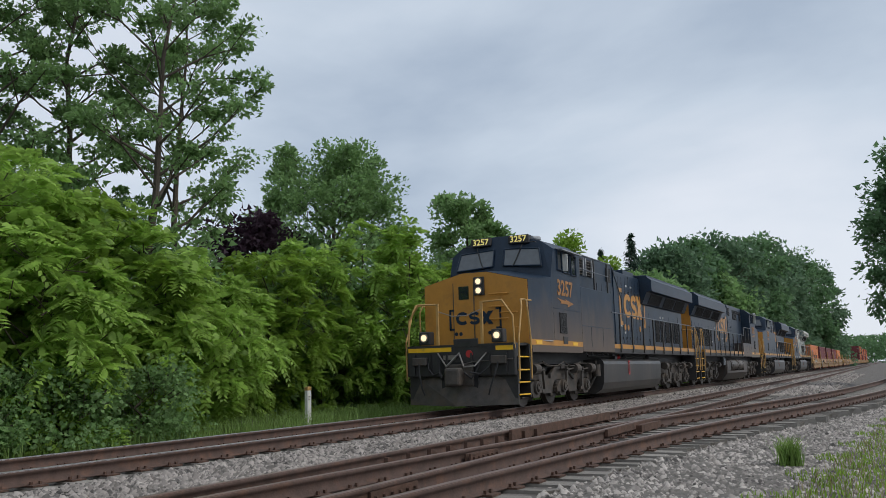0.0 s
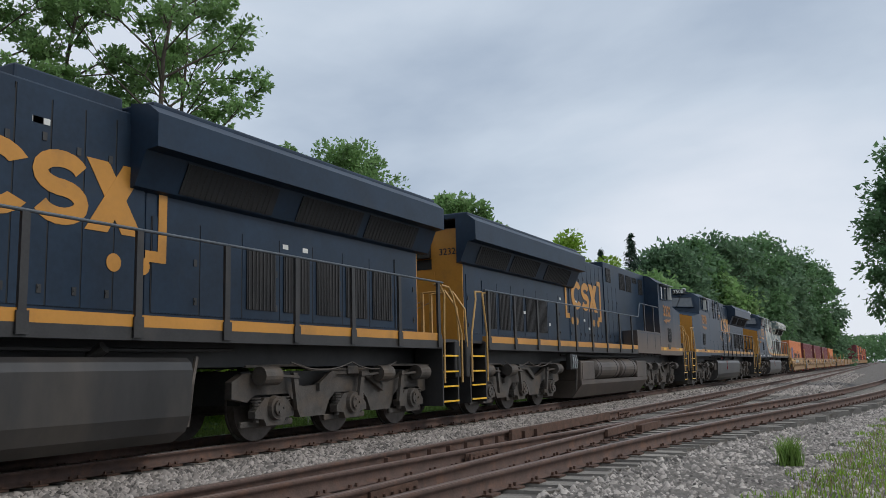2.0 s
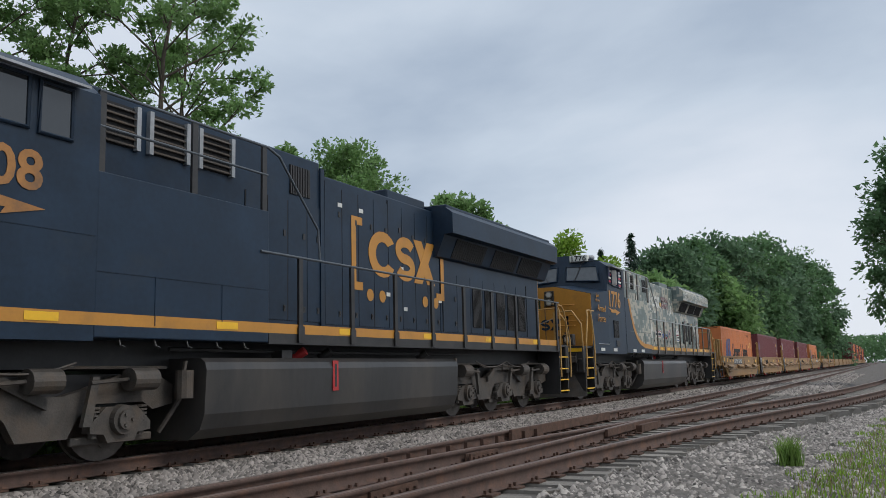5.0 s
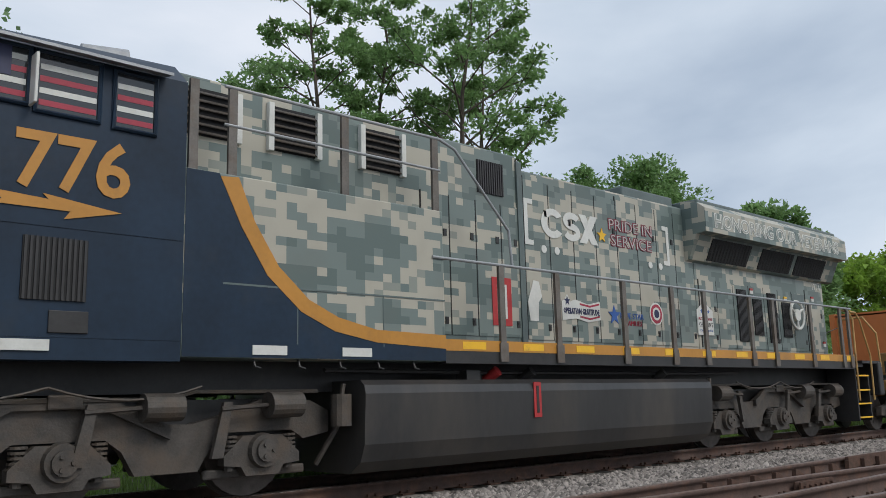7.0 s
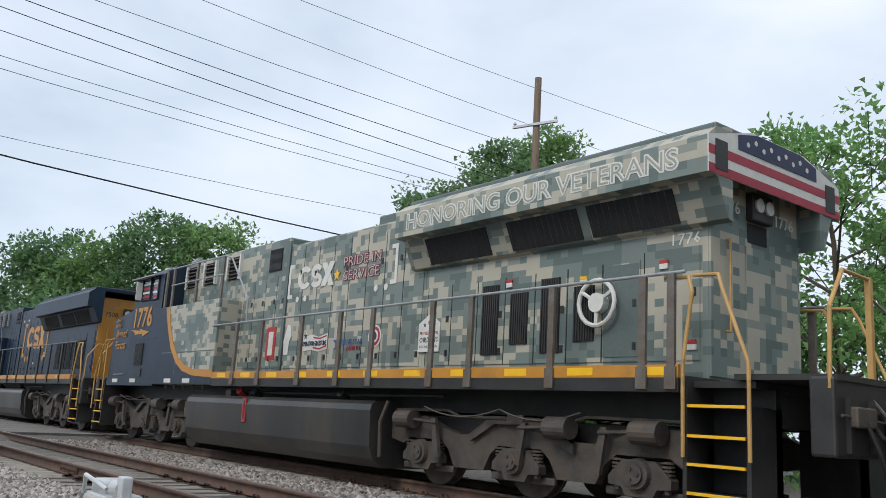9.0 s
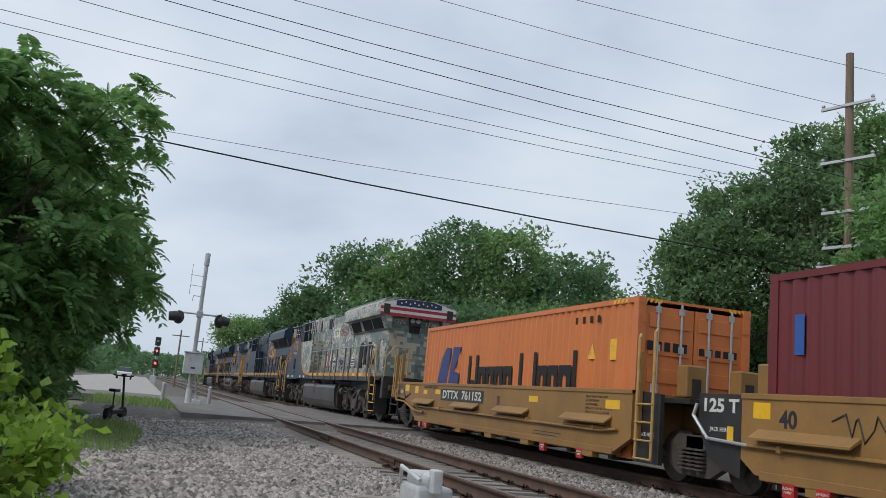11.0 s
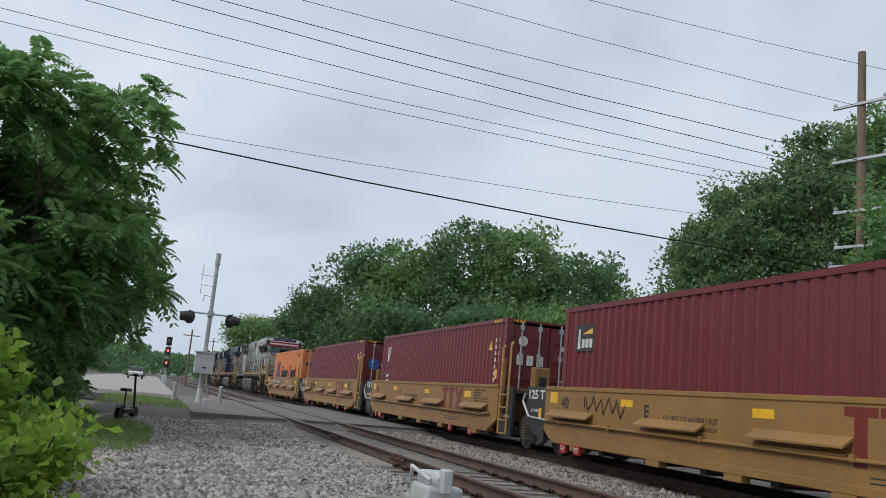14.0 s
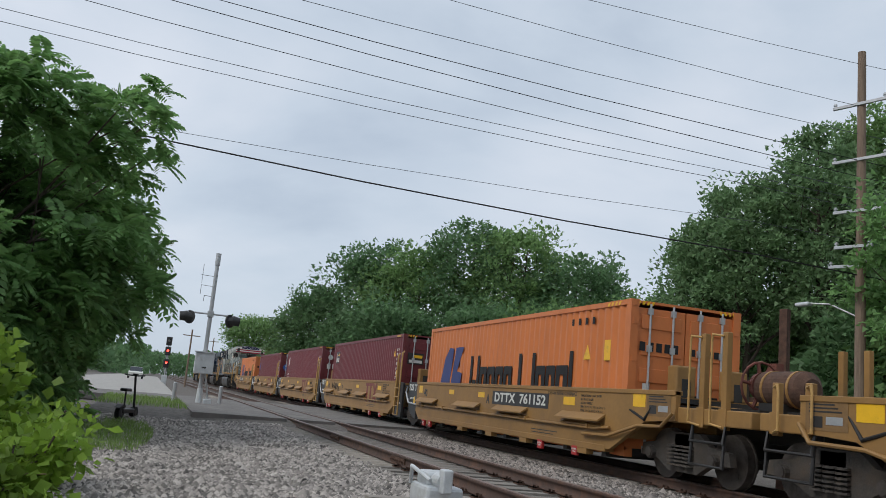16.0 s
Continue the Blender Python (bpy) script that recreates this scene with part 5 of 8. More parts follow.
def door_panel(root, x0, x1, z0, z1, y, s, mat, latch=True):
    d = part("access_door", bx(x0 + 0.012, x1 - 0.012, y, y + s * 0.014, z0, z1), mat, root)
    part("door_gap", bx(x0 - 0.009, x0 + 0.009, y, y + s * 0.009, z0, z1), M["dark"], d)
    if latch:
        part("latch", cyl(bx(x1 - 0.12, x1 - 0.06, y + s * 0.014, y + s * 0.026, z0 + 0.14, z0 + 0.24), (x1 - 0.09, y + s * 0.02, z0 + 0.2), (x1 - 0.09, y + s * 0.034, z0 + 0.2), 0.022, n=8), M["black"], d)
        part("latch", bx(x1 - 0.12, x1 - 0.06, y + s * 0.014, y + s * 0.026, z1 - 0.6, z1 - 0.5), M["black"], d)


def end_steps(root, x, d, side, stripe):
    """Corner steps down from an end platform, with tan grab rails. d: +1 at the rear, -1 at the front."""
    y1 = side * 1.53
    well = part("step_well", bx(x, x + d * 0.75, side * 0.9, side * 1.02, 0.32, 1.5), M["black"], root)
    part("step_plate", bx(x - d * 0.05, x, side * 0.9, y1, 0.3, 1.62), M["black"], well)
    part("step_plate", bx(x + d * 0.7, x + d * 0.75, side * 0.9, side * 1.5, 0.3, 1.3), M["black"], well)
    for z in (0.36, 0.66, 0.96, 1.28):
        st = part("step", bx(x, x + d * 0.7, side * 1.0, y1 - side * 0.02, z, z + 0.03), M["black"], well)
        part("step_edge", bx(x, x + d * 0.7, y1 - side * 0.03, y1, z + 0.002, z + 0.034), M["reflect"], st, "yellow step edge")
    for xx, lean in ((x - d * 0.02, -0.1), (x + d * 0.78, 0.32)):
        part("grab_rail", tube(bmesh.new(), [(xx, side * 1.57, 0.75), (xx, side * 1.58, 1.75), (xx - d * lean, side * 1.55, 2.55), (xx - d * (lean + 0.08), side * 1.5, 2.72), (xx - d * (lean + 0.4), side * 1.5, 2.74)], 0.022, n=8), M["handrail"], root, "tan grab rail")


def end_gear(root, x, d, plow):
    """Coupler, hoses, anticlimber and plow at an end of a locomotive."""
    part("buffer_beam", bx(x + d * 0.72, x + d * 0.98, -1.5, 1.5, 0.85, 1.62, bevel=0.03), M["black"], root)
    part("platform", bx(x - d * 0.1, x + d * 1.0, -1.48, 1.48, 1.58, 1.64), M["black"], root)
    bm = bx(x + d * 0.95, x + d * 1.35, -0.14, 0.14, 0.72, 1.0, bevel=0.04)
    box(bm, x + d * 1.2, x + d * 1.48, -0.22, 0.2, 0.62, 1.06, bevel=0.06)
    part("coupler", bm, M["under"], root)
    # ribs, pockets and hoses that break up the beam
    for y in (-1.28, -0.82, -0.34, 0.34, 0.82, 1.28):
        part("beam_rib", bx(x + d * 0.97, x + d * 1.03, y - 0.025, y + 0.025, 0.9, 1.42), M["black"], root)
    for y in (-1.1, 1.1):
        part("hose_box", bx(x + d * 0.97, x + d * 1.1, y - 0.2, y + 0.2, 1.14, 1.34, bevel=0.02), M["under"], root)
        part("air_hose", tube(bmesh.new(), [(x + d * 1.08, y, 1.2), (x + d * 1.18, y * 0.95, 0.9), (x + d * 1.24, y * 0.85, 0.55), (x + d * 1.2, y * 0.8, 0.4)], 0.022, n=7), M["cable"], root)
    part("drawbar_pocket", bx(x + d * 0.97, x + d * 1.0, -0.5, 0.5, 0.5, 1.2), M["dark"], root)
    part("draft_box", bx(x + d * 0.9, x + d * 1.05, -0.4, 0.4, 0.6, 1.15, bevel=0.03), M["under"], root)
    for y, sag in ((-0.95, 0.4), (-0.6, 0.5), (0.55, 0.5), (0.9, 0.42)):
        part("air_hose", tube(bmesh.new(), [(x + d * 0.98, y, 1.3), (x + d * 1.12, y * 0.9, 1.3 - sag * 0.6), (x + d * 1.2, y * 0.7, 1.3 - sag), (x + d * 1.3, y * 0.45, 0.95)], 0.024, n=7), M["cable"], root)
    part("jumper_cable", tube(bmesh.new(), [(x + d * 0.99, -0.75, 1.42), (x + d * 1.15, -0.5, 1.1), (x + d * 1.15, -0.2, 1.08), (x + d * 1.0, 0.0, 1.42), (x + d * 1.12, 0.3, 1.1), (x + d * 1.0, 0.6, 1.44)], 0.02, n=7), M["steel"], root)
    if plow:
        bm = bmesh.new()
        for s in (-1, 1):
            v = [bm.verts.new(p) for p in ((x + d * 1.2, 0, 0.12), (x + d * 0.85, s * 1.5, 0.15), (x + d * 0.75, s * 1.5, 0.95), (x + d * 1.0, 0, 0.75), (x + d * 1.14, 0, 0.12), (x + d * 0.79, s * 1.5, 0.15), (x + d * 0.69, s * 1.5, 0.95), (x + d * 0.94, 0, 0.75))]
            for q in ((0, 1, 2, 3), (7, 6, 5, 4), (3, 2, 6, 7), (1, 0, 4, 5), (2, 1, 5, 6)):
                bm.faces.new([v[i] for i in q])
        part("plow", bm, M["under"], root)
    part("uncoupling_lever", tube(bmesh.new(), [(x + d * 1.02, -1.45, 1.25), (x + d * 1.04, -0.4, 1.2), (x + d * 1.1, 0.0, 1.12)], 0.016), M["under"], root)
    for y in (-0.62, 0.62):
        part("end_post", bx(x + d * 0.9, x + d * 0.96, y - 0.03, y + 0.03, 1.6, 2.7), M["handrail"], root)
        part("end_rail", tube(bmesh.new(), [(x + d * 0.93, y, 2.68), (x + d * 0.93, y * 1.9, 2.7), (x + d * 0.93, y * 2.35, 2.3), (x + d * 0.93, y * 2.4, 1.5)], 0.022, n=8), M["handrail"], root)
    part("end_chain", tube(bmesh.new(), [(x + d * 0.93, -0.6, 2.5), (x + d * 0.93, -0.2, 2.36), (x + d * 0.93, 0.2, 2.36), (x + d * 0.93, 0.6, 2.5)], 0.012), M["steel"], root)


def cab_and_nose(root, number, paint, board_mat, digit_mat, lit, flags=False):
    """The wide nose and the cab, with windscreen, side windows, number boards and lamps."""
    cabend, dx = (3.66, -0.38) if flags else (4.1, 0.0)
    body = M["dusty" if paint == "grimy" else "blue"]
    bm = bmesh.new()
    sections = ((0.0, 1.5, 3.28, 3.56), (1.6, 1.55, 3.46, 3.72))
    rings = []
    for x, hw, zs, zc in sections:
        rings.append([bm.verts.new((x, a, b)) for a, b in ((-hw, 1.62), (-hw, zs), (-0.36, zc), (0.36, zc), (hw, zs), (hw, 1.62))])
    for i in range(6):
        bm.faces.new((rings[0][i], rings[0][(i + 1) % 6], rings[1][(i + 1) % 6], rings[1][i]))
    bm.faces.new(rings[0])
    bm.faces.new(rings[1])
    part("nose", bm, body, root)
    bm = pr([(-1.49, 1.66), (-1.49, 3.27), (-0.36, 3.55), (0.36, 3.55), (1.49, 3.27), (1.49, 1.66)], -0.03, -0.002, "x")
    front = part("nose_front", bm, M["yellow"], root, "golden yellow nose panel")
    part("nose_door", bx(-0.045, -0.03, 0.02, 0.62, 1.72, 3.3), M["yellow"], front)
    part("door_window", bx(-0.052, -0.045, 0.16, 0.46, 2.85, 3.2, bevel=0.003), M["glass"], front)
    lamp = part("headlight_box", bx(-0.09, -0.03, -0.3, 0.0, 2.94, 3.42, bevel=0.01), M["black"], front)
    for z in (3.06, 3.3):
        bz = part("headlamp_bezel", cyl(bmesh.new(), (-0.09, -0.15, z), (-0.118, -0.15, z), 0.105, n=18), M["steel"], lamp)
        part("headlamp", cyl(bmesh.new(), (-0.11, -0.15, z), (-0.122, -0.15, z), 0.075, n=18), M["lampglow" if lit else "lens"], bz)
    for y in (-1.02, 1.02):
        ditch = part("ditch_light", bx(-0.98, -0.72, y - 0.16, y + 0.16, 1.66, 2.0, bevel=0.03), M["black"], root)
        part("lamp_bezel", cyl(bmesh.new(), (-0.98, y, 1.84), (-1.006, y, 1.84), 0.115, n=18), M["steel"], ditch)
        part("lamp_face", cyl(bmesh.new(), (-0.98, y, 1.84), (-1.012, y, 1.84), 0.08, n=18), M["lampglow" if lit else "lens"], ditch)
    for y0, y1 in ((0.22, 1.46), (-1.46, -1.0)):
        part("anticlimber_stripe", bx(-1.045, -1.03, y0, y1, 1.47, 1.6), M["reflect"], root, "yellow reflective stripe")
    part("glad_hand_disc", cyl(bmesh.new(), (-1.03, -0.28, 1.4), (-1.06, -0.28, 1.4), 0.09, n=16), M["red"], root, "round red disc")
    part("number_plate_bar", bx(-1.045, -1.03, 0.1, 0.45, 1.27, 1.38), M["steel"], root)
    part("walkway_gate", bx(-0.99, -0.95, -0.5, 0.18, 1.6, 1.78, bevel=0.01), M["black"], root)
    for y in (0.02, 0.62):
        part("door_seam", bx(-0.048, -0.03, y - 0.012, y + 0.012, 1.72, 3.3), M["under"], front)
    for y, z in ((-1.1, 1.85), (-0.62, 1.85)):
        part("nose_latch", bx(-0.05, -0.03, y - 0.12, y + 0.12, z - 0.12, z + 0.22, bevel=0.006), M["yellow"], front)
    for y0, y1, z in ((-0.95, -0.45, 2.95), (-1.2, -0.75, 2.45), (-0.95, -0.45, 2.62), (-0.95, -0.45, 2.3)):
        part("grab_iron", tube(bmesh.new(), [(-0.03, y0, z), (-0.1, y0, z), (-0.1, y1, z), (-0.03, y1, z)], 0.014), M["yellow"], front)
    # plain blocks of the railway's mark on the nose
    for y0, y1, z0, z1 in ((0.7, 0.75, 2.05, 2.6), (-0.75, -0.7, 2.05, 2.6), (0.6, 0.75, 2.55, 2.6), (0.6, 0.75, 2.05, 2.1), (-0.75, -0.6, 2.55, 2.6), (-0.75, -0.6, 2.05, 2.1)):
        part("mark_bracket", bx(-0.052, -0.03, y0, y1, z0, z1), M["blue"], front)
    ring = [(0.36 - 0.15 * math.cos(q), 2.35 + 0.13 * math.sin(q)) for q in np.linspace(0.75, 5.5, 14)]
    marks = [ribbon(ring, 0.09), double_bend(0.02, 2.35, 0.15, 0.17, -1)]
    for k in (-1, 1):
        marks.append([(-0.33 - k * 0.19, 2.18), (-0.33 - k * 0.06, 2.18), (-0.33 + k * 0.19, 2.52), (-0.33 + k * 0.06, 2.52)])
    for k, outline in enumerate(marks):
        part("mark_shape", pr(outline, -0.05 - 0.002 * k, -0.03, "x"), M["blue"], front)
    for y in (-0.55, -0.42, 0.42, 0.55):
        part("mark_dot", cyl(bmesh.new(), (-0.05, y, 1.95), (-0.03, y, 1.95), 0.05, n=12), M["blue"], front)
    # cab shell
    bm = bmesh.new()
    rings = []
    for x, zr, ze, top in ((1.58, 3.46, 3.46, 3.72), (1.86, 4.28, 4.52, 4.76), (cabend, 4.3, 4.58, 4.8)):
        rings.append([bm.verts.new(p) for p in ((x, -1.55, 1.62), (x, -1.55, zr), (x, -1.22 if x > 1.7 else -1.5, ze), (x, -0.4, top), (x, 0.4, top), (x, 1.22 if x > 1.7 else 1.5, ze), (x, 1.55, zr), (x, 1.55, 1.62))])
    for a, b in zip(rings, rings[1:]):
        for i in range(8):
            bm.faces.new((a[i], a[(i + 1) % 8], b[(i + 1) % 8], b[i]))
    bm.faces.new(rings[0])
    bm.faces.new(rings[-1])
    cab = part("cab", bm, body, root)

    def slope(y, f):
        """A point on the raked windscreen."""
        x, z = 1.57 + 0.28 * f, 3.58 + (4.62 - 3.58) * f
        return Vector((x - 0.02, y, z))
    for s in (-1, 1):
        bm = bmesh.new()
        q = [slope(s * 0.16, 0.27), slope(s * 1.3, 0.2), slope(s * 1.2, 0.68), slope(s * 0.16, 0.74)]
        front_v = [bm.verts.new(p + Vector((-0.035, 0, 0.02))) for p in q]
        back_v = [bm.verts.new(p + Vector((0.03, 0, -0.02))) for p in q]
        bm.faces.new(front_v)
        for i in range(4):
            bm.faces.new((front_v[i], front_v[(i + 1) % 4], back_v[(i + 1) % 4], back_v[i]))
        pane = part("windscreen", bm, M["shield"], cab, "wide windscreen pane")
        for i in range(4):
            part("window_frame", tube(bmesh.new(), [q[i] + Vector((-0.04, 0, 0.02)), q[(i + 1) % 4] + Vector((-0.04, 0, 0.02))], 0.022), M["blue"], pane)
        a = slope(s * 0.7, 0.86)
        part("wiper", tube(bmesh.new(), [a + Vector((-0.06, 0, 0)), slope(s * 0.55, 0.45) + Vector((-0.07, 0, 0)), slope(s * 0.45, 0.25) + Vector((-0.06, 0, 0))], 0.012), M["black"], pane)
        part("wiper_guard", tube(bmesh.new(), [slope(s * 1.1, 0.88) + Vector((-0.02, 0, 0)), slope(s * 1.1, 0.88) + Vector((-0.13, 0, 0)), slope(s * 0.35, 0.9) + Vector((-0.13, 0, 0)), slope(s * 0.35, 0.9) + Vector((-0.02, 0, 0))], 0.012), M["black"], pane)
        bd = part("number_board", bx(1.72, 2.0, s * 0.58 - 0.31, s * 0.58 + 0.31, 4.5, 4.74, bevel=0.03), M[board_mat], cab, "number board")
        lettering("board_number", number, 0.24, 1.718, s * 0.58, 4.62, -1, M[digit_mat], bd, width=0.5, rz=-90, bold=0.004)
        for x0, x1, z0, z1 in ((2.12, 2.5, 3.72, 4.36), (2.56, 3.14, 3.68, 4.36), (3.28, 3.7, 3.66, 4.34)):
            x0, x1 = x0 + dx, x1 + dx
            win = part("side_window", bx(x0, x1, s * 1.545, s * 1.562, z0, z1 - 0.1, bevel=0.004), M["glass"], cab, "dark cab side window")
            part("window_rim", tube(bmesh.new(), [(x0, s * 1.56, z0), (x1, s * 1.56, z0), (x1, s * 1.56, z1 - 0.1), (x0, s * 1.56, z1 - 0.1), (x0, s * 1.56, z0)], 0.022), M["blue"], win)
            if flags:
                for k in range(4):
                    z = z0 + 0.06 + k * 0.115
                    part("flag_stripe", bx(x0 + 0.03, x1 - 0.03, s * 1.562, s * 1.566, z, z + 0.055), M["flagred" if k % 2 == 0 else "white"], win)
                if x0 < 2.2 + dx:
                    part("flag_field", bx(x0 + 0.03, x0 + 0.22, s * 1.566, s * 1.569, z0 + 0.24, z1 - 0.12), M["flagblue"], win)
        part("mirror", bx(2.5 + dx, 2.53 + dx, s * 1.56, s * 1.74, 3.7, 4.18, bevel=0.01), M["white"], cab, "white sun shade beside the window")
        part("awning", pr([(s * 1.56, 4.3), (s * 1.74, 4.26), (s * 1.74, 4.29), (s * 1.5, 4.36)], 2.08 + dx, 3.8 + dx, "x"), M["railgrey"], cab, "metal awning over the windows")
        lettering("cab_number", number, 0.74 if flags else 0.6, 2.38 if flags else 2.7, s * 1.557, 3.2, s, M["yellow" if flags else "dullyellow"], cab, width=1.3, bold=0.014)
        bolt_mark(cab, 2.0 + dx, 3.4 + dx, 2.9, s * 1.556, s, M["yellow" if flags else "dullyellow"])
        grille(cab, 2.15, 2.72, 1.95, 2.52, s * 1.551, s, n=12)
        part("grab_bar", tube(bmesh.new(), [(0.5, s * 1.52, 1.72), (1.5, s * 1.58, 1.72)], 0.015), M["railgrey"], cab)
        part("cab_step_box", bx(2.4, 2.75, s * 1.552, s * 1.57, 1.66, 1.86, bevel=0.005), M["black"], cab)
        part("seam_strip", bx(1.7, cabend - 0.02, s * 1.551, s * 1.557, 2.62, 2.64), M["blue"], cab)
    part("roof_hatch", bx(2.6, 3.3, -0.3, 0.3, 4.76, 4.86, bevel=0.02), M["blue"], cab)
    part("horn", cyl(bmesh.new(), (2.9, -0.55, 4.82), (3.4, -0.55, 4.84), 0.05, 0.09, n=10), M["railgrey"], cab)
    part("antenna_dome", cyl(bmesh.new(), (2.2, 0.2, 4.62), (2.2, 0.2, 4.74), 0.09, 0.05, n=12), M["white"], cab)


def cabend_of(paint):
    return 3.66 if paint == "camo" else 4.1


def locomotive(label, number, end, wing0, tank=(6.1, 13.6), trucks=(3.16, 18.05), paint="blue", lit=False, air_tanks=False, boards=("black", "white"), clean=False, porch=0.0):
    """A six-axle road locomotive, nose at x = 0, rear sill at x = end."""
    root = tagged(new("locomotive"), label, "locomotive", group="locomotives of the train")
    camo = paint == "camo"
    skin = M["camo"] if camo else M["blue"]
    dark = M["camodark"] if camo else M["blue"]
    post = M["camorail"] if camo else M["black"]
    railm = M["railgrey" if camo else "raildark"]
    part("underframe", bx(-0.6, end + 0.5, -0.85, 0.85, 1.12, 1.58), M["black"], root)
    part("walkway_floor", bx(cabend_of(paint), end, -1.42, 1.42, 1.52, 1.58), M["black"], root)
    cab_and_nose(root, number, "grimy" if not camo and not clean else "blue", boards[0], boards[1], lit, flags=camo)
    step = tank[0] + 1.25
    cabend = cabend_of(paint)
    for s in (-1, 1):
        part("side_sill", bx(step, end, s * 1.4, s * 1.55, 1.44, 1.6), M["black"], root)
        part("sill_stripe", bx(step if camo else -0.1, end, s * 1.43, s * (1.556 if camo else 1.552), 1.6, 1.745), M["yellow"], root, "golden yellow stripe along the sill")
        for x in np.arange(step + 0.3 if camo else 0.3, end - 0.3 if camo or clean else 3.2, 1.15 if camo else 2.9):
            part("reflector", bx(x, x + 0.42, s * 1.556, s * 1.56, 1.625, 1.72), M["reflect"], root)
        # cab skirt and the full-width cabinet behind the cab
        if not camo and not clean:
            part("lower_cab_panel", bx(1.7, 4.08, s * 1.5, s * 1.554, 1.75, 2.5), M["dusty"], root, "dusty lower cab side")
        part("cab_skirt", bx(0.05, cabend, s * 1.2, s * 1.545, 1.42, 1.63), M["blue" if camo or clean else "dusty"], root)
        part("equipment_cabinet", bx(cabend, step, s * 1.0, s * 1.55, 1.46, 3.4 if not air_tanks else 2.3, bevel=0.015), skin if camo or clean else M["dusty"], root)
        if not camo and not clean:
            part("cabinet_skirt", bx(4.12, step - 0.01, s * 1.5, s * 1.553, 1.47, 2.21), M["dusty"], root, "dusty brown lower cabinet panel")
        part("cabinet_seam", bx(4.1, step, s * 1.551, s * 1.558, 2.22, 2.24), dark, root)
        for x in (5.0, 6.2):
            part("cabinet_seam", bx(x, x + 0.012, s * 1.551, s * 1.558, 1.62, 2.22), dark, root)
        for x in np.arange(4.5, step, 0.55):
            part("lift_hook", tube(bmesh.new(), [(x, s * 1.5, 1.46), (x, s * 1.53, 1.38), (x + 0.07, s * 1.53, 1.36)], 0.012), M["black"], root)
    # hood
    roof1, roof2 = 4.64, 4.44
    mid = step + 2.05
    part("front_hood", bx(cabend - 0.02, mid, -1.0, 1.0, 1.6, roof1, bevel=0.03), skin, root)
    part("engine_hood", bx(mid, wing0 + 0.3, -1.0, 1.0, 1.6, roof2, bevel=0.03), skin, root)
    part("radiator_hood", bx(wing0 + 0.3, end + 0.02, -1.0, 1.0, 1.6, 4.3, bevel=0.02), skin, root)
    part("exhaust_housing", bx(wing0 - 1.55, wing0 + 0.05, -0.8, 0.8, roof2, roof2 + 0.24, bevel=0.03), dark, root)
    part("exhaust_stack", bx(wing0 - 1.2, wing0 - 0.6, -0.2, 0.2, roof2 + 0.24, roof2 + 0.34, bevel=0.02), M["black"], root)
    for s in (-1, 1):
        y = s * 1.0
        if not air_tanks:
            for x0 in ((3.75, 4.85, 6.2) if camo else (4.35, 5.25, 6.18)):
                louvre(root, x0 + 0.1, x0 + 0.78, 3.95, 4.5, y, s, M["under"], 6, M["white"] if camo else M["railgrey"])
        else:
            for x0, x1, z0 in ((4.4, 5.0, 3.8), (5.3, 5.9, 4.2), (6.1, 6.8, 3.8), (7.0, 7.7, 3.8)):
                grille(root, x0, x1, z0, 4.4, y, s, n=9)
        grille(root, step + 1.2, step + 1.75, 3.95, 4.44, y, s, n=12)
        edges = list(np.arange(step + 0.1, mid - 0.02, 0.52)) + [mid]
        for x0, x1 in zip(edges, edges[1:]):
            door_panel(root, x0, x1, 1.86, 3.82, y, s, skin)
        edges = np.linspace(mid + 0.12, wing0 + 0.25, 9)
        for k, (x0, x1) in enumerate(zip(edges, edges[1:])):
            door_panel(root, x0, x1, 1.84, 4.28 if k % 4 else 4.36, y, s, skin)
        part("hood_corner_post", bx(mid - 0.02, mid + 0.09, y, y + s * 0.035, 1.7, roof2 + 0.1), dark, root)
        w = end - wing0
        edges = np.linspace(wing0 + 0.4, end - 0.95, 8)
        for k, (x0, x1) in enumerate(zip(edges, edges[1:])):
            door_panel(root, x0, x1, 1.84, 3.12, y, s, skin, latch=k % 2 == 0)
            if camo and k in (2, 3, 4, 5):
                grille(root, x0 + 0.13, x1 - 0.13, 1.98 if k % 2 == 0 else 2.12, 3.02 if k % 2 == 0 else 2.86, y + s * 0.016, s, n=8)
            elif camo and k == 6:
                part("brake_panel", bx(x0 + 0.03, x1 - 0.03, y + s * 0.014, y + s * 0.022, 1.9, 3.08), M["camodark"], root)
            elif k >= 2:
                grille(root, x0 + 0.1, x1 - 0.1, 1.98, 2.92, y + s * 0.016, s, n=8)
        door_panel(root, end - 0.9, end - 0.08, 1.84, 3.2, y, s, skin)
        # radiator wing
        pf = [(y, 3.42), (y + s * 0.1, 3.45), (s * 1.3, 3.9), (s * 1.5, 3.92), (s * 1.5, 4.36), (s * 1.32, 4.5), (y, 4.56)]
        part("radiator_wing", pr(pf, wing0, end + 0.35, "x"), skin, root)
        for f0, f1 in ((0.1, 0.36), (0.44, 0.68), (0.71, 0.95)):
            xa, xb = wing0 + w * f0, wing0 + w * f1
            bm = bmesh.new()
            q = [(xa, s * 1.112, 3.475), (xb, s * 1.112, 3.475), (xb, s * 1.292, 3.87), (xa, s * 1.292, 3.87)]
            n1 = Vector((0, s * 0.012, -0.006))
            lo = [bm.verts.new(p) for p in q]
            hi = [bm.verts.new(Vector(p) + n1) for p in q]
            bm.faces.new(hi)
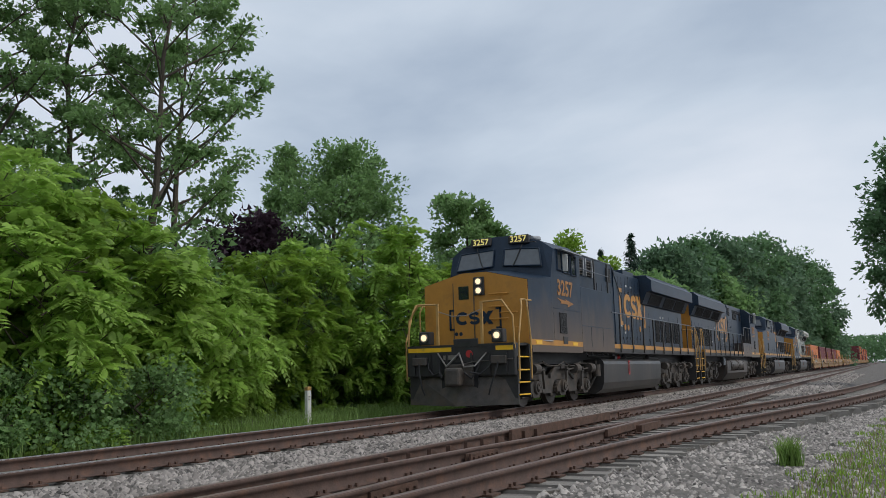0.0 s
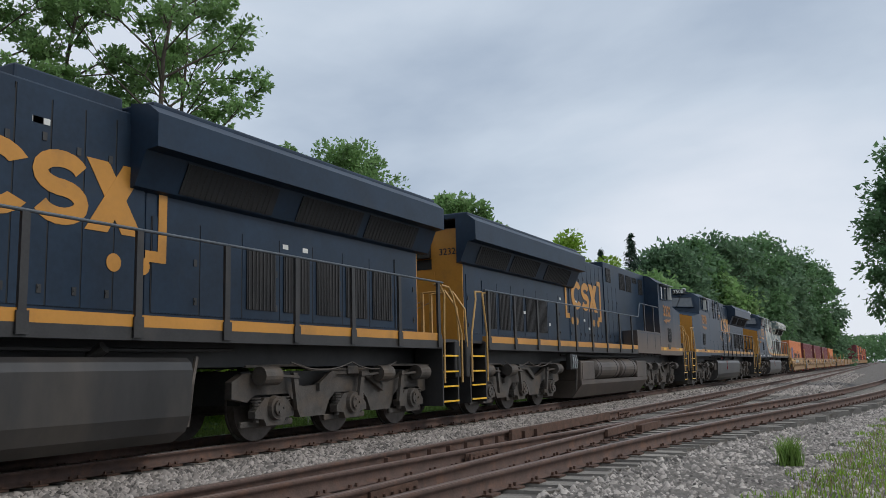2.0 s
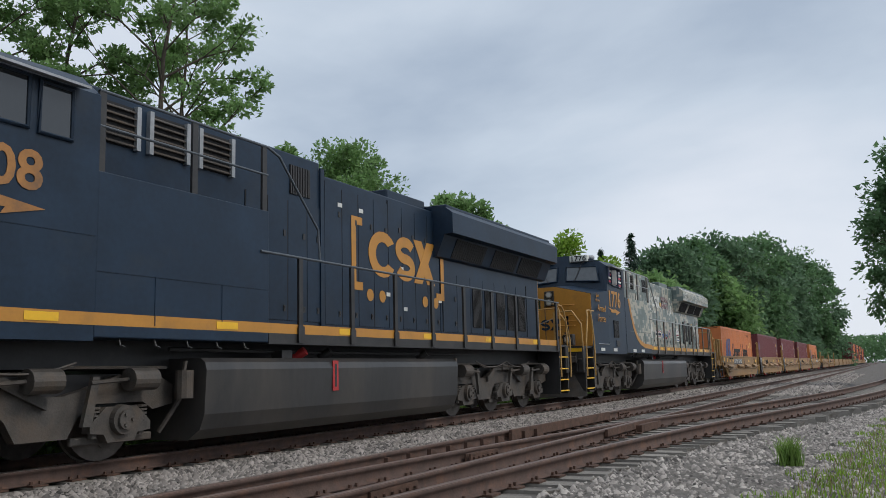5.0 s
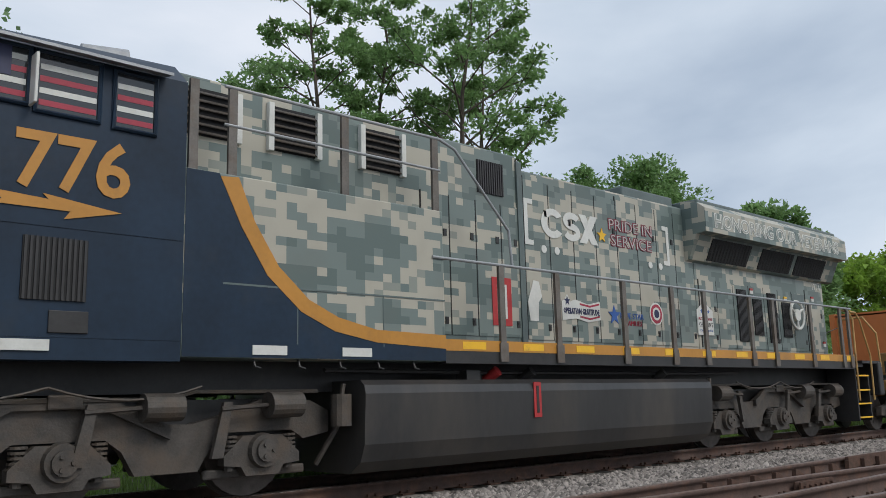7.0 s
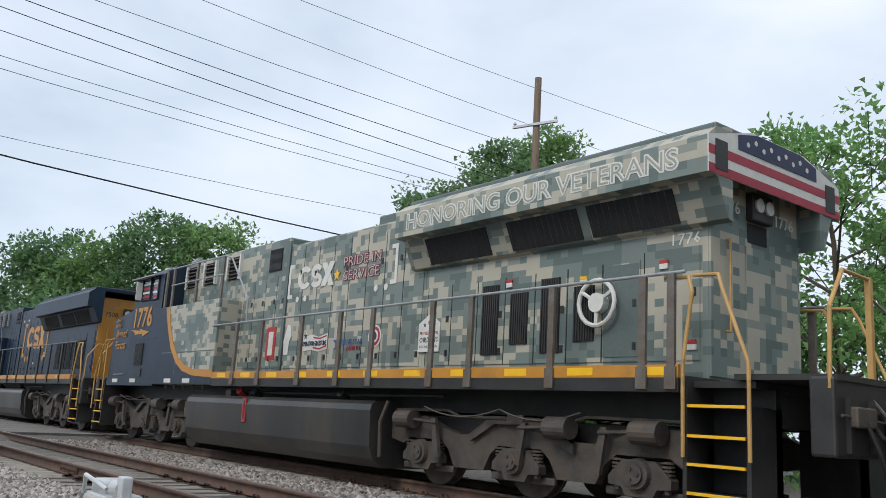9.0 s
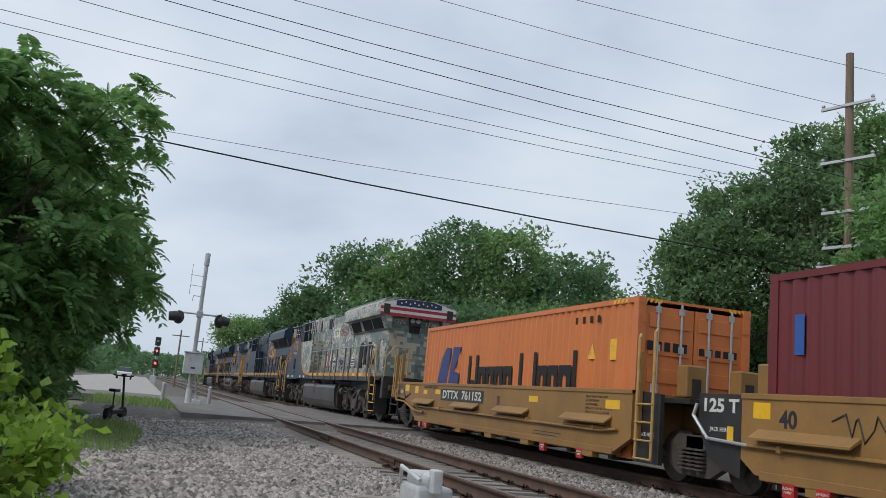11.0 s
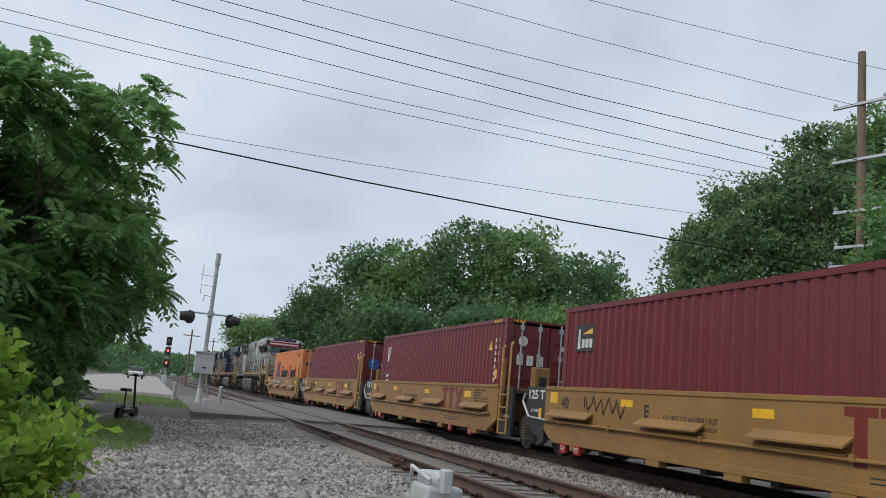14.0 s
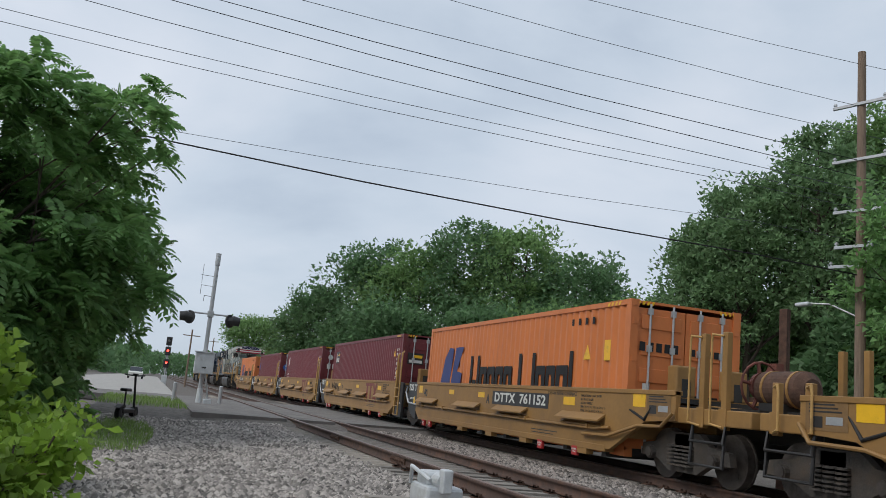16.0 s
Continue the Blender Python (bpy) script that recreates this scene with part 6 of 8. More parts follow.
            for i in range(4):
                bm.faces.new((lo[i], lo[(i + 1) % 4], hi[(i + 1) % 4], hi[i]))
            # flat near-black sheet: shade of the intake painted behind the mesh
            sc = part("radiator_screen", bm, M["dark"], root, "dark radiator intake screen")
            bm = bmesh.new()
            for j in range(int((xb - xa) / 0.11)):
                xx = xa + 0.05 + j * 0.11
                cyl(bm, (xx, s * 1.13, 3.47), (xx, s * 1.305, 3.86), 0.008, n=4)
            part("screen_mesh", bm, M["black"], sc)
    part("radiator_roof", bx(wing0 + 0.1, end + 0.33, -1.3, 1.3, 4.44, 4.58, bevel=0.03), dark, root)
    for x in np.linspace(wing0 + 0.9, end - 0.6, 3):
        part("roof_fan_grille", cyl(bmesh.new(), (x, 0, 4.56), (x, 0, 4.66), 0.75, n=24), M["black"], root)
    # rear face
    rear = part("rear_face", bx(end + 0.02, end + 0.05, -0.99, 0.99, 1.66, 4.28), skin if camo else M["yellow"], root, "" if camo else "golden yellow rear hood end")
    part("rear_door", bx(end + 0.05, end + 0.065, -0.28, 0.28, 1.75, 3.3), skin if camo else M["yellow"], rear)
    lamp = part("rear_headlight", bx(end + 0.05, end + 0.16, -0.26, 0.2, 3.62, 3.98, bevel=0.02), M["black"], rear)
    for yy in (-0.14, 0.08):
        part("lamp_lens", cyl(bmesh.new(), (end + 0.16, yy, 3.82), (end + 0.19, yy, 3.82), 0.09, n=16), M["lens"], lamp)
    part("rear_vent", bx(end + 0.05, end + 0.06, -0.22, 0.2, 3.36, 3.6), M["dark"], rear)
    part("rear_grab", tube(bmesh.new(), [(end + 0.06, -0.7, 2.2), (end + 0.12, -0.7, 2.2), (end + 0.12, -0.7, 3.3), (end + 0.06, -0.7, 3.3)], 0.014), M["handrail"], rear)
    lettering("rear_number", number, 0.22, end + 0.054, -0.62, 3.74, 1, M["white"] if camo else M["blue"], rear, rz=90, width=0.42)
    lettering("rear_number", number, 0.22, end + 0.054, 0.62, 3.74, 1, M["white"] if camo else M["blue"], rear, rz=90, width=0.42)
    # walkway handrails
    for s in (-1, 1):
        xs = [8.25, 9.42, 11.04, 12.4, 13.42, 15.04, 15.94, 17.55, 19.01, 19.41] if camo else [step + 0.75 + k * (end - step - 0.85) / 8 for k in range(9)]
        for x in xs:
            st = part("stanchion", bx(x - 0.05, x + 0.05, s * 1.53, s * 1.575, 1.5, 2.77), post, root)
            part("stanchion_foot", bx(x - 0.075, x + 0.075, s * 1.56, s * 1.585, 1.47, 1.72), post, st)
        part("handrail", tube(bmesh.new(), [(step - 0.2, s * 1.56, 2.78), (end + 0.1, s * 1.56, 2.78)], 0.021, n=8), railm, root)
        if air_tanks:
            part("upper_handrail", tube(bmesh.new(), [(step - 0.2, s * 1.56, 2.78), (step - 0.55, s * 1.55, 3.3), (4.25, s * 1.55, 3.3)], 0.02, n=8), railm, root)
            for x in (5.0, 6.4):
                part("upper_stanchion", bx(x - 0.05, x + 0.05, s * 1.5, s * 1.545, 2.3, 3.3), post, root)
        else:
            for x in ((3.75, 4.2, 5.68, 7.12) if camo else (4.15, 5.68, 7.12)):
                part("upper_stanchion", bx(x - 0.05, x + 0.05, s * 1.49, s * 1.53, 3.3, 4.38), post, root)
            part("upper_handrail", tube(bmesh.new(), [(4.1, s * 1.52, 4.38), (step, s * 1.52, 4.38), (step + 0.3, s * 1.5, 4.3), (step + 1.3, s * 1.5, 3.3), (step + 1.35, s * 1.5, 2.8)], 0.02, n=8), railm, root)
            part("upper_handrail", tube(bmesh.new(), [(4.1, s * 1.52, 3.95), (7.2, s * 1.52, 3.95)], 0.018, n=8), railm, root)
        end_steps(root, -0.15, -1, s, True)
        end_steps(root, end + 0.1, 1, s, True)
    end_gear(root, -0.05, -1, True)
    end_gear(root, end + porch, 1, False)
    part("porch_floor", bx(end, end + porch + 0.1, -1.4, 1.4, 1.5, 1.57), M["black"], root)
    # fuel tank
    t0, t1 = tank
    if not air_tanks:
        pf = [(-1.2, 0.16), (1.2, 0.16), (1.42, 0.3), (1.5, 0.5), (1.53, 1.08), (1.5, 1.18), (1.42, 1.24), (-1.42, 1.24), (-1.5, 1.18), (-1.53, 1.08), (-1.5, 0.5), (-1.42, 0.3)]
        tk = part("fuel_tank", pr(pf, t0, t1, "x"), M["tank"], root, "dark grimy fuel tank")
        for s in (-1, 1):
            part("tank_gauge", bx(t0 + 2.9, t0 + 3.05, s * 1.52, s * 1.535, 0.72, 1.2), M["red"], tk)
            part("gauge_glass", bx(t0 + 2.95, t0 + 3.0, s * 1.535, s * 1.54, 0.78, 1.15), M["black"], tk)
            for x, c in ((t0 + 2.3, "red"), (t0 + 3.0, "black"), (t0 + 6.3, "black")):
                part("filler_cap", cyl(bmesh.new(), (x, s * 1.2, 1.24), (x + 0.06, s * 1.38, 1.36), 0.075, n=12), M[c], tk)
            part("valve_box", bx(t0 + 1.75, t0 + 2.0, s * 1.2, s * 1.4, 1.24, 1.36), M["black"], tk)
    else:
        tk = part("fuel_tank", pr([(-1.5, 0.62), (-1.5, 0.5), (-1.2, 0.12), (1.2, 0.12), (1.5, 0.5), (1.5, 0.62)], t0, t1, "x"), M["tankbrown"], root, "low grimy fuel tank")
        part("tank_end", bx(t0, t0 + 1.35, -1.5, 1.5, 0.6, 1.2, bevel=0.04), M["tankbrown"], root)
        part("tank_end", bx(t1 - 1.3, t1, -1.5, 1.5, 0.6, 1.2, bevel=0.04), M["tankbrown"], root)
        for s in (-1, 1):
            for xa, xb in ((t0 + 1.55, t0 + 3.4), (t0 + 3.75, t0 + 6.1)):
                res_v = part("air_reservoir", cyl(cyl(cyl(bmesh.new(), (xa, s * 1.22, 0.95), (xb, s * 1.22, 0.95), 0.33, n=22), (xa - 0.1, s * 1.22, 0.95), (xa, s * 1.22, 0.95), 0.22, 0.33, n=22), (xb, s * 1.22, 0.95), (xb + 0.1, s * 1.22, 0.95), 0.33, 0.22, n=22), M["tankbrown"], root, "cylindrical air reservoir", smooth=False)
                for x in (xa + 0.3, xb - 0.3):
                    part("tank_strap", cyl(bmesh.new(), (x - 0.02, s * 1.22, 0.95), (x + 0.02, s * 1.22, 0.95), 0.34, n=22), M["black"], res_v)
    if air_tanks:
        for s in (-1, 1):
            part("tank_end_box", bx(t1 - 1.25, t1 - 0.1, s * 1.5, s * 1.515, 0.66, 1.14, bevel=0.004), M["tankbrown"], root)
            gauge = part("gauge_panel", bx(t1 + 0.15, t1 + 0.75, s * 1.3, s * 1.45, 0.95, 1.4, bevel=0.02), M["black"], root, "black panel of pipes and gauges")
            for k in range(3):
                part("gauge_pipe", tube(bmesh.new(), [(t1 + 0.25 + k * 0.18, s * 1.46, 0.98), (t1 + 0.25 + k * 0.18, s * 1.49, 1.15), (t1 + 0.3 + k * 0.15, s * 1.46, 1.36)], 0.02, n=7), M["galv"], gauge)
    for c in trucks:
        loco_truck(root, c)
    for s in (-1, 1):
        part("side_pipe", tube(bmesh.new(), [(5.6, s * 1.2, 1.36), (8, s * 1.25, 1.34), (13.4, s * 1.25, 1.34), (15, s * 1.2, 1.36)], 0.03, n=6), M["black"], root)
        part("sand_hopper_pipe", tube(bmesh.new(), [(t0 - 0.15, s * 1.3, 1.2), (t0 - 0.25, s * 1.3, 0.7), (t0 - 0.4, s * 1.1, 0.3)], 0.03), M["under"], root)
        part("air_filter_pot", cyl(bmesh.new(), (t0 - 0.22, s * 1.35, 0.72), (t0 - 0.22, s * 1.35, 1.08), 0.12, n=12), M["under"], root)
        part("tank_end_pipe", tube(bmesh.new(), [(t1 + 0.25, s * 1.35, 1.25), (t1 + 0.12, s * 1.4, 0.9), (t1 + 0.1, s * 1.35, 0.35)], 0.035, n=7), M["under"], root)
    return root, skin, mid, step


def blue_marks(root, wing0, mid, reverse=False):
    rnd = random.Random(int(wing0 * 10))
    for s in (-1, 1):
        for k in range(9):
            x, z = rnd.uniform(mid + 0.3, wing0 + 4.5), rnd.choice((2.2, 2.45, 3.0, 3.95))
            if z == 3.95 and x > wing0 - 0.2:
                continue
            part("notice_label", bx(x, x + 0.14, s * 1.014, s * 1.019, z, z + 0.075), M["white"], root)
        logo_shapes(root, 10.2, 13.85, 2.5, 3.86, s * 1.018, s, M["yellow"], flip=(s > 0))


def veterans_marks(root, end, wing0, mid, step):
    """Lettering and emblems of the camouflaged locomotive."""
    for s in (-1, 1):
        y = s * 1.02
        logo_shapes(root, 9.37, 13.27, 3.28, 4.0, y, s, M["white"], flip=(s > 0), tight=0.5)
        lettering("slogan", "PRIDE IN\nSERVICE", 0.27, 12.12, y, 3.7, s, M["slogan"], root, width=1.28, bold=0.012)
        lettering("slogan", "PRIDE IN\nSERVICE", 0.27, 12.12, y + s * 0.004, 3.7, s, M["greyletter"], root, width=1.24, bold=-0.004)
        lettering("hood_number", "1776", 0.2, end - 0.3, s * 1.004, 3.3, s, M["white"], root, width=0.4)
        star = [(11.28 + 0.13 * (1 if k % 2 == 0 else 0.42) * math.sin(k * math.pi / 5), 3.62 + 0.13 * (1 if k % 2 == 0 else 0.42) * math.cos(k * math.pi / 5)) for k in range(10)]
        part("star_emblem", pr(star, y, y + s * 0.012), M["reflect"], root)
        banner = part("service_banner", bx(8.62, 9.02, y, y + s * 0.006, 2.02, 2.72), M["red"], root, "red and white service banner")
        part("banner_field", bx(8.72, 8.92, y + s * 0.006, y + s * 0.01, 2.12, 2.62), M["white"], banner)
        e = part("emblem_plate", pr([(10.16, 2.16), (10.5, 2.2), (10.8, 2.15), (11.12, 2.2), (11.12, 2.5), (10.8, 2.44), (10.5, 2.5), (10.36, 2.46), (10.3, 2.58), (10.22, 2.48), (10.16, 2.46)], y, y + s * 0.006), M["white"], root, "white waving emblem plate")
        lettering("emblem_line", "OPERATION GRATITUDE", 0.13, 10.64, y + s * 0.009, 2.31, s, M["flagblue"], e, width=0.9, bold=0.004)
        for k in range(2):
            part("emblem_bar", pr([(10.6, 2.42 - k * 0.2), (10.85, 2.39 - k * 0.2), (11.1, 2.44 - k * 0.2), (11.1, 2.47 - k * 0.2), (10.85, 2.42 - k * 0.2), (10.6, 2.45 - k * 0.2)], y + s * 0.006, y + s * 0.009), M["flagred"], e)
        part("emblem_star", pr([(10.29 + (p - 11.28) * 0.6, 2.47 + (q - 3.62) * 0.6) for p, q in star], y + s * 0.006, y + s * 0.01), M["flagblue"], e)
        part("star_emblem", pr([(11.5 + (a - 11.28) * 1.3, 2.3 + (b - 3.62) * 1.3) for a, b in star], y, y + s * 0.007), M["decalblue"], root)
        lettering("emblem_line", "BLUE STAR", 0.14, 12.0, y, 2.3, s, M["decalblue"], root)
        lettering("emblem_line", "FAMILIES", 0.12, 12.05, y, 2.18, s, M["flagred"], root)
        ring = part("round_emblem", cyl(bmesh.new(), (12.72, y, 2.38), (12.72, y + s * 0.006, 2.38), 0.2, n=26), M["white"], root)
        for rad, out, c in ((0.17, 0.009, "flagred"), (0.115, 0.012, "white"), (0.075, 0.015, "flagblue")):
            part("emblem_disc", cyl(bmesh.new(), (12.72, y, 2.38), (12.72, y + s * out, 2.38), rad, n=22), M[c], ring)
        fig = part("figure_emblem", pr([(9.42, 2.12), (9.6, 2.12), (9.62, 2.4), (9.7, 2.5), (9.64, 2.72), (9.52, 2.74), (9.44, 2.55), (9.38, 2.4)], y, y + s * 0.006), M["white"], root)
        house = part("house_emblem", pr([(14.03, 2.06), (14.58, 2.06), (14.58, 2.52), (14.31, 2.68), (14.03, 2.52)], y, y + s * 0.02), M["white"], root)
        lettering("emblem_line", "FIRST RESPONDERS", 0.075, 14.305, y + s * 0.02, 2.36, s, M["flagred"], house, width=0.48)
        lettering("emblem_line", "CHILDREN'S", 0.12, 14.305, y + s * 0.02, 2.25, s, M["black"], house, width=0.48)
        lettering("emblem_line", "FOUNDATION", 0.06, 14.305, y + s * 0.02, 2.14, s, M["decalblue"], house, width=0.46)
        for k, c in ((-1, "decalblue"), (0, "flagred"), (1, "decalblue")):
            part("roof_star", pr([(14.305 + k * 0.12 + 0.045 * math.sin(q * 0.628) * (1 if q % 2 == 0 else 0.45), 2.5 + 0.04 * (k == 0) + 0.045 * math.cos(q * 0.628) * (1 if q % 2 == 0 else 0.45)) for q in range(10)], y + s * 0.02, y + s * 0.024), M[c], house)
        lettering("wing_slogan", "HONORING OUR VETERANS", 0.36, (wing0 + end) / 2 + 0.13, s * 1.502, 4.14, s, M["white"], root, width=end - wing0 - 0.35, bold=0.016)
        lettering("wing_slogan", "HONORING OUR VETERANS", 0.36, (wing0 + end) / 2 + 0.13, s * 1.506, 4.14, s, M["letterfill"], root, width=end - wing0 - 0.4, bold=-0.004)
        lettering("cab_script", "Spirit\nOf Our", 0.15, 0.5, s * 1.552, 3.16, s, M["yellow"], root, shear=0.3)
        lettering("cab_script", "Armed\nForces", 0.32, 0.85, s * 1.562, 2.68, s, M["yellow"], root, shear=0.3, width=0.9)
        # blue flank and yellow sweep below the camouflage
        sweep = [(4.05, 3.36), (4.3, 2.85), (4.62, 2.35), (5.05, 1.98), (5.5, 1.78), (6.1, 1.67)]
        part("blue_flank", pr([(3.67, 1.47), (3.67, 3.39), (4.04, 3.39)] + sweep + [(step, 1.62), (step, 1.47)], s * 1.55, s * 1.556), M["blue"], root, "dark blue flank panel")
        part("yellow_sweep", pr(sweep + [(step, 1.62)] + [(step, 1.79), (6.1, 1.82), (5.55, 1.94), (5.15, 2.12), (4.76, 2.46), (4.46, 2.92), (4.26, 3.38)], s * 1.554, s * 1.562), M["yellow"], root, "golden yellow sweep")
        for x in (0.6, 2.0, 4.45, 5.6):
            part("star_plate", bx(x, x + 0.42, s * 1.552, s * 1.566, 1.5, 1.6), M["white"], root)
        wheel = part("brake_wheel", tube(bmesh.new(), [(17.92 + 0.3 * math.cos(a), s * 1.12, 2.6 + 0.3 * math.sin(a)) for a in np.linspace(0, 6.283, 19)], 0.03, n=7), M["white"], root, "white spoked hand brake wheel")
        for a in (0.5, 2.6, 4.7):
            part("spoke", tube(bmesh.new(), [(17.92, s * 1.1, 2.6), (17.92 + 0.29 * math.cos(a), s * 1.12, 2.6 + 0.29 * math.sin(a))], 0.028), M["white"], wheel)
        part("wheel_hub", cyl(bmesh.new(), (17.92, s * 1.0, 2.6), (17.92, s * 1.14, 2.6), 0.13, n=14), M["white"], wheel)
        for x, z, c in ((18.85, 2.98, "red"), (16.1, 2.98, "red"), (17.55, 2.9, "reflect"), (19.25, 1.98, "red")):
            part("warning_label", bx(x, x + 0.12, y, y + s * 0.02, z + 0.05, z + 0.09), M[c], root)
            part("warning_label", bx(x, x + 0.12, y, y + s * 0.02, z - 0.02, z + 0.046), M["white"], root)
    flag = part("flag_panel", pr([(-1.5, 3.92), (-1.5, 4.36), (-0.6, 4.6), (0.6, 4.6), (1.5, 4.36), (1.5, 3.92)], end + 0.35, end + 0.362, "x"), M["white"], root, "flag painted across the rear overhang")
    for z in (3.92, 4.14):
        part("flag_stripe", bx(end + 0.362, end + 0.366, -1.5, 1.5, z, z + 0.11), M["flagred"], flag)
    part("flag_field", pr([(-0.9, 4.32), (-0.9, 4.5), (-0.5, 4.59), (0.5, 4.59), (0.9, 4.5), (0.9, 4.32)], end + 0.362, end + 0.37, "x"), M["flagblue"], flag)
    for k in range(9):
        part("flag_star", cyl(bmesh.new(), (end + 0.37, -0.7 + k * 0.17, 4.42 + 0.06 * (k % 2)), (end + 0.375, -0.7 + k * 0.17, 4.42 + 0.06 * (k % 2)), 0.035, n=6), M["white"], flag)
    for yy in (-1.25, 1.25):
        part("plain_mark", bx(end + 0.366, end + 0.372, yy - 0.12, yy + 0.12, 3.98, 4.34), M["black"], flag)


TRAIN = []


def consist():
    """All vehicles with the place of each along the train."""
    root, skin, mid, step = locomotive("leading locomotive, dark blue with yellow nose, grimy lower sides, lamps lit", "3257", 20.8, 13.2, tank=(6.2, 13.85), trucks=(3.16, 18.05), lit=True, boards=("black", "lampboard"))
    blue_marks(root, 13.2, mid)
    TRAIN.append((root, 20.3, 0))
    root, skin, mid, step = locomotive("dark blue locomotive running backwards, yellow rear end, air reservoirs", "3232", 20.8, 13.2, tank=(6.4, 14.1), trucks=(3.16, 18.05), air_tanks=True)
    blue_marks(root, 13.2, mid)
    TRAIN.append((root, 64.15, 180))
    root, skin, mid, step = locomotive("dark blue locomotive with golden yellow nose and sill stripe", "7508", 19.6, 13.4, tank=(5.95, 13.4), trucks=(2.75, 16.6), boards=("black", "white"), clean=True)
    blue_marks(root, 13.4, mid)
    TRAIN.append((root, 66.9, 0))
    root, skin, mid, step = locomotive("locomotive in grey-green pixel camouflage with dark blue cab and yellow nose", "1776", 19.5, 13.8, tank=(5.95, 13.5), trucks=(2.7, 16.6), paint="camo", boards=("white", "black"), porch=0.75)
    veterans_marks(root, 19.5, 13.8, mid, step)
    TRAIN.append((root, 89.8, 0))


def container(label, paint, marks):
    """A forty-foot high-cube box: corrugated sides, corner posts, rails and doors with lock rods."""
    root = tagged(new("shipping_container"), label, "shipping container", group="containers on the train")
    mat = M[paint]
    L, hw, H0 = 12.19, 1.22, 2.9
    for s in (-1, 1):
        n = 43
        prof = []
        for k in range(n):
            x = 0.18 + k * (L - 0.36) / n
            p = (L - 0.36) / n
            prof += [(x, 0.0), (x + p * 0.3, 0.0), (x + p * 0.5, 0.036), (x + p * 0.8, 0.036)]
        prof.append((L - 0.18, 0.0))
        v, f = [], []
        for x, d in prof:
            v += [(x, s * (hw - 0.012 - d), 0.16), (x, s * (hw - 0.012 - d), H0 - 0.1)]
        for k in range(len(prof) - 1):
            f.append((2 * k, 2 * k + 2, 2 * k + 3, 2 * k + 1))
        mesh_from("corrugated_side", np.array(v), np.array(f), mat, root)
        part("top_rail", bx(0.0, L, s * (hw - 0.06), s * hw, H0 - 0.1, H0), mat, root)
        part("bottom_rail", bx(0.0, L, s * (hw - 0.06), s * hw, 0.0, 0.16), mat, root)
        for x in (0, L - 0.17):
            part("corner_post", bx(x, x + 0.17, s * (hw - 0.16), s * (hw + 0.001), 0.1, H0 - 0.1), mat, root)
            for z in (0, H0 - 0.118):
                part("corner_casting", bx(x - 0.003, x + 0.175, s * (hw - 0.165), s * (hw + 0.004), z, z + 0.12), mat, root)
        for k in range(4):
            part("hazard_stripe", pr([(L - 0.9 + k * 0.14, H0 - 0.09), (L - 0.83 + k * 0.14, H0 - 0.09), (L - 0.79 + k * 0.14, H0 - 0.02), (L - 0.86 + k * 0.14, H0 - 0.02)], s * hw, s * (hw + 0.004)), M["reflect"], root)
    part("roof", bx(0.02, L - 0.02, -hw + 0.02, hw - 0.02, H0 - 0.06, H0 - 0.01), mat, root)
    part("floor", bx(0.02, L - 0.02, -hw + 0.02, hw - 0.02, 0.02, 0.15), M["black"], root)
    part("front_wall", bx(0.03, 0.07, -hw + 0.1, hw - 0.1, 0.1, H0 - 0.1), mat, root)
    for s in (-1, 1):
        door = part("cargo_door", bx(L - 0.1, L - 0.04, s * 0.012, s * (hw - 0.15), 0.14, H0 - 0.14, bevel=0.008), mat, root)
        for z in (0.5, 1.0, 1.5, 2.0, 2.5):
            part("door_rib", bx(L - 0.04, L - 0.02, s * 0.1, s * (hw - 0.25), z - 0.13, z + 0.13, bevel=0.008), mat, door)
        for y in (0.3, 0.8):
            rod = part("lock_rod", cyl(bmesh.new(), (L + 0.0, s * y, 0.08), (L + 0.0, s * y, H0 - 0.06), 0.022, n=8), M["galv"], door, "galvanised lock rod")
            for z in (0.15, 1.0, 2.0, 2.7):
                part("rod_bracket", bx(L - 0.03, L + 0.02, s * y - 0.05, s * y + 0.05, z - 0.06, z + 0.06), M["galv"], rod)
        for z in (0.4, 1.1, 1.8, 2.5):
            part("hinge", bx(L - 0.03, L + 0.012, s * (hw - 0.17), s * (hw - 0.05), z - 0.06, z + 0.06), mat, door)
    for s in (-1, 1):
        for k in range(4):
            part("hazard_stripe", pr([(s * (hw - 0.12 - k * 0.1), H0 - 0.09), (s * (hw - 0.17 - k * 0.1), H0 - 0.09), (s * (hw - 0.2 - k * 0.1), H0 - 0.02), (s * (hw - 0.15 - k * 0.1), H0 - 0.02)], L, L + 0.004, "x"), M["reflect"], root)
    marks(root, L, hw)
    return root


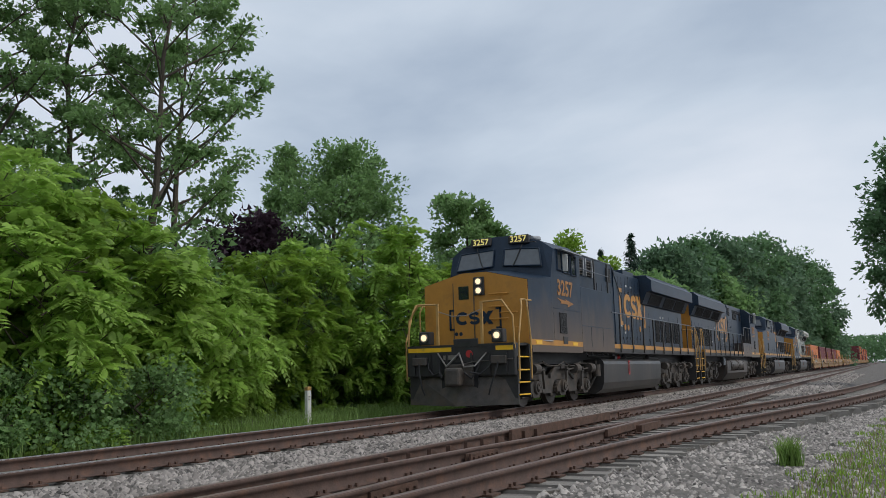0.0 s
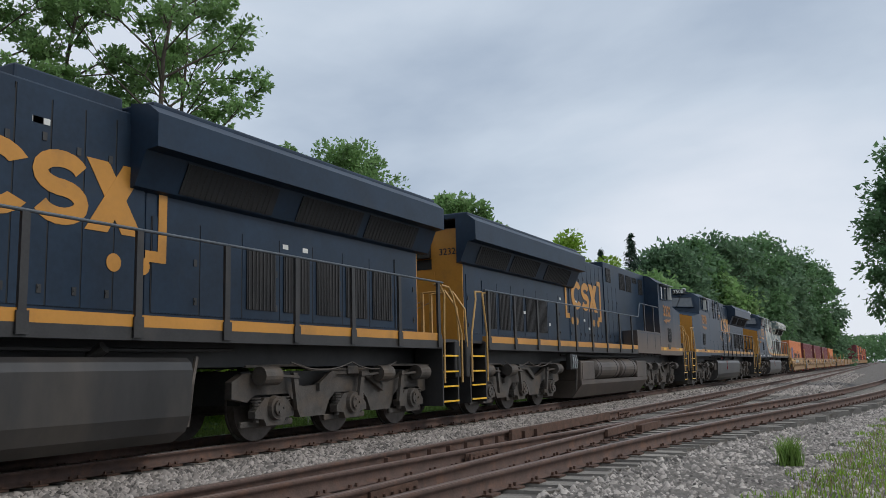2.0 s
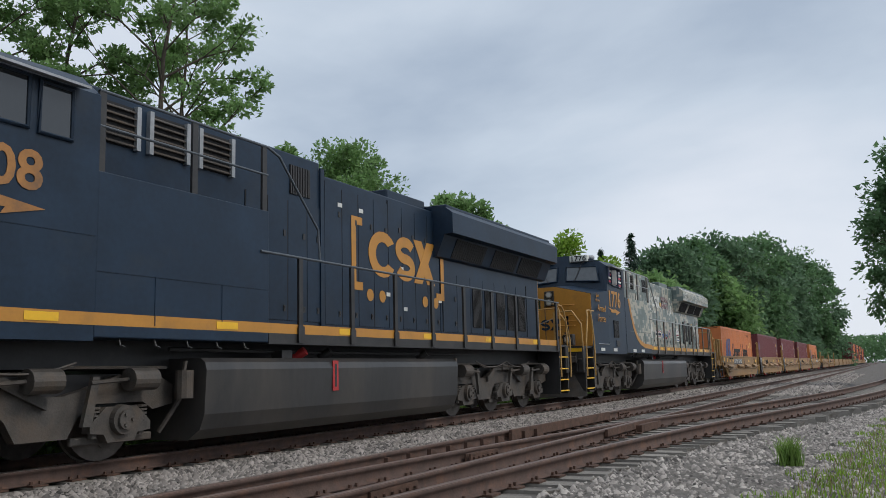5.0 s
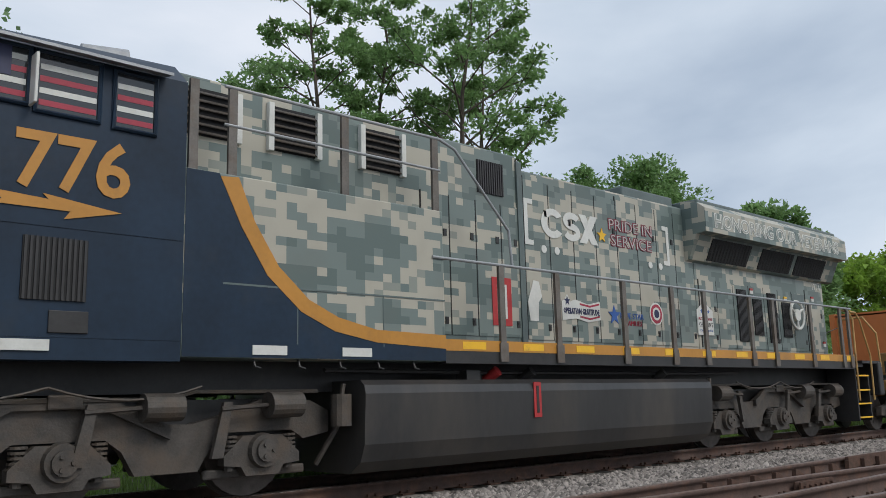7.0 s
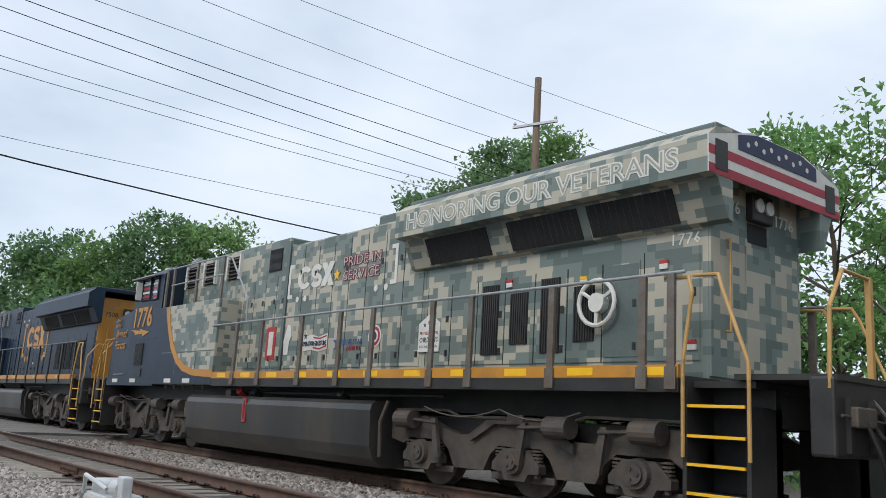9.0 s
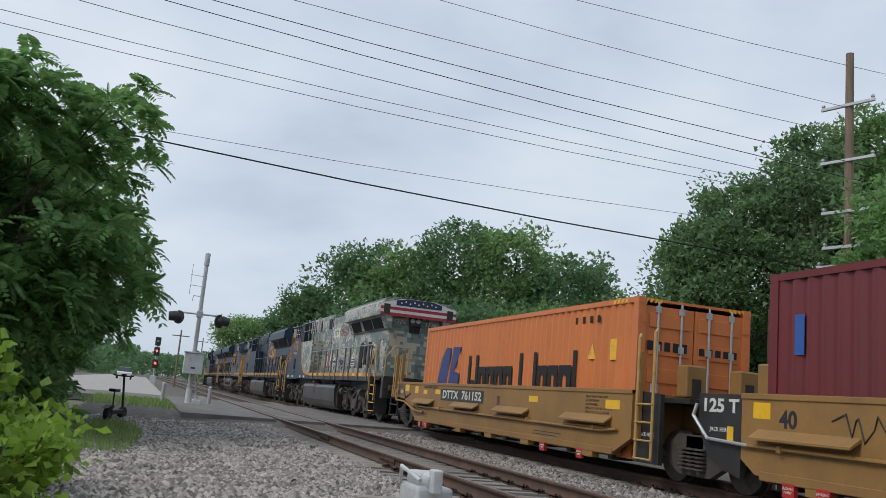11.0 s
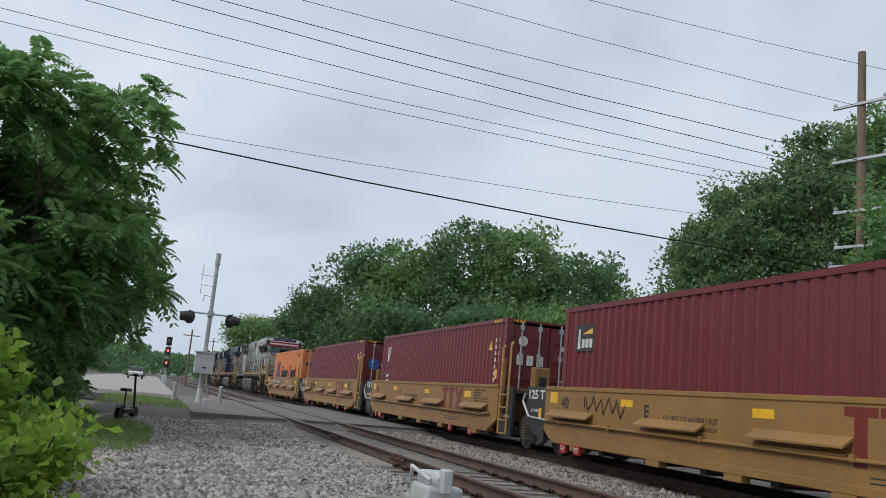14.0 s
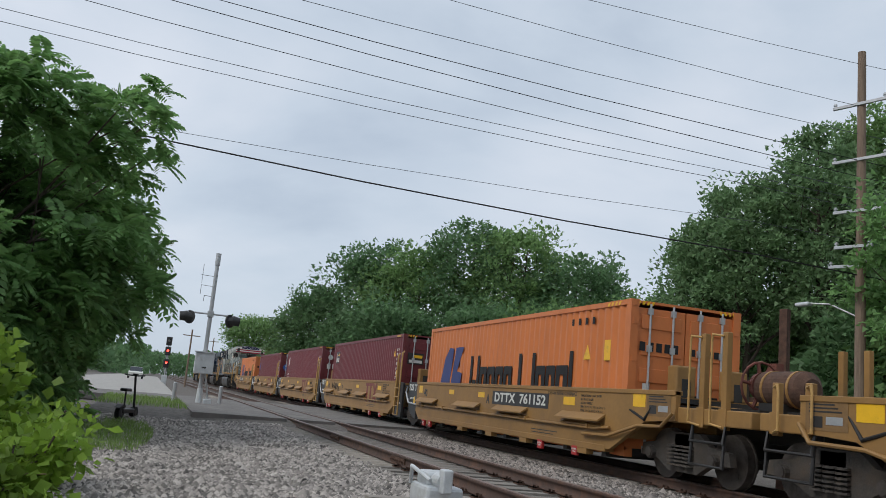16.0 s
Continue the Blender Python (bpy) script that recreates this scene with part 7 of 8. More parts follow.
def red_marks(kind):
    def put(root, L, hw):
        for s in (-1, 1):
            y = s * (hw - 0.012)
            xe = L - 0.85
            digits = {"sky": "45G1", "ues": "45G1", "beacon": "45G1"}[kind]
            for k, ch in enumerate(digits):
                lettering("type_code", ch, 0.15, xe + 0.38, y, 2.35 - k * 0.17, s, M["white"], root)
            for k in range(11):
                part("code_bar", bx(xe + 0.12, xe + 0.21, y, y + s * 0.005, 2.3 - k * 0.17, 2.4 - k * 0.17), M["white"], root)
            part("caution_label", pr([(xe - 0.32, 2.1), (xe - 0.06, 2.1), (xe - 0.19, 2.35)], y, y + s * 0.005), M["reflect"], root)
            part("size_label", bx(xe + 0.22, xe + 0.36, y, y + s * 0.005, 1.35, 1.6), M["reflect"], root)
            if kind == "beacon":
                b = part("logo_panel", bx(0.55, 1.3, y, y + s * 0.005, 1.95, 2.5), M["black"], root, "dark logo panel with a white figure")
                part("logo_beam", pr([(0.8, 2.3), (1.24, 2.42), (1.24, 2.3)], y + s * 0.005, y + s * 0.008), M["reflect"], b)
                part("logo_tower", pr([(0.62, 2.0), (0.74, 2.0), (0.71, 2.42), (0.65, 2.42)], y + s * 0.005, y + s * 0.008), M["white"], b)
                for k in range(3):
                    part("logo_bar", bx(0.8 + k * 0.16, 0.92 + k * 0.16, y + s * 0.005, y + s * 0.008, 2.02, 2.2), M["white"], b)
            elif kind == "ues":
                part("logo_mark", pr([(0.75, 1.95), (0.95, 1.9), (1.12, 2.45), (1.0, 2.48), (0.9, 2.1), (0.84, 2.46), (0.72, 2.44)], y, y + s * 0.005), M["white"], root)
                for z in (0.95, 1.15, 1.35):
                    part("logo_mark", pr([(0.72, z), (1.05, z + 0.02), (1.08, z + 0.12), (0.76, z + 0.1)], y, y + s * 0.005), M["white"], root)
            else:
                part("logo_mark", bx(0.5, 0.68, y, y + s * 0.005, 1.75, 2.3), M["decalblue"], root)
        e = L - 0.018
        lettering("type_code", "45G1", 0.16, e, 0.62, 2.02, 1, M["white"], root, rz=90)
        for k in range(4):
            part("code_bar", bx(e, e + 0.005, 0.3 + k * 0.16, 0.42 + k * 0.16, 2.2, 2.32), M["white"], root)
        for k in range(3):
            part("weight_line", bx(e, e + 0.004, 0.3, 0.85 - 0.1 * (k % 2), 1.2 + k * 0.1, 1.24 + k * 0.1), M["white"], root)
        if kind == "sky":
            part("round_logo", cyl(bmesh.new(), (e, -0.75, 1.9), (e + 0.006, -0.75, 1.9), 0.24, n=24), M["decalblue"], root)
            part("round_logo", cyl(bmesh.new(), (e, -0.3, 1.9), (e + 0.006, -0.3, 1.9), 0.12, n=20), M["white"], root)
        elif kind == "ues":
            for k in range(3):
                part("logo_mark", bx(e, e + 0.005, -0.9 + k * 0.28, -0.72 + k * 0.28, 1.75, 2.0), M["white"], root)
            part("round_logo", cyl(bmesh.new(), (e, -0.75, 2.35), (e + 0.006, -0.75, 2.35), 0.13, n=20), M["white"], root)
        else:
            b = part("logo_panel", bx(e, e + 0.005, -1.0, -0.42, 1.85, 2.25), M["black"], root)
            part("logo_bar", bx(e + 0.005, e + 0.008, -0.95, -0.46, 1.9, 2.0), M["white"], b)
            part("logo_beam", bx(e + 0.005, e + 0.008, -0.8, -0.46, 2.08, 2.18), M["reflect"], b)
    return put


def orange_marks(root, L, hw):
    """A blue folded-sheet mark and heavy dark bars where the owner's name runs."""
    for s in (-1, 1):
        y = s * (hw - 0.012)
        part("logo_mark", pr([(1.25, 0.6), (2.05, 0.6), (2.3, 2.22), (1.95, 2.24), (1.6, 1.95), (1.3, 1.2)], y, y + s * 0.006), M["boxblue"], root)
        part("logo_mark", pr([(2.12, 0.6), (2.95, 0.6), (3.12, 1.5), (2.7, 1.55), (3.15, 2.24), (2.5, 2.24)], y, y + s * 0.006), M["boxblue"], root)
        x = 3.8
        for w, hh, drop in ((0.16, 1.35, 0), (0.26, 0.2, -0.5), (0.16, 1.35, 0), (0.5, 1.05, 0), (0.5, 1.05, 0.0), (0.5, 1.05, 0), (0.5, 1.05, 0.0), (0.3, 0.2, -0.35), (0.16, 1.35, 0), (0.5, 0.2, 0), (0.16, 1.35, 0), (0.5, 1.05, 0), (0.45, 1.05, 0.0), (0.55, 1.05, 0), (0.16, 1.35, 0)):
            z0 = 0.62 - drop
            if hh == 1.05:
                part("name_block", bx(x, x + w * 0.34, y, y + s * 0.006, z0, z0 + hh), M["cable"], root)
                part("name_block", bx(x + w * 0.64, x + w, y, y + s * 0.006, z0, z0 + hh), M["cable"], root)
                part("name_block", bx(x + w * 0.34, x + w * 0.64, y, y + s * 0.006, z0 + hh - 0.2, z0 + hh), M["cable"], root)
            else:
                part("name_block", bx(x, x + w, y, y + s * 0.006, z0, z0 + hh), M["cable"], root)
            x += w + 0.055
        part("caution_label", pr([(L - 1.8, 1.78), (L - 1.5, 1.78), (L - 1.65, 2.08)], y, y + s * 0.005), M["reflect"], root)
        part("size_label", bx(L - 0.95, L - 0.72, y, y + s * 0.005, 1.75, 2.15), M["reflect"], root)
        for k in range(4):
            part("code_bar", bx(L - 2.4 + k * 0.3, L - 2.3 + k * 0.3, y, y + s * 0.005, 2.5, 2.64), M["cable"], root)
    e = L - 0.018
    for k in range(5):
        part("name_block", bx(e, e + 0.005, -1.0 + k * 0.18, -0.88 + k * 0.18, 1.95, 2.12), M["cable"], root)
    for k in range(5):
        part("code_bar", bx(e, e + 0.005, 0.1 + k * 0.18, 0.22 + k * 0.18, 1.95, 2.08), M["cable"], root)
    part("caution_label", pr([(-0.6, 0.85), (-0.2, 0.85), (-0.4, 1.2)], e, e + 0.005, "x"), M["reflect"], root)
    part("notice_plate", bx(e, e + 0.005, -0.9, -0.75, 1.1, 1.35), M["white"], root)
    for k in range(4):
        part("weight_line", bx(e, e + 0.004, 0.2, 0.75, 0.8 + k * 0.12, 0.85 + k * 0.12), M["cable"], root)


def freight_truck(root, c):
    for k in (-0.88, 0.88):
        wheelset(root, c + k, 0.42)
    for s in (-1, 1):
        out = [(c - 1.25, 0.36), (c - 1.2, 0.56), (c - 0.7, 0.62), (c - 0.45, 0.8), (c + 0.45, 0.8), (c + 0.7, 0.62), (c + 1.2, 0.56), (c + 1.25, 0.36), (c + 0.75, 0.34), (c + 0.4, 0.16), (c - 0.4, 0.16), (c - 0.75, 0.34)]
        sf = part("side_frame", pr(out, s * 0.98, s * 1.1), M["under"], root)
        for x in (-0.22, 0, 0.22):
            bm = bmesh.new()
            for j in range(6):
                cyl(bm, (c + x, s * 1.14, 0.26 + j * 0.06), (c + x, s * 1.14, 0.29 + j * 0.06), 0.1, n=10)
            part("bolster_spring", bm, M["under"], sf)
        for k in (-0.88, 0.88):
            part("bearing_cap", cyl(bmesh.new(), (c + k, s * 1.05, 0.42), (c + k, s * 1.18, 0.42), 0.11, n=12), M["under"], sf)
    part("truck_bolster", bx(c - 0.25, c + 0.25, -1.1, 1.1, 0.42, 0.8, bevel=0.03), M["black"], root)


def well_unit(letter, first, last, reporting, tan=True):
    """One unit of an articulated well car; its container starts at x = 0."""
    root = tagged(new("well_car"), "ochre yellow container well car unit with lettering and graffiti" if tan else "empty ochre container well car unit", "rail car", group="well cars of the train")
    a, b = -0.25, 12.5
    mat = M["welltan"]
    for s in (-1, 1):
        y = s * 1.45
        front_end = [(a - 1.75, 1.45), (a - 1.75, 0.98), (a - 0.8, 0.92), (a + 0.45, 0.36)] if first else [(a, 1.45), (a, 0.55), (a + 0.3, 0.36)]
        rear_end = [(b - 0.45, 0.36), (b + 0.7, 0.92), (b + 1.6, 0.98), (b + 1.6, 1.45)] if last else [(b - 0.55, 0.36), (b, 0.62), (b, 1.45)]
        part("side_wall", pr(front_end + rear_end, s * 1.36, y), mat, root)
        part("top_chord", bx(front_end[0][0], rear_end[-1][0], s * 1.32, s * 1.47, 1.38, 1.46, bevel=0.01), mat, root)
        if first or last:
            e0 = a - 1.65 if first else b + 0.75
            plate = part("notice_panel", bx(e0, e0 + 0.72, y, y + s * 0.005, 1.02, 1.4), M["wellbrown"], root, "brown panel with small print")
            for k in range(3):
                part("print_bar", bx(e0 + 0.06, e0 + 0.5 + 0.06 * k, y + s * 0.005, y + s * 0.008, 1.34 - k * 0.045, 1.36 - k * 0.045), M["black"], plate)
            part("notice_plate", bx(e0 + 0.08, e0 + 0.3, y + s * 0.005, y + s * 0.009, 1.06, 1.2), M["black"], plate)
            part("notice_plate", bx(e0 + 0.36, e0 + 0.64, y + s * 0.005, y + s * 0.009, 1.1, 1.2), M["galv"], plate)
            part("reflector", bx(e0 + (0.85 if first else -0.45), e0 + (1.27 if first else -0.05), y, y + s * 0.005, 1.16, 1.4), M["reflect"], root)
            q = [(a - 1.72, s * 1.5, 1.1), (a - 1.5, s * 1.52, 0.86), (a - 0.6, s * 1.52, 0.84), (a + 0.5, s * 1.52, 0.6), (a + 1.4, s * 1.52, 0.58)] if first else [(b - 1.4, s * 1.52, 0.58), (b - 0.4, s * 1.52, 0.6), (b + 0.6, s * 1.52, 0.84), (b + 1.3, s * 1.52, 0.86), (b + 1.6, s * 1.5, 1.1)]
            part("brake_pipe", tube(bmesh.new(), q, 0.03, n=7), mat, root)
        part("bottom_chord", bx(a + 0.4, b - 0.6, s * 1.25, s * 1.46, 0.3, 0.42, bevel=0.01), mat, root)
        for x in (1.2, 4.0, 6.1, 8.2, 11.0):
            part("outrigger", bx(x - 0.2, x + 0.2, s * 1.3, s * 1.452, 0.2, 0.34), mat, root)
        for x in (1.0, 4.5, 7.45, 10.95):
            sh = part("guide_shelf", pr([(s * 1.45, 0.98), (s * 1.62, 0.86), (s * 1.62, 0.83), (s * 1.45, 0.93)], x - 0.9, x + 0.9, "x"), mat, root)
            part("shelf_lip", pr([(s * 1.45, 0.8), (s * 1.52, 0.76), (s * 1.52, 0.74), (s * 1.45, 0.76)], x - 0.85, x + 0.85, "x"), mat, sh)
        part("side_pipe", tube(bmesh.new(), [(a + 0.2, s * 1.5, 0.74), (3, s * 1.5, 0.73), (b - 1.0, s * 1.5, 0.7), (b - 0.4, s * 1.5, 0.75)], 0.028, n=7), mat, root)
        for x in (0.6, 2.6, 5.4, 8.4, 11.3):
            part("pipe_clip", bx(x - 0.04, x + 0.04, s * 1.45, s * 1.54, 0.69, 0.78), mat, root)
        yy = y
        lead = letter == "B"
        px = 4.05 if lead else 7.8
        for x, z, w, hh in ((0.0, 1.12, 0.34, 0.22), (1.95 if lead else 2.9, 1.14, 0.4, 0.13), (8.3 if lead else 5.2 if letter == "A" else 6.5, 1.12, 0.45, 0.13), (11.6 if lead else 10.1, 1.1, 0.5, 0.16)):
            part("reflector", bx(x, x + w, yy, yy + s * 0.005, z, z + hh), M["reflect"], root)
        if lead:
            part("reflector", bx(0.85, 1.2, yy, yy + s * 0.005, 1.12, 1.24), M["reflect"], root)
        else:
            lettering("length_mark", "40", 0.32, 0.68, yy, 1.12, s, M["black"], root, bold=0.01)
        lettering("unit_letter", letter, 0.3, {"B": 6.6, "A": 5.9}.get(letter, 3.75), yy, 1.08, s, M["black"], root, bold=0.01)
        if reporting:
            pl = part("number_panel", bx(px - 1.6, px + 1.6, yy, yy + s * 0.005, 0.98, 1.3), M["black"], root, "black panel with white reporting marks")
            lettering("car_number", "DTTX  761152", 0.3, px, yy + s * 0.005, 1.14, s, M["white"], pl, width=2.9, bold=0.008)
            lettering("clearance_note", "S-2054-16 REEFER CLEARANCE", 0.1, 1.5 if lead else 10.0, yy, 1.32, s, M["black"], root)
        else:
            for xa, xb in ((8.2, 8.72), (8.76, 9.28)):
                part("owner_mark", bx(xa, xb, yy, yy + s * 0.004, 1.22, 1.34), M["logomaroon"], root)
                part("owner_mark", bx((xa + xb) / 2 - 0.1, (xa + xb) / 2 + 0.1, yy, yy + s * 0.004, 0.62, 1.22), M["logomaroon"], root)
            for k in (-1, 1):
                part("owner_mark", pr([(9.66 - k * 0.34, 0.62), (9.66 - k * 0.34 + k * 0.2, 0.62), (9.66 + k * 0.34, 1.34), (9.66 + k * 0.34 - k * 0.2, 1.34)], yy, yy + s * (0.004 + 0.001 * k)), M["logomaroon"], root)
            lettering("load_limit", "LD LMT 122,600 PER UNIT", 0.15, 5.0, yy, 1.0, s, M["black"], root, width=1.45)
            lettering("load_limit", "20 FT CONTAINER LIMIT 61,500 EACH", 0.1, 5.0, yy, 0.88, s, M["black"], root, width=1.4)
            if letter != "D":
                graf = random.Random(ord(letter))
                pts = [(1.5 + k * 0.1 + graf.uniform(-0.07, 0.07), yy + s * 0.004, 1.12 + 0.16 * math.sin(k * 2.1) + graf.uniform(-0.06, 0.06)) for k in range(16)]
                part("graffiti_scrawl", tube(bmesh.new(), pts, 0.011, n=4), M["black"], root, "black spray-paint scrawl")
        for k, words in enumerate(() if s > 0 else ("2 INCH TREAD COND. SHOES", "#24 BRAKE BEAMS", "36 INCH WHEELS", "SPRG 7 OC D-5 7 IC D-6 S IC D", "SPRG 2 OC B-353 2 IC B-354")):
            wide = len(words) * 0.034
            lettering("print_line", words, 0.062, 10.85 + wide / 2, yy, 1.3 - k * 0.072, s, M["black"], root, width=wide)
        for k in range(2):
            part("print_line", bx(8.6, 9.9 - 0.2 * k, yy, yy + s * 0.003, 0.52 - k * 0.06, 0.538 - k * 0.06), M["black"], root)
        for x in (9.0, 10.6, 0.6, 1.2):
            jp = part("jacking_plate", bx(x, x + 0.22, s * 1.4, s * 1.462, 0.14, 0.32), M["red"], root, "small red jacking point plate")
            if s < 0:
                lettering("jack_words", "JACKING\nPOINT", 0.05, x + 0.11, s * 1.462, 0.23, s, M["white"], jp)
    for x in np.arange(0.4, 12.2, 1.6):
        part("floor_crossbeam", bx(x - 0.08, x + 0.08, -1.3, 1.3, 0.2, 0.3), M["black"], root)
    for x, d in ((a, -1), (b, 1)):
        part("end_bulkhead", bx(x - 0.04, x + 0.04, -1.4, 1.4, 0.6, 1.42), mat, root)
        for s in (-1, 1):
            gd = part("container_guide", bx(x + d * 0.25, x + d * 0.55, s * 0.55 - 0.2, s * 0.55 + 0.2, 1.4, 1.95, bevel=0.03), mat, root)
            part("guide_notch", bx(x + d * 0.24, x + d * 0.56, s * 0.55 - 0.09, s * 0.55 + 0.09, 1.4, 1.72), M["black"], gd)
        part("end_platform", bx(x, x + d * 1.15, -1.1, 1.1, 1.28, 1.36), M["black"], root)
        part("end_sill", bx(x, x + d * 1.3, -0.45, 0.45, 0.8, 1.28, bevel=0.03), mat, root)
    # ladder and stencilled panel beside the articulation
    for s in (-1, 1):
        if not last:
            panel = part("ladder_panel", pr([(b, 0.25), (b + 0.75, 0.25), (b + 0.75, 1.4), (b, 1.45)], s * 1.3, s * 1.38), M["black"], root)
            lettering("jack_words", "JACK HERE", 0.09, b + 0.38, s * 1.382, 0.72, s, M["white"], panel)
            ladder = part("ladder", tube(tube(bmesh.new(), [(b + 0.2, s * 1.48, 0.3), (b + 0.2, s * 1.48, 2.35), (b + 0.1, s * 1.4, 2.42)], 0.025, n=8), [(b + 0.68, s * 1.48, 0.3), (b + 0.68, s * 1.48, 2.42), (b + 0.6, s * 1.4, 2.48)], 0.025, n=8), M["handrail"], root, "ochre grab-iron ladder")
            for z in (0.32, 0.62, 0.92, 1.22):
                part("rung", tube(bmesh.new(), [(b + 0.18, s * 1.5, z), (b + 0.7, s * 1.5, z)], 0.016), M["handrail"], ladder)
            part("ladder_post", bx(b + 0.16, b + 0.24, s * 1.4, s * 1.46, 0.6, 2.1), mat, ladder)
        if not first:
            pn = part("stencil_panel", pr([(a - 1.0, 0.95), (a - 0.75, 0.5), (a - 0.1, 0.28), (a - 0.02, 0.28), (a - 0.02, 1.44), (a - 1.0, 1.44)], s * 1.36, s * 1.44), M["black"], root, "black end panel with white stencil")
            lettering("capacity_mark", "125 T", 0.27, a - 0.5, s * 1.442, 1.26, s, M["white"], pn, width=0.8, bold=0.008)
            lettering("jack_words", "JACK HERE", 0.09, a - 0.5, s * 1.442, 0.92, s, M["white"], pn)
            part("notice_label", bx(a - 0.32, a - 0.18, s * 1.44, s * 1.445, 0.76, 0.98), M["reflect"], pn)
            part("panel_pipe", tube(bmesh.new(), [(a - 1.0, s * 1.48, 1.28), (a - 1.05, s * 1.5, 1.1), (a - 0.7, s * 1.5, 0.78), (a + 0.2, s * 1.5, 0.74)], 0.026, n=7), M["galv"], pn)
    if first:
        freight_truck(root, a - 1.55)
    freight_truck(root, b + 1.33)
    ends = ([(a, -1)] if first else []) + ([(b, 1)] if last else [])
    for x, d in ends:
        far = 3.4 if d > 0 else 2.6
        posts = (2.2, 2.75) if d > 0 else (1.67, 2.3)
        top = 2.37 if d > 0 or letter == "B" else 1.62
        part("center_sill", bx(x + d * 1.2, x + d * far, -0.3, 0.3, 0.75, 1.15, bevel=0.03), M["black"], root)
        part("cross_sill", bx(x + d * (far - 0.25), x + d * far, -1.4, 1.4, 0.95, 1.2, bevel=0.02), mat, root)
        part("end_deck", bx(x + d * 1.15, x + d * (far - 0.2), -1.1, 1.1, 1.2, 1.24), M["black"], root)
        part("reservoir_pipe", tube(bmesh.new(), [(x + d * 0.2, -1.44, 1.1), (x + d * 0.7, -1.46, 0.95), (x + d * 1.0, -1.42, 1.3), (x + d * 1.5, -1.3, 1.42)], 0.024, n=7), M["cable"], root)
        for s in (-1, 1):
            part("side_sill", bx(x + d * 0.9, x + d * (far - 0.2), s * 1.3, s * 1.4, 0.95, 1.2, bevel=0.02), mat, root)
            for f in posts:
                stake = part("end_stake", bx(x + d * f - 0.06, x + d * f + 0.06, s * 1.3, s * 1.4, 0.9, top, bevel=0.012), mat, root)
                part("stake_plate", bx(x + d * f - 0.09, x + d * f + 0.09, s * 1.4, s * 1.415, 0.92, 1.22, bevel=0.005), mat, stake)
                g = f - 0.16
                part("grab_iron", tube(bmesh.new(), [(x + d * f, s * 1.42, top - 0.06), (x + d * g, s * 1.5, top - 0.04), (x + d * (g - 0.02), s * 1.5, top - 0.14), (x + d * (g - 0.02), s * 1.5, 0.98), (x + d * f, s * 1.42, 0.94)], 0.018, n=7), M["handrail"], stake, "ochre grab iron")
            a0, a1 = posts[0] - 0.15, posts[1] + 0.1
            for z in (0.35, 0.7):
                part("stirrup_step", tube(bmesh.new(), [(x + d * a0, s * 1.42, 0.95), (x + d * a0, s * 1.46, z), (x + d * a1, s * 1.46, z), (x + d * a1, s * 1.42, 0.95)], 0.022), M["black"], root)
        tip = far + (0.3 if d > 0 else 0.55)
        part("coupler", box(bx(x + d * far, x + d * (tip - 0.1), -0.12, 0.12, 0.7, 0.95, bevel=0.03), x + d * (tip - 0.25), x + d * tip, -0.2, 0.2, 0.62, 1.02, bevel=0.05), M["under"], root)
    if last:
        wx = b + 2.6
        wheel = part("brake_wheel", tube(bmesh.new(), [(wx, -0.6 + 0.37 * math.cos(q), 1.62 + 0.37 * math.sin(q)) for q in np.linspace(0, 6.283, 17)], 0.022, n=6), M["redrust"], root, "faded red hand brake wheel")
        for q in (0.5, 1.76, 3.0, 4.3, 5.5):
            part("spoke", tube(bmesh.new(), [(wx, -0.6, 1.62), (wx, -0.6 + 0.36 * math.cos(q), 1.62 + 0.36 * math.sin(q))], 0.03), M["redrust"], wheel)
        part("wheel_hub", cyl(bmesh.new(), (wx - 0.05, -0.6, 1.62), (wx + 0.06, -0.6, 1.62), 0.2, 0.22, n=20), M["redrust"], wheel)
        part("brake_housing", pr([(wx - 0.32, 1.24), (wx + 0.02, 1.24), (wx + 0.02, 2.0), (wx - 0.14, 2.0), (wx - 0.32, 1.75)], -0.34, -0.2), M["redrust"], root, "faded red brake housing plate")
        drum = part("air_reservoir", cyl(cyl(bmesh.new(), (wx + 0.16, -0.6, 1.58), (wx + 1.0, -0.6, 1.58), 0.27, n=24), (wx + 1.0, -0.6, 1.58), (wx + 1.1, -0.6, 1.58), 0.27, 0.16, n=24), M["rust"], root, "rusty cylindrical air reservoir")
        for f in (0.3, 0.85):
            part("tank_strap", cyl(bmesh.new(), (wx + f, -0.6, 1.58), (wx + f + 0.05, -0.6, 1.58), 0.28, n=24), M["welltan"], drum)
        part("drum_saddle", bx(wx + 0.2, wx + 0.75, -0.8, -0.4, 1.1, 1.36), M["black"], root)
    return root


PITCH, FIRST_BOX = 15.43, 114.95


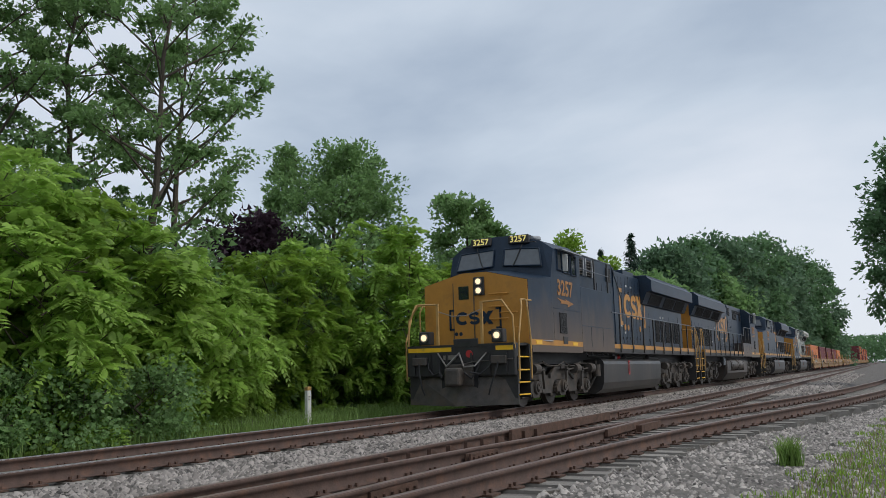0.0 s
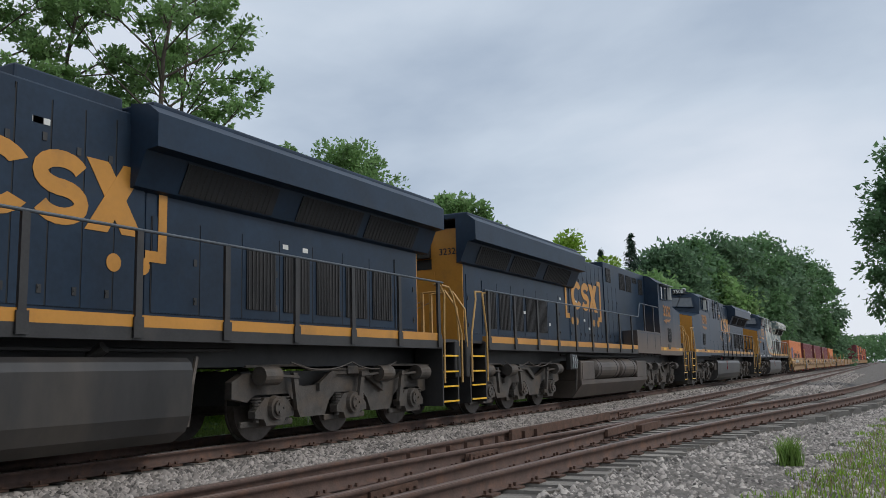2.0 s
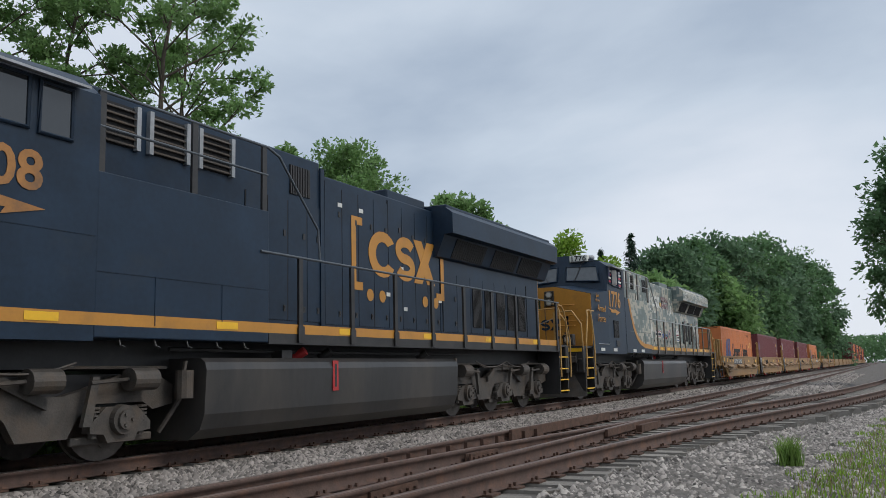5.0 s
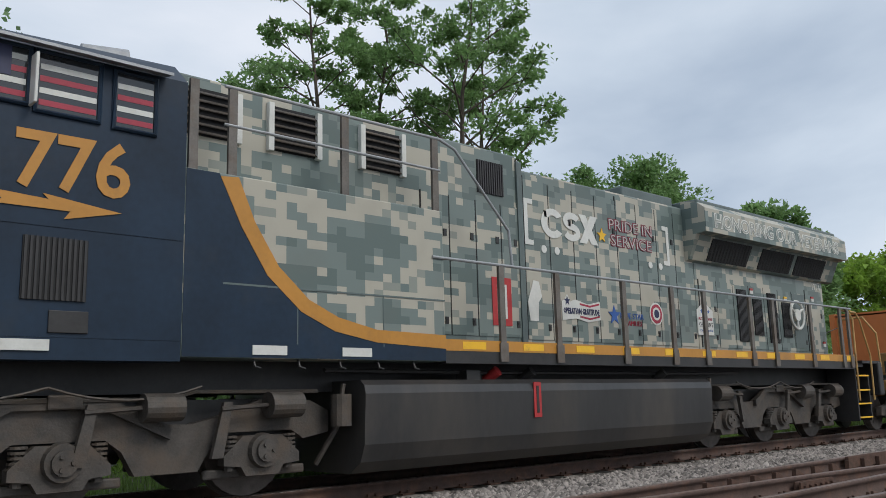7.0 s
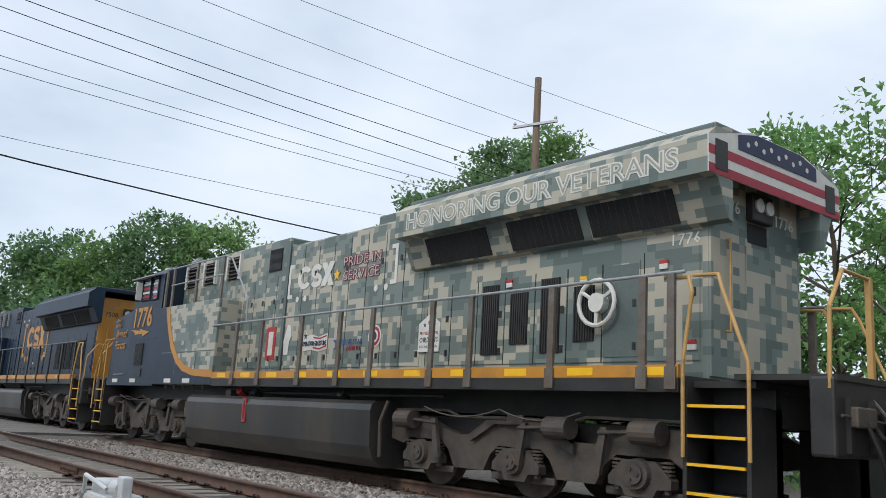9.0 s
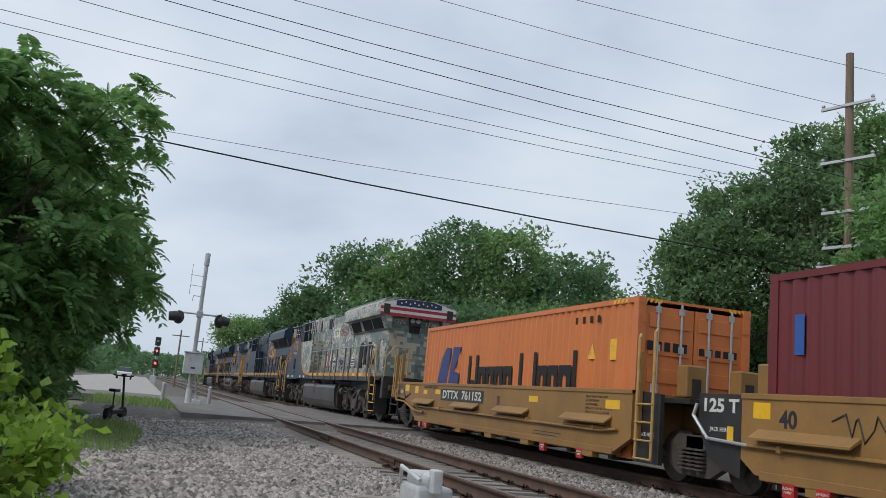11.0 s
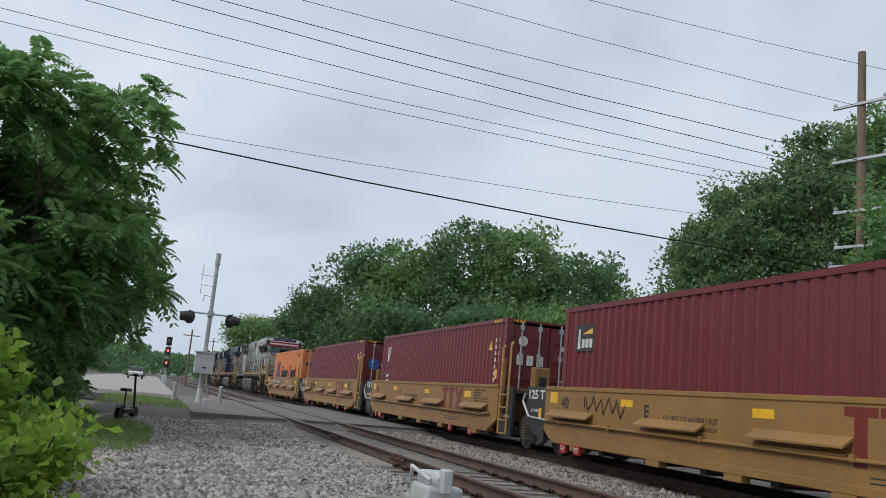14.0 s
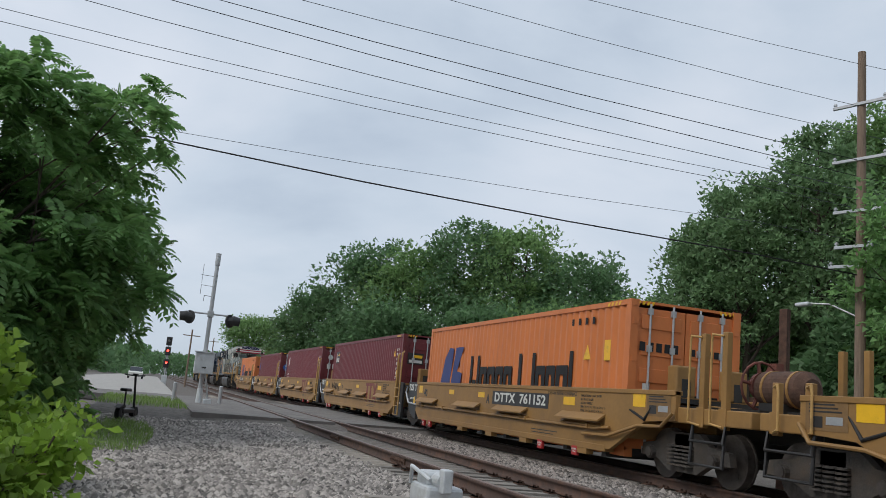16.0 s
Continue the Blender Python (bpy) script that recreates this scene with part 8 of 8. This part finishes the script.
def freight():
    kinds = (("boxorange", "bright orange corrugated shipping container with dark blue mark", orange_marks), ("boxred", "maroon corrugated shipping container with small blue logo", red_marks("sky")), ("boxred", "maroon corrugated shipping container with white marks", red_marks("ues")),
             ("boxred", "maroon corrugated shipping container with dark logo panel", red_marks("beacon")), ("boxorange", "bright orange corrugated shipping container with dark blue mark", orange_marks))
    for k in range(5):
        u = FIRST_BOX + PITCH * k - (0.2 if k == 0 else 0)
        paint, label, marks = kinds[k]
        TRAIN.append((well_unit("BCDEA"[k], k == 0, k == 4, k in (0, 4)), u, 0))
        TRAIN.append((container(label, paint, marks), u, 0.26))
    # an empty well close behind, then far vehicles at the back of the train
    u0 = 195.6
    TRAIN.append((well_unit("F", True, False, False), u0, 0))
    TRAIN.append((well_unit("G", False, False, False), u0 + PITCH, 0))
    plain = far_well()
    TRAIN.append((plain, u0 + PITCH * 2, 0))
    red_box, orange_box = far_box("far maroon shipping container", "boxred"), far_box("far orange shipping container", "boxorange")
    TRAIN.append((red_box, u0 + PITCH * 8, 0.26))
    TRAIN.append((orange_box, u0 + PITCH * 9, 0.26))
    for k in range(3, 17):
        u = u0 + PITCH * k
        TRAIN.append((copy_thing(plain, pose(0, 0, 0)), u, 0))
        if k >= 10:
            TRAIN.append((copy_thing(orange_box if k % 3 == 0 else red_box, pose(0, 0, 0)), u, 0.26))
        if k >= 8:
            TRAIN.append((copy_thing(red_box if k % 2 == 0 else orange_box, pose(0, 0, 0)), u, 3.17))


def far_well():
    """A well car that is only ever seen from far off."""
    root = tagged(new("well_car"), "grimy ochre well car far back in the train", "rail car", group="well cars of the train")
    for s in (-1, 1):
        part("side_wall", pr([(-0.25, 0.5), (0.1, 0.32), (12.0, 0.32), (12.5, 0.6), (12.5, 1.45), (-0.25, 1.45)], s * 1.34, s * 1.46), M["welltan"], root)
        part("side_rib", bx(0.2, 12.1, s * 1.46, s * 1.52, 0.7, 0.8), M["welltan"], root)
    for x in (-0.25, 12.5):
        part("end_bulkhead", bx(x - 0.04, x + 0.04, -1.4, 1.4, 0.6, 1.42), M["welltan"], root)
    part("end_platform", bx(12.5, 15.2, -1.1, 1.1, 0.9, 1.36), M["black"], root)
    part("floor", bx(-0.2, 12.4, -1.3, 1.3, 0.2, 0.3), M["black"], root)
    for x in (13.0, 14.7):
        part("wheels", cyl(bmesh.new(), (x, -0.85, 0.42), (x, 0.85, 0.42), 0.42, n=14), M["wheel"], root)
    return root


def far_box(label, paint):
    root = tagged(new("shipping_container"), label, "shipping container", group="containers on the train")
    part("box_shell", bx(0, 12.19, -1.22, 1.22, 0, 2.9, bevel=0.03), M[paint], root)
    for s in (-1, 1):
        bm = bmesh.new()
        for x in np.arange(0.3, 11.9, 0.28):
            box(bm, x, x + 0.12, s * 1.22, s * 1.235, 0.16, 2.8)
        part("side_corrugation", bm, M[paint], root)
    return root


def rolled(t):
    """How far the train has come by t, in metres."""
    return 12.9154 * t - 0.014165 * t * t - 0.000046 * t ** 3


def motions():
    times = [0, 1, 2, 3, 4, 5, 6, 7, 8, 9, 10, 11, 12, 13, 14, 15, 16]
    for thing, u, how in TRAIN:
        turn, lift = (180, 0) if how == 180 else (0, how)
        walk(thing, [(t, pose(u - rolled(t), TRACK_Y, lift, 0, 0, turn)) for t in times])
    fine = [k / FPS for k in range(0, 16 * FPS + 1)]
    back = {thing.name for thing, u, how in TRAIN if how == 180}
    shown = {thing.name for thing, u, how in TRAIN if u < 195}
    for ob, x, r in WHEELS:
        if ob.parent.name not in shown:
            continue
        sign = 1 if ob.parent.name in back else -1
        walk(ob, [(t, pose(x, 0, r, 0, sign * math.degrees(rolled(t) / r), 0)) for t in fine])


M["wellbrown"] = material("brown_stencil_panel", (0.20, 0.115, 0.045), 0.6, var=0.2, scale=4)
M["redrust"] = material("faded_red_iron", (0.16, 0.05, 0.035), 0.7, var=0.4, scale=8, dirt=0.4, dirt_color=(0.12, 0.06, 0.035))
M["letterfill"] = material("pale_grey_green_letter_fill", (0.30, 0.315, 0.28), 0.5, var=0.15, scale=3)
M["slogan"] = material("maroon_outlined_letters", (0.20, 0.035, 0.05), 0.5, var=0.1)
M["lampboard"] = material("lit_number_digits", (0.9, 0.72, 0.22), 0.4, var=0.05, glow=0.35)
consist()
freight()
motions()
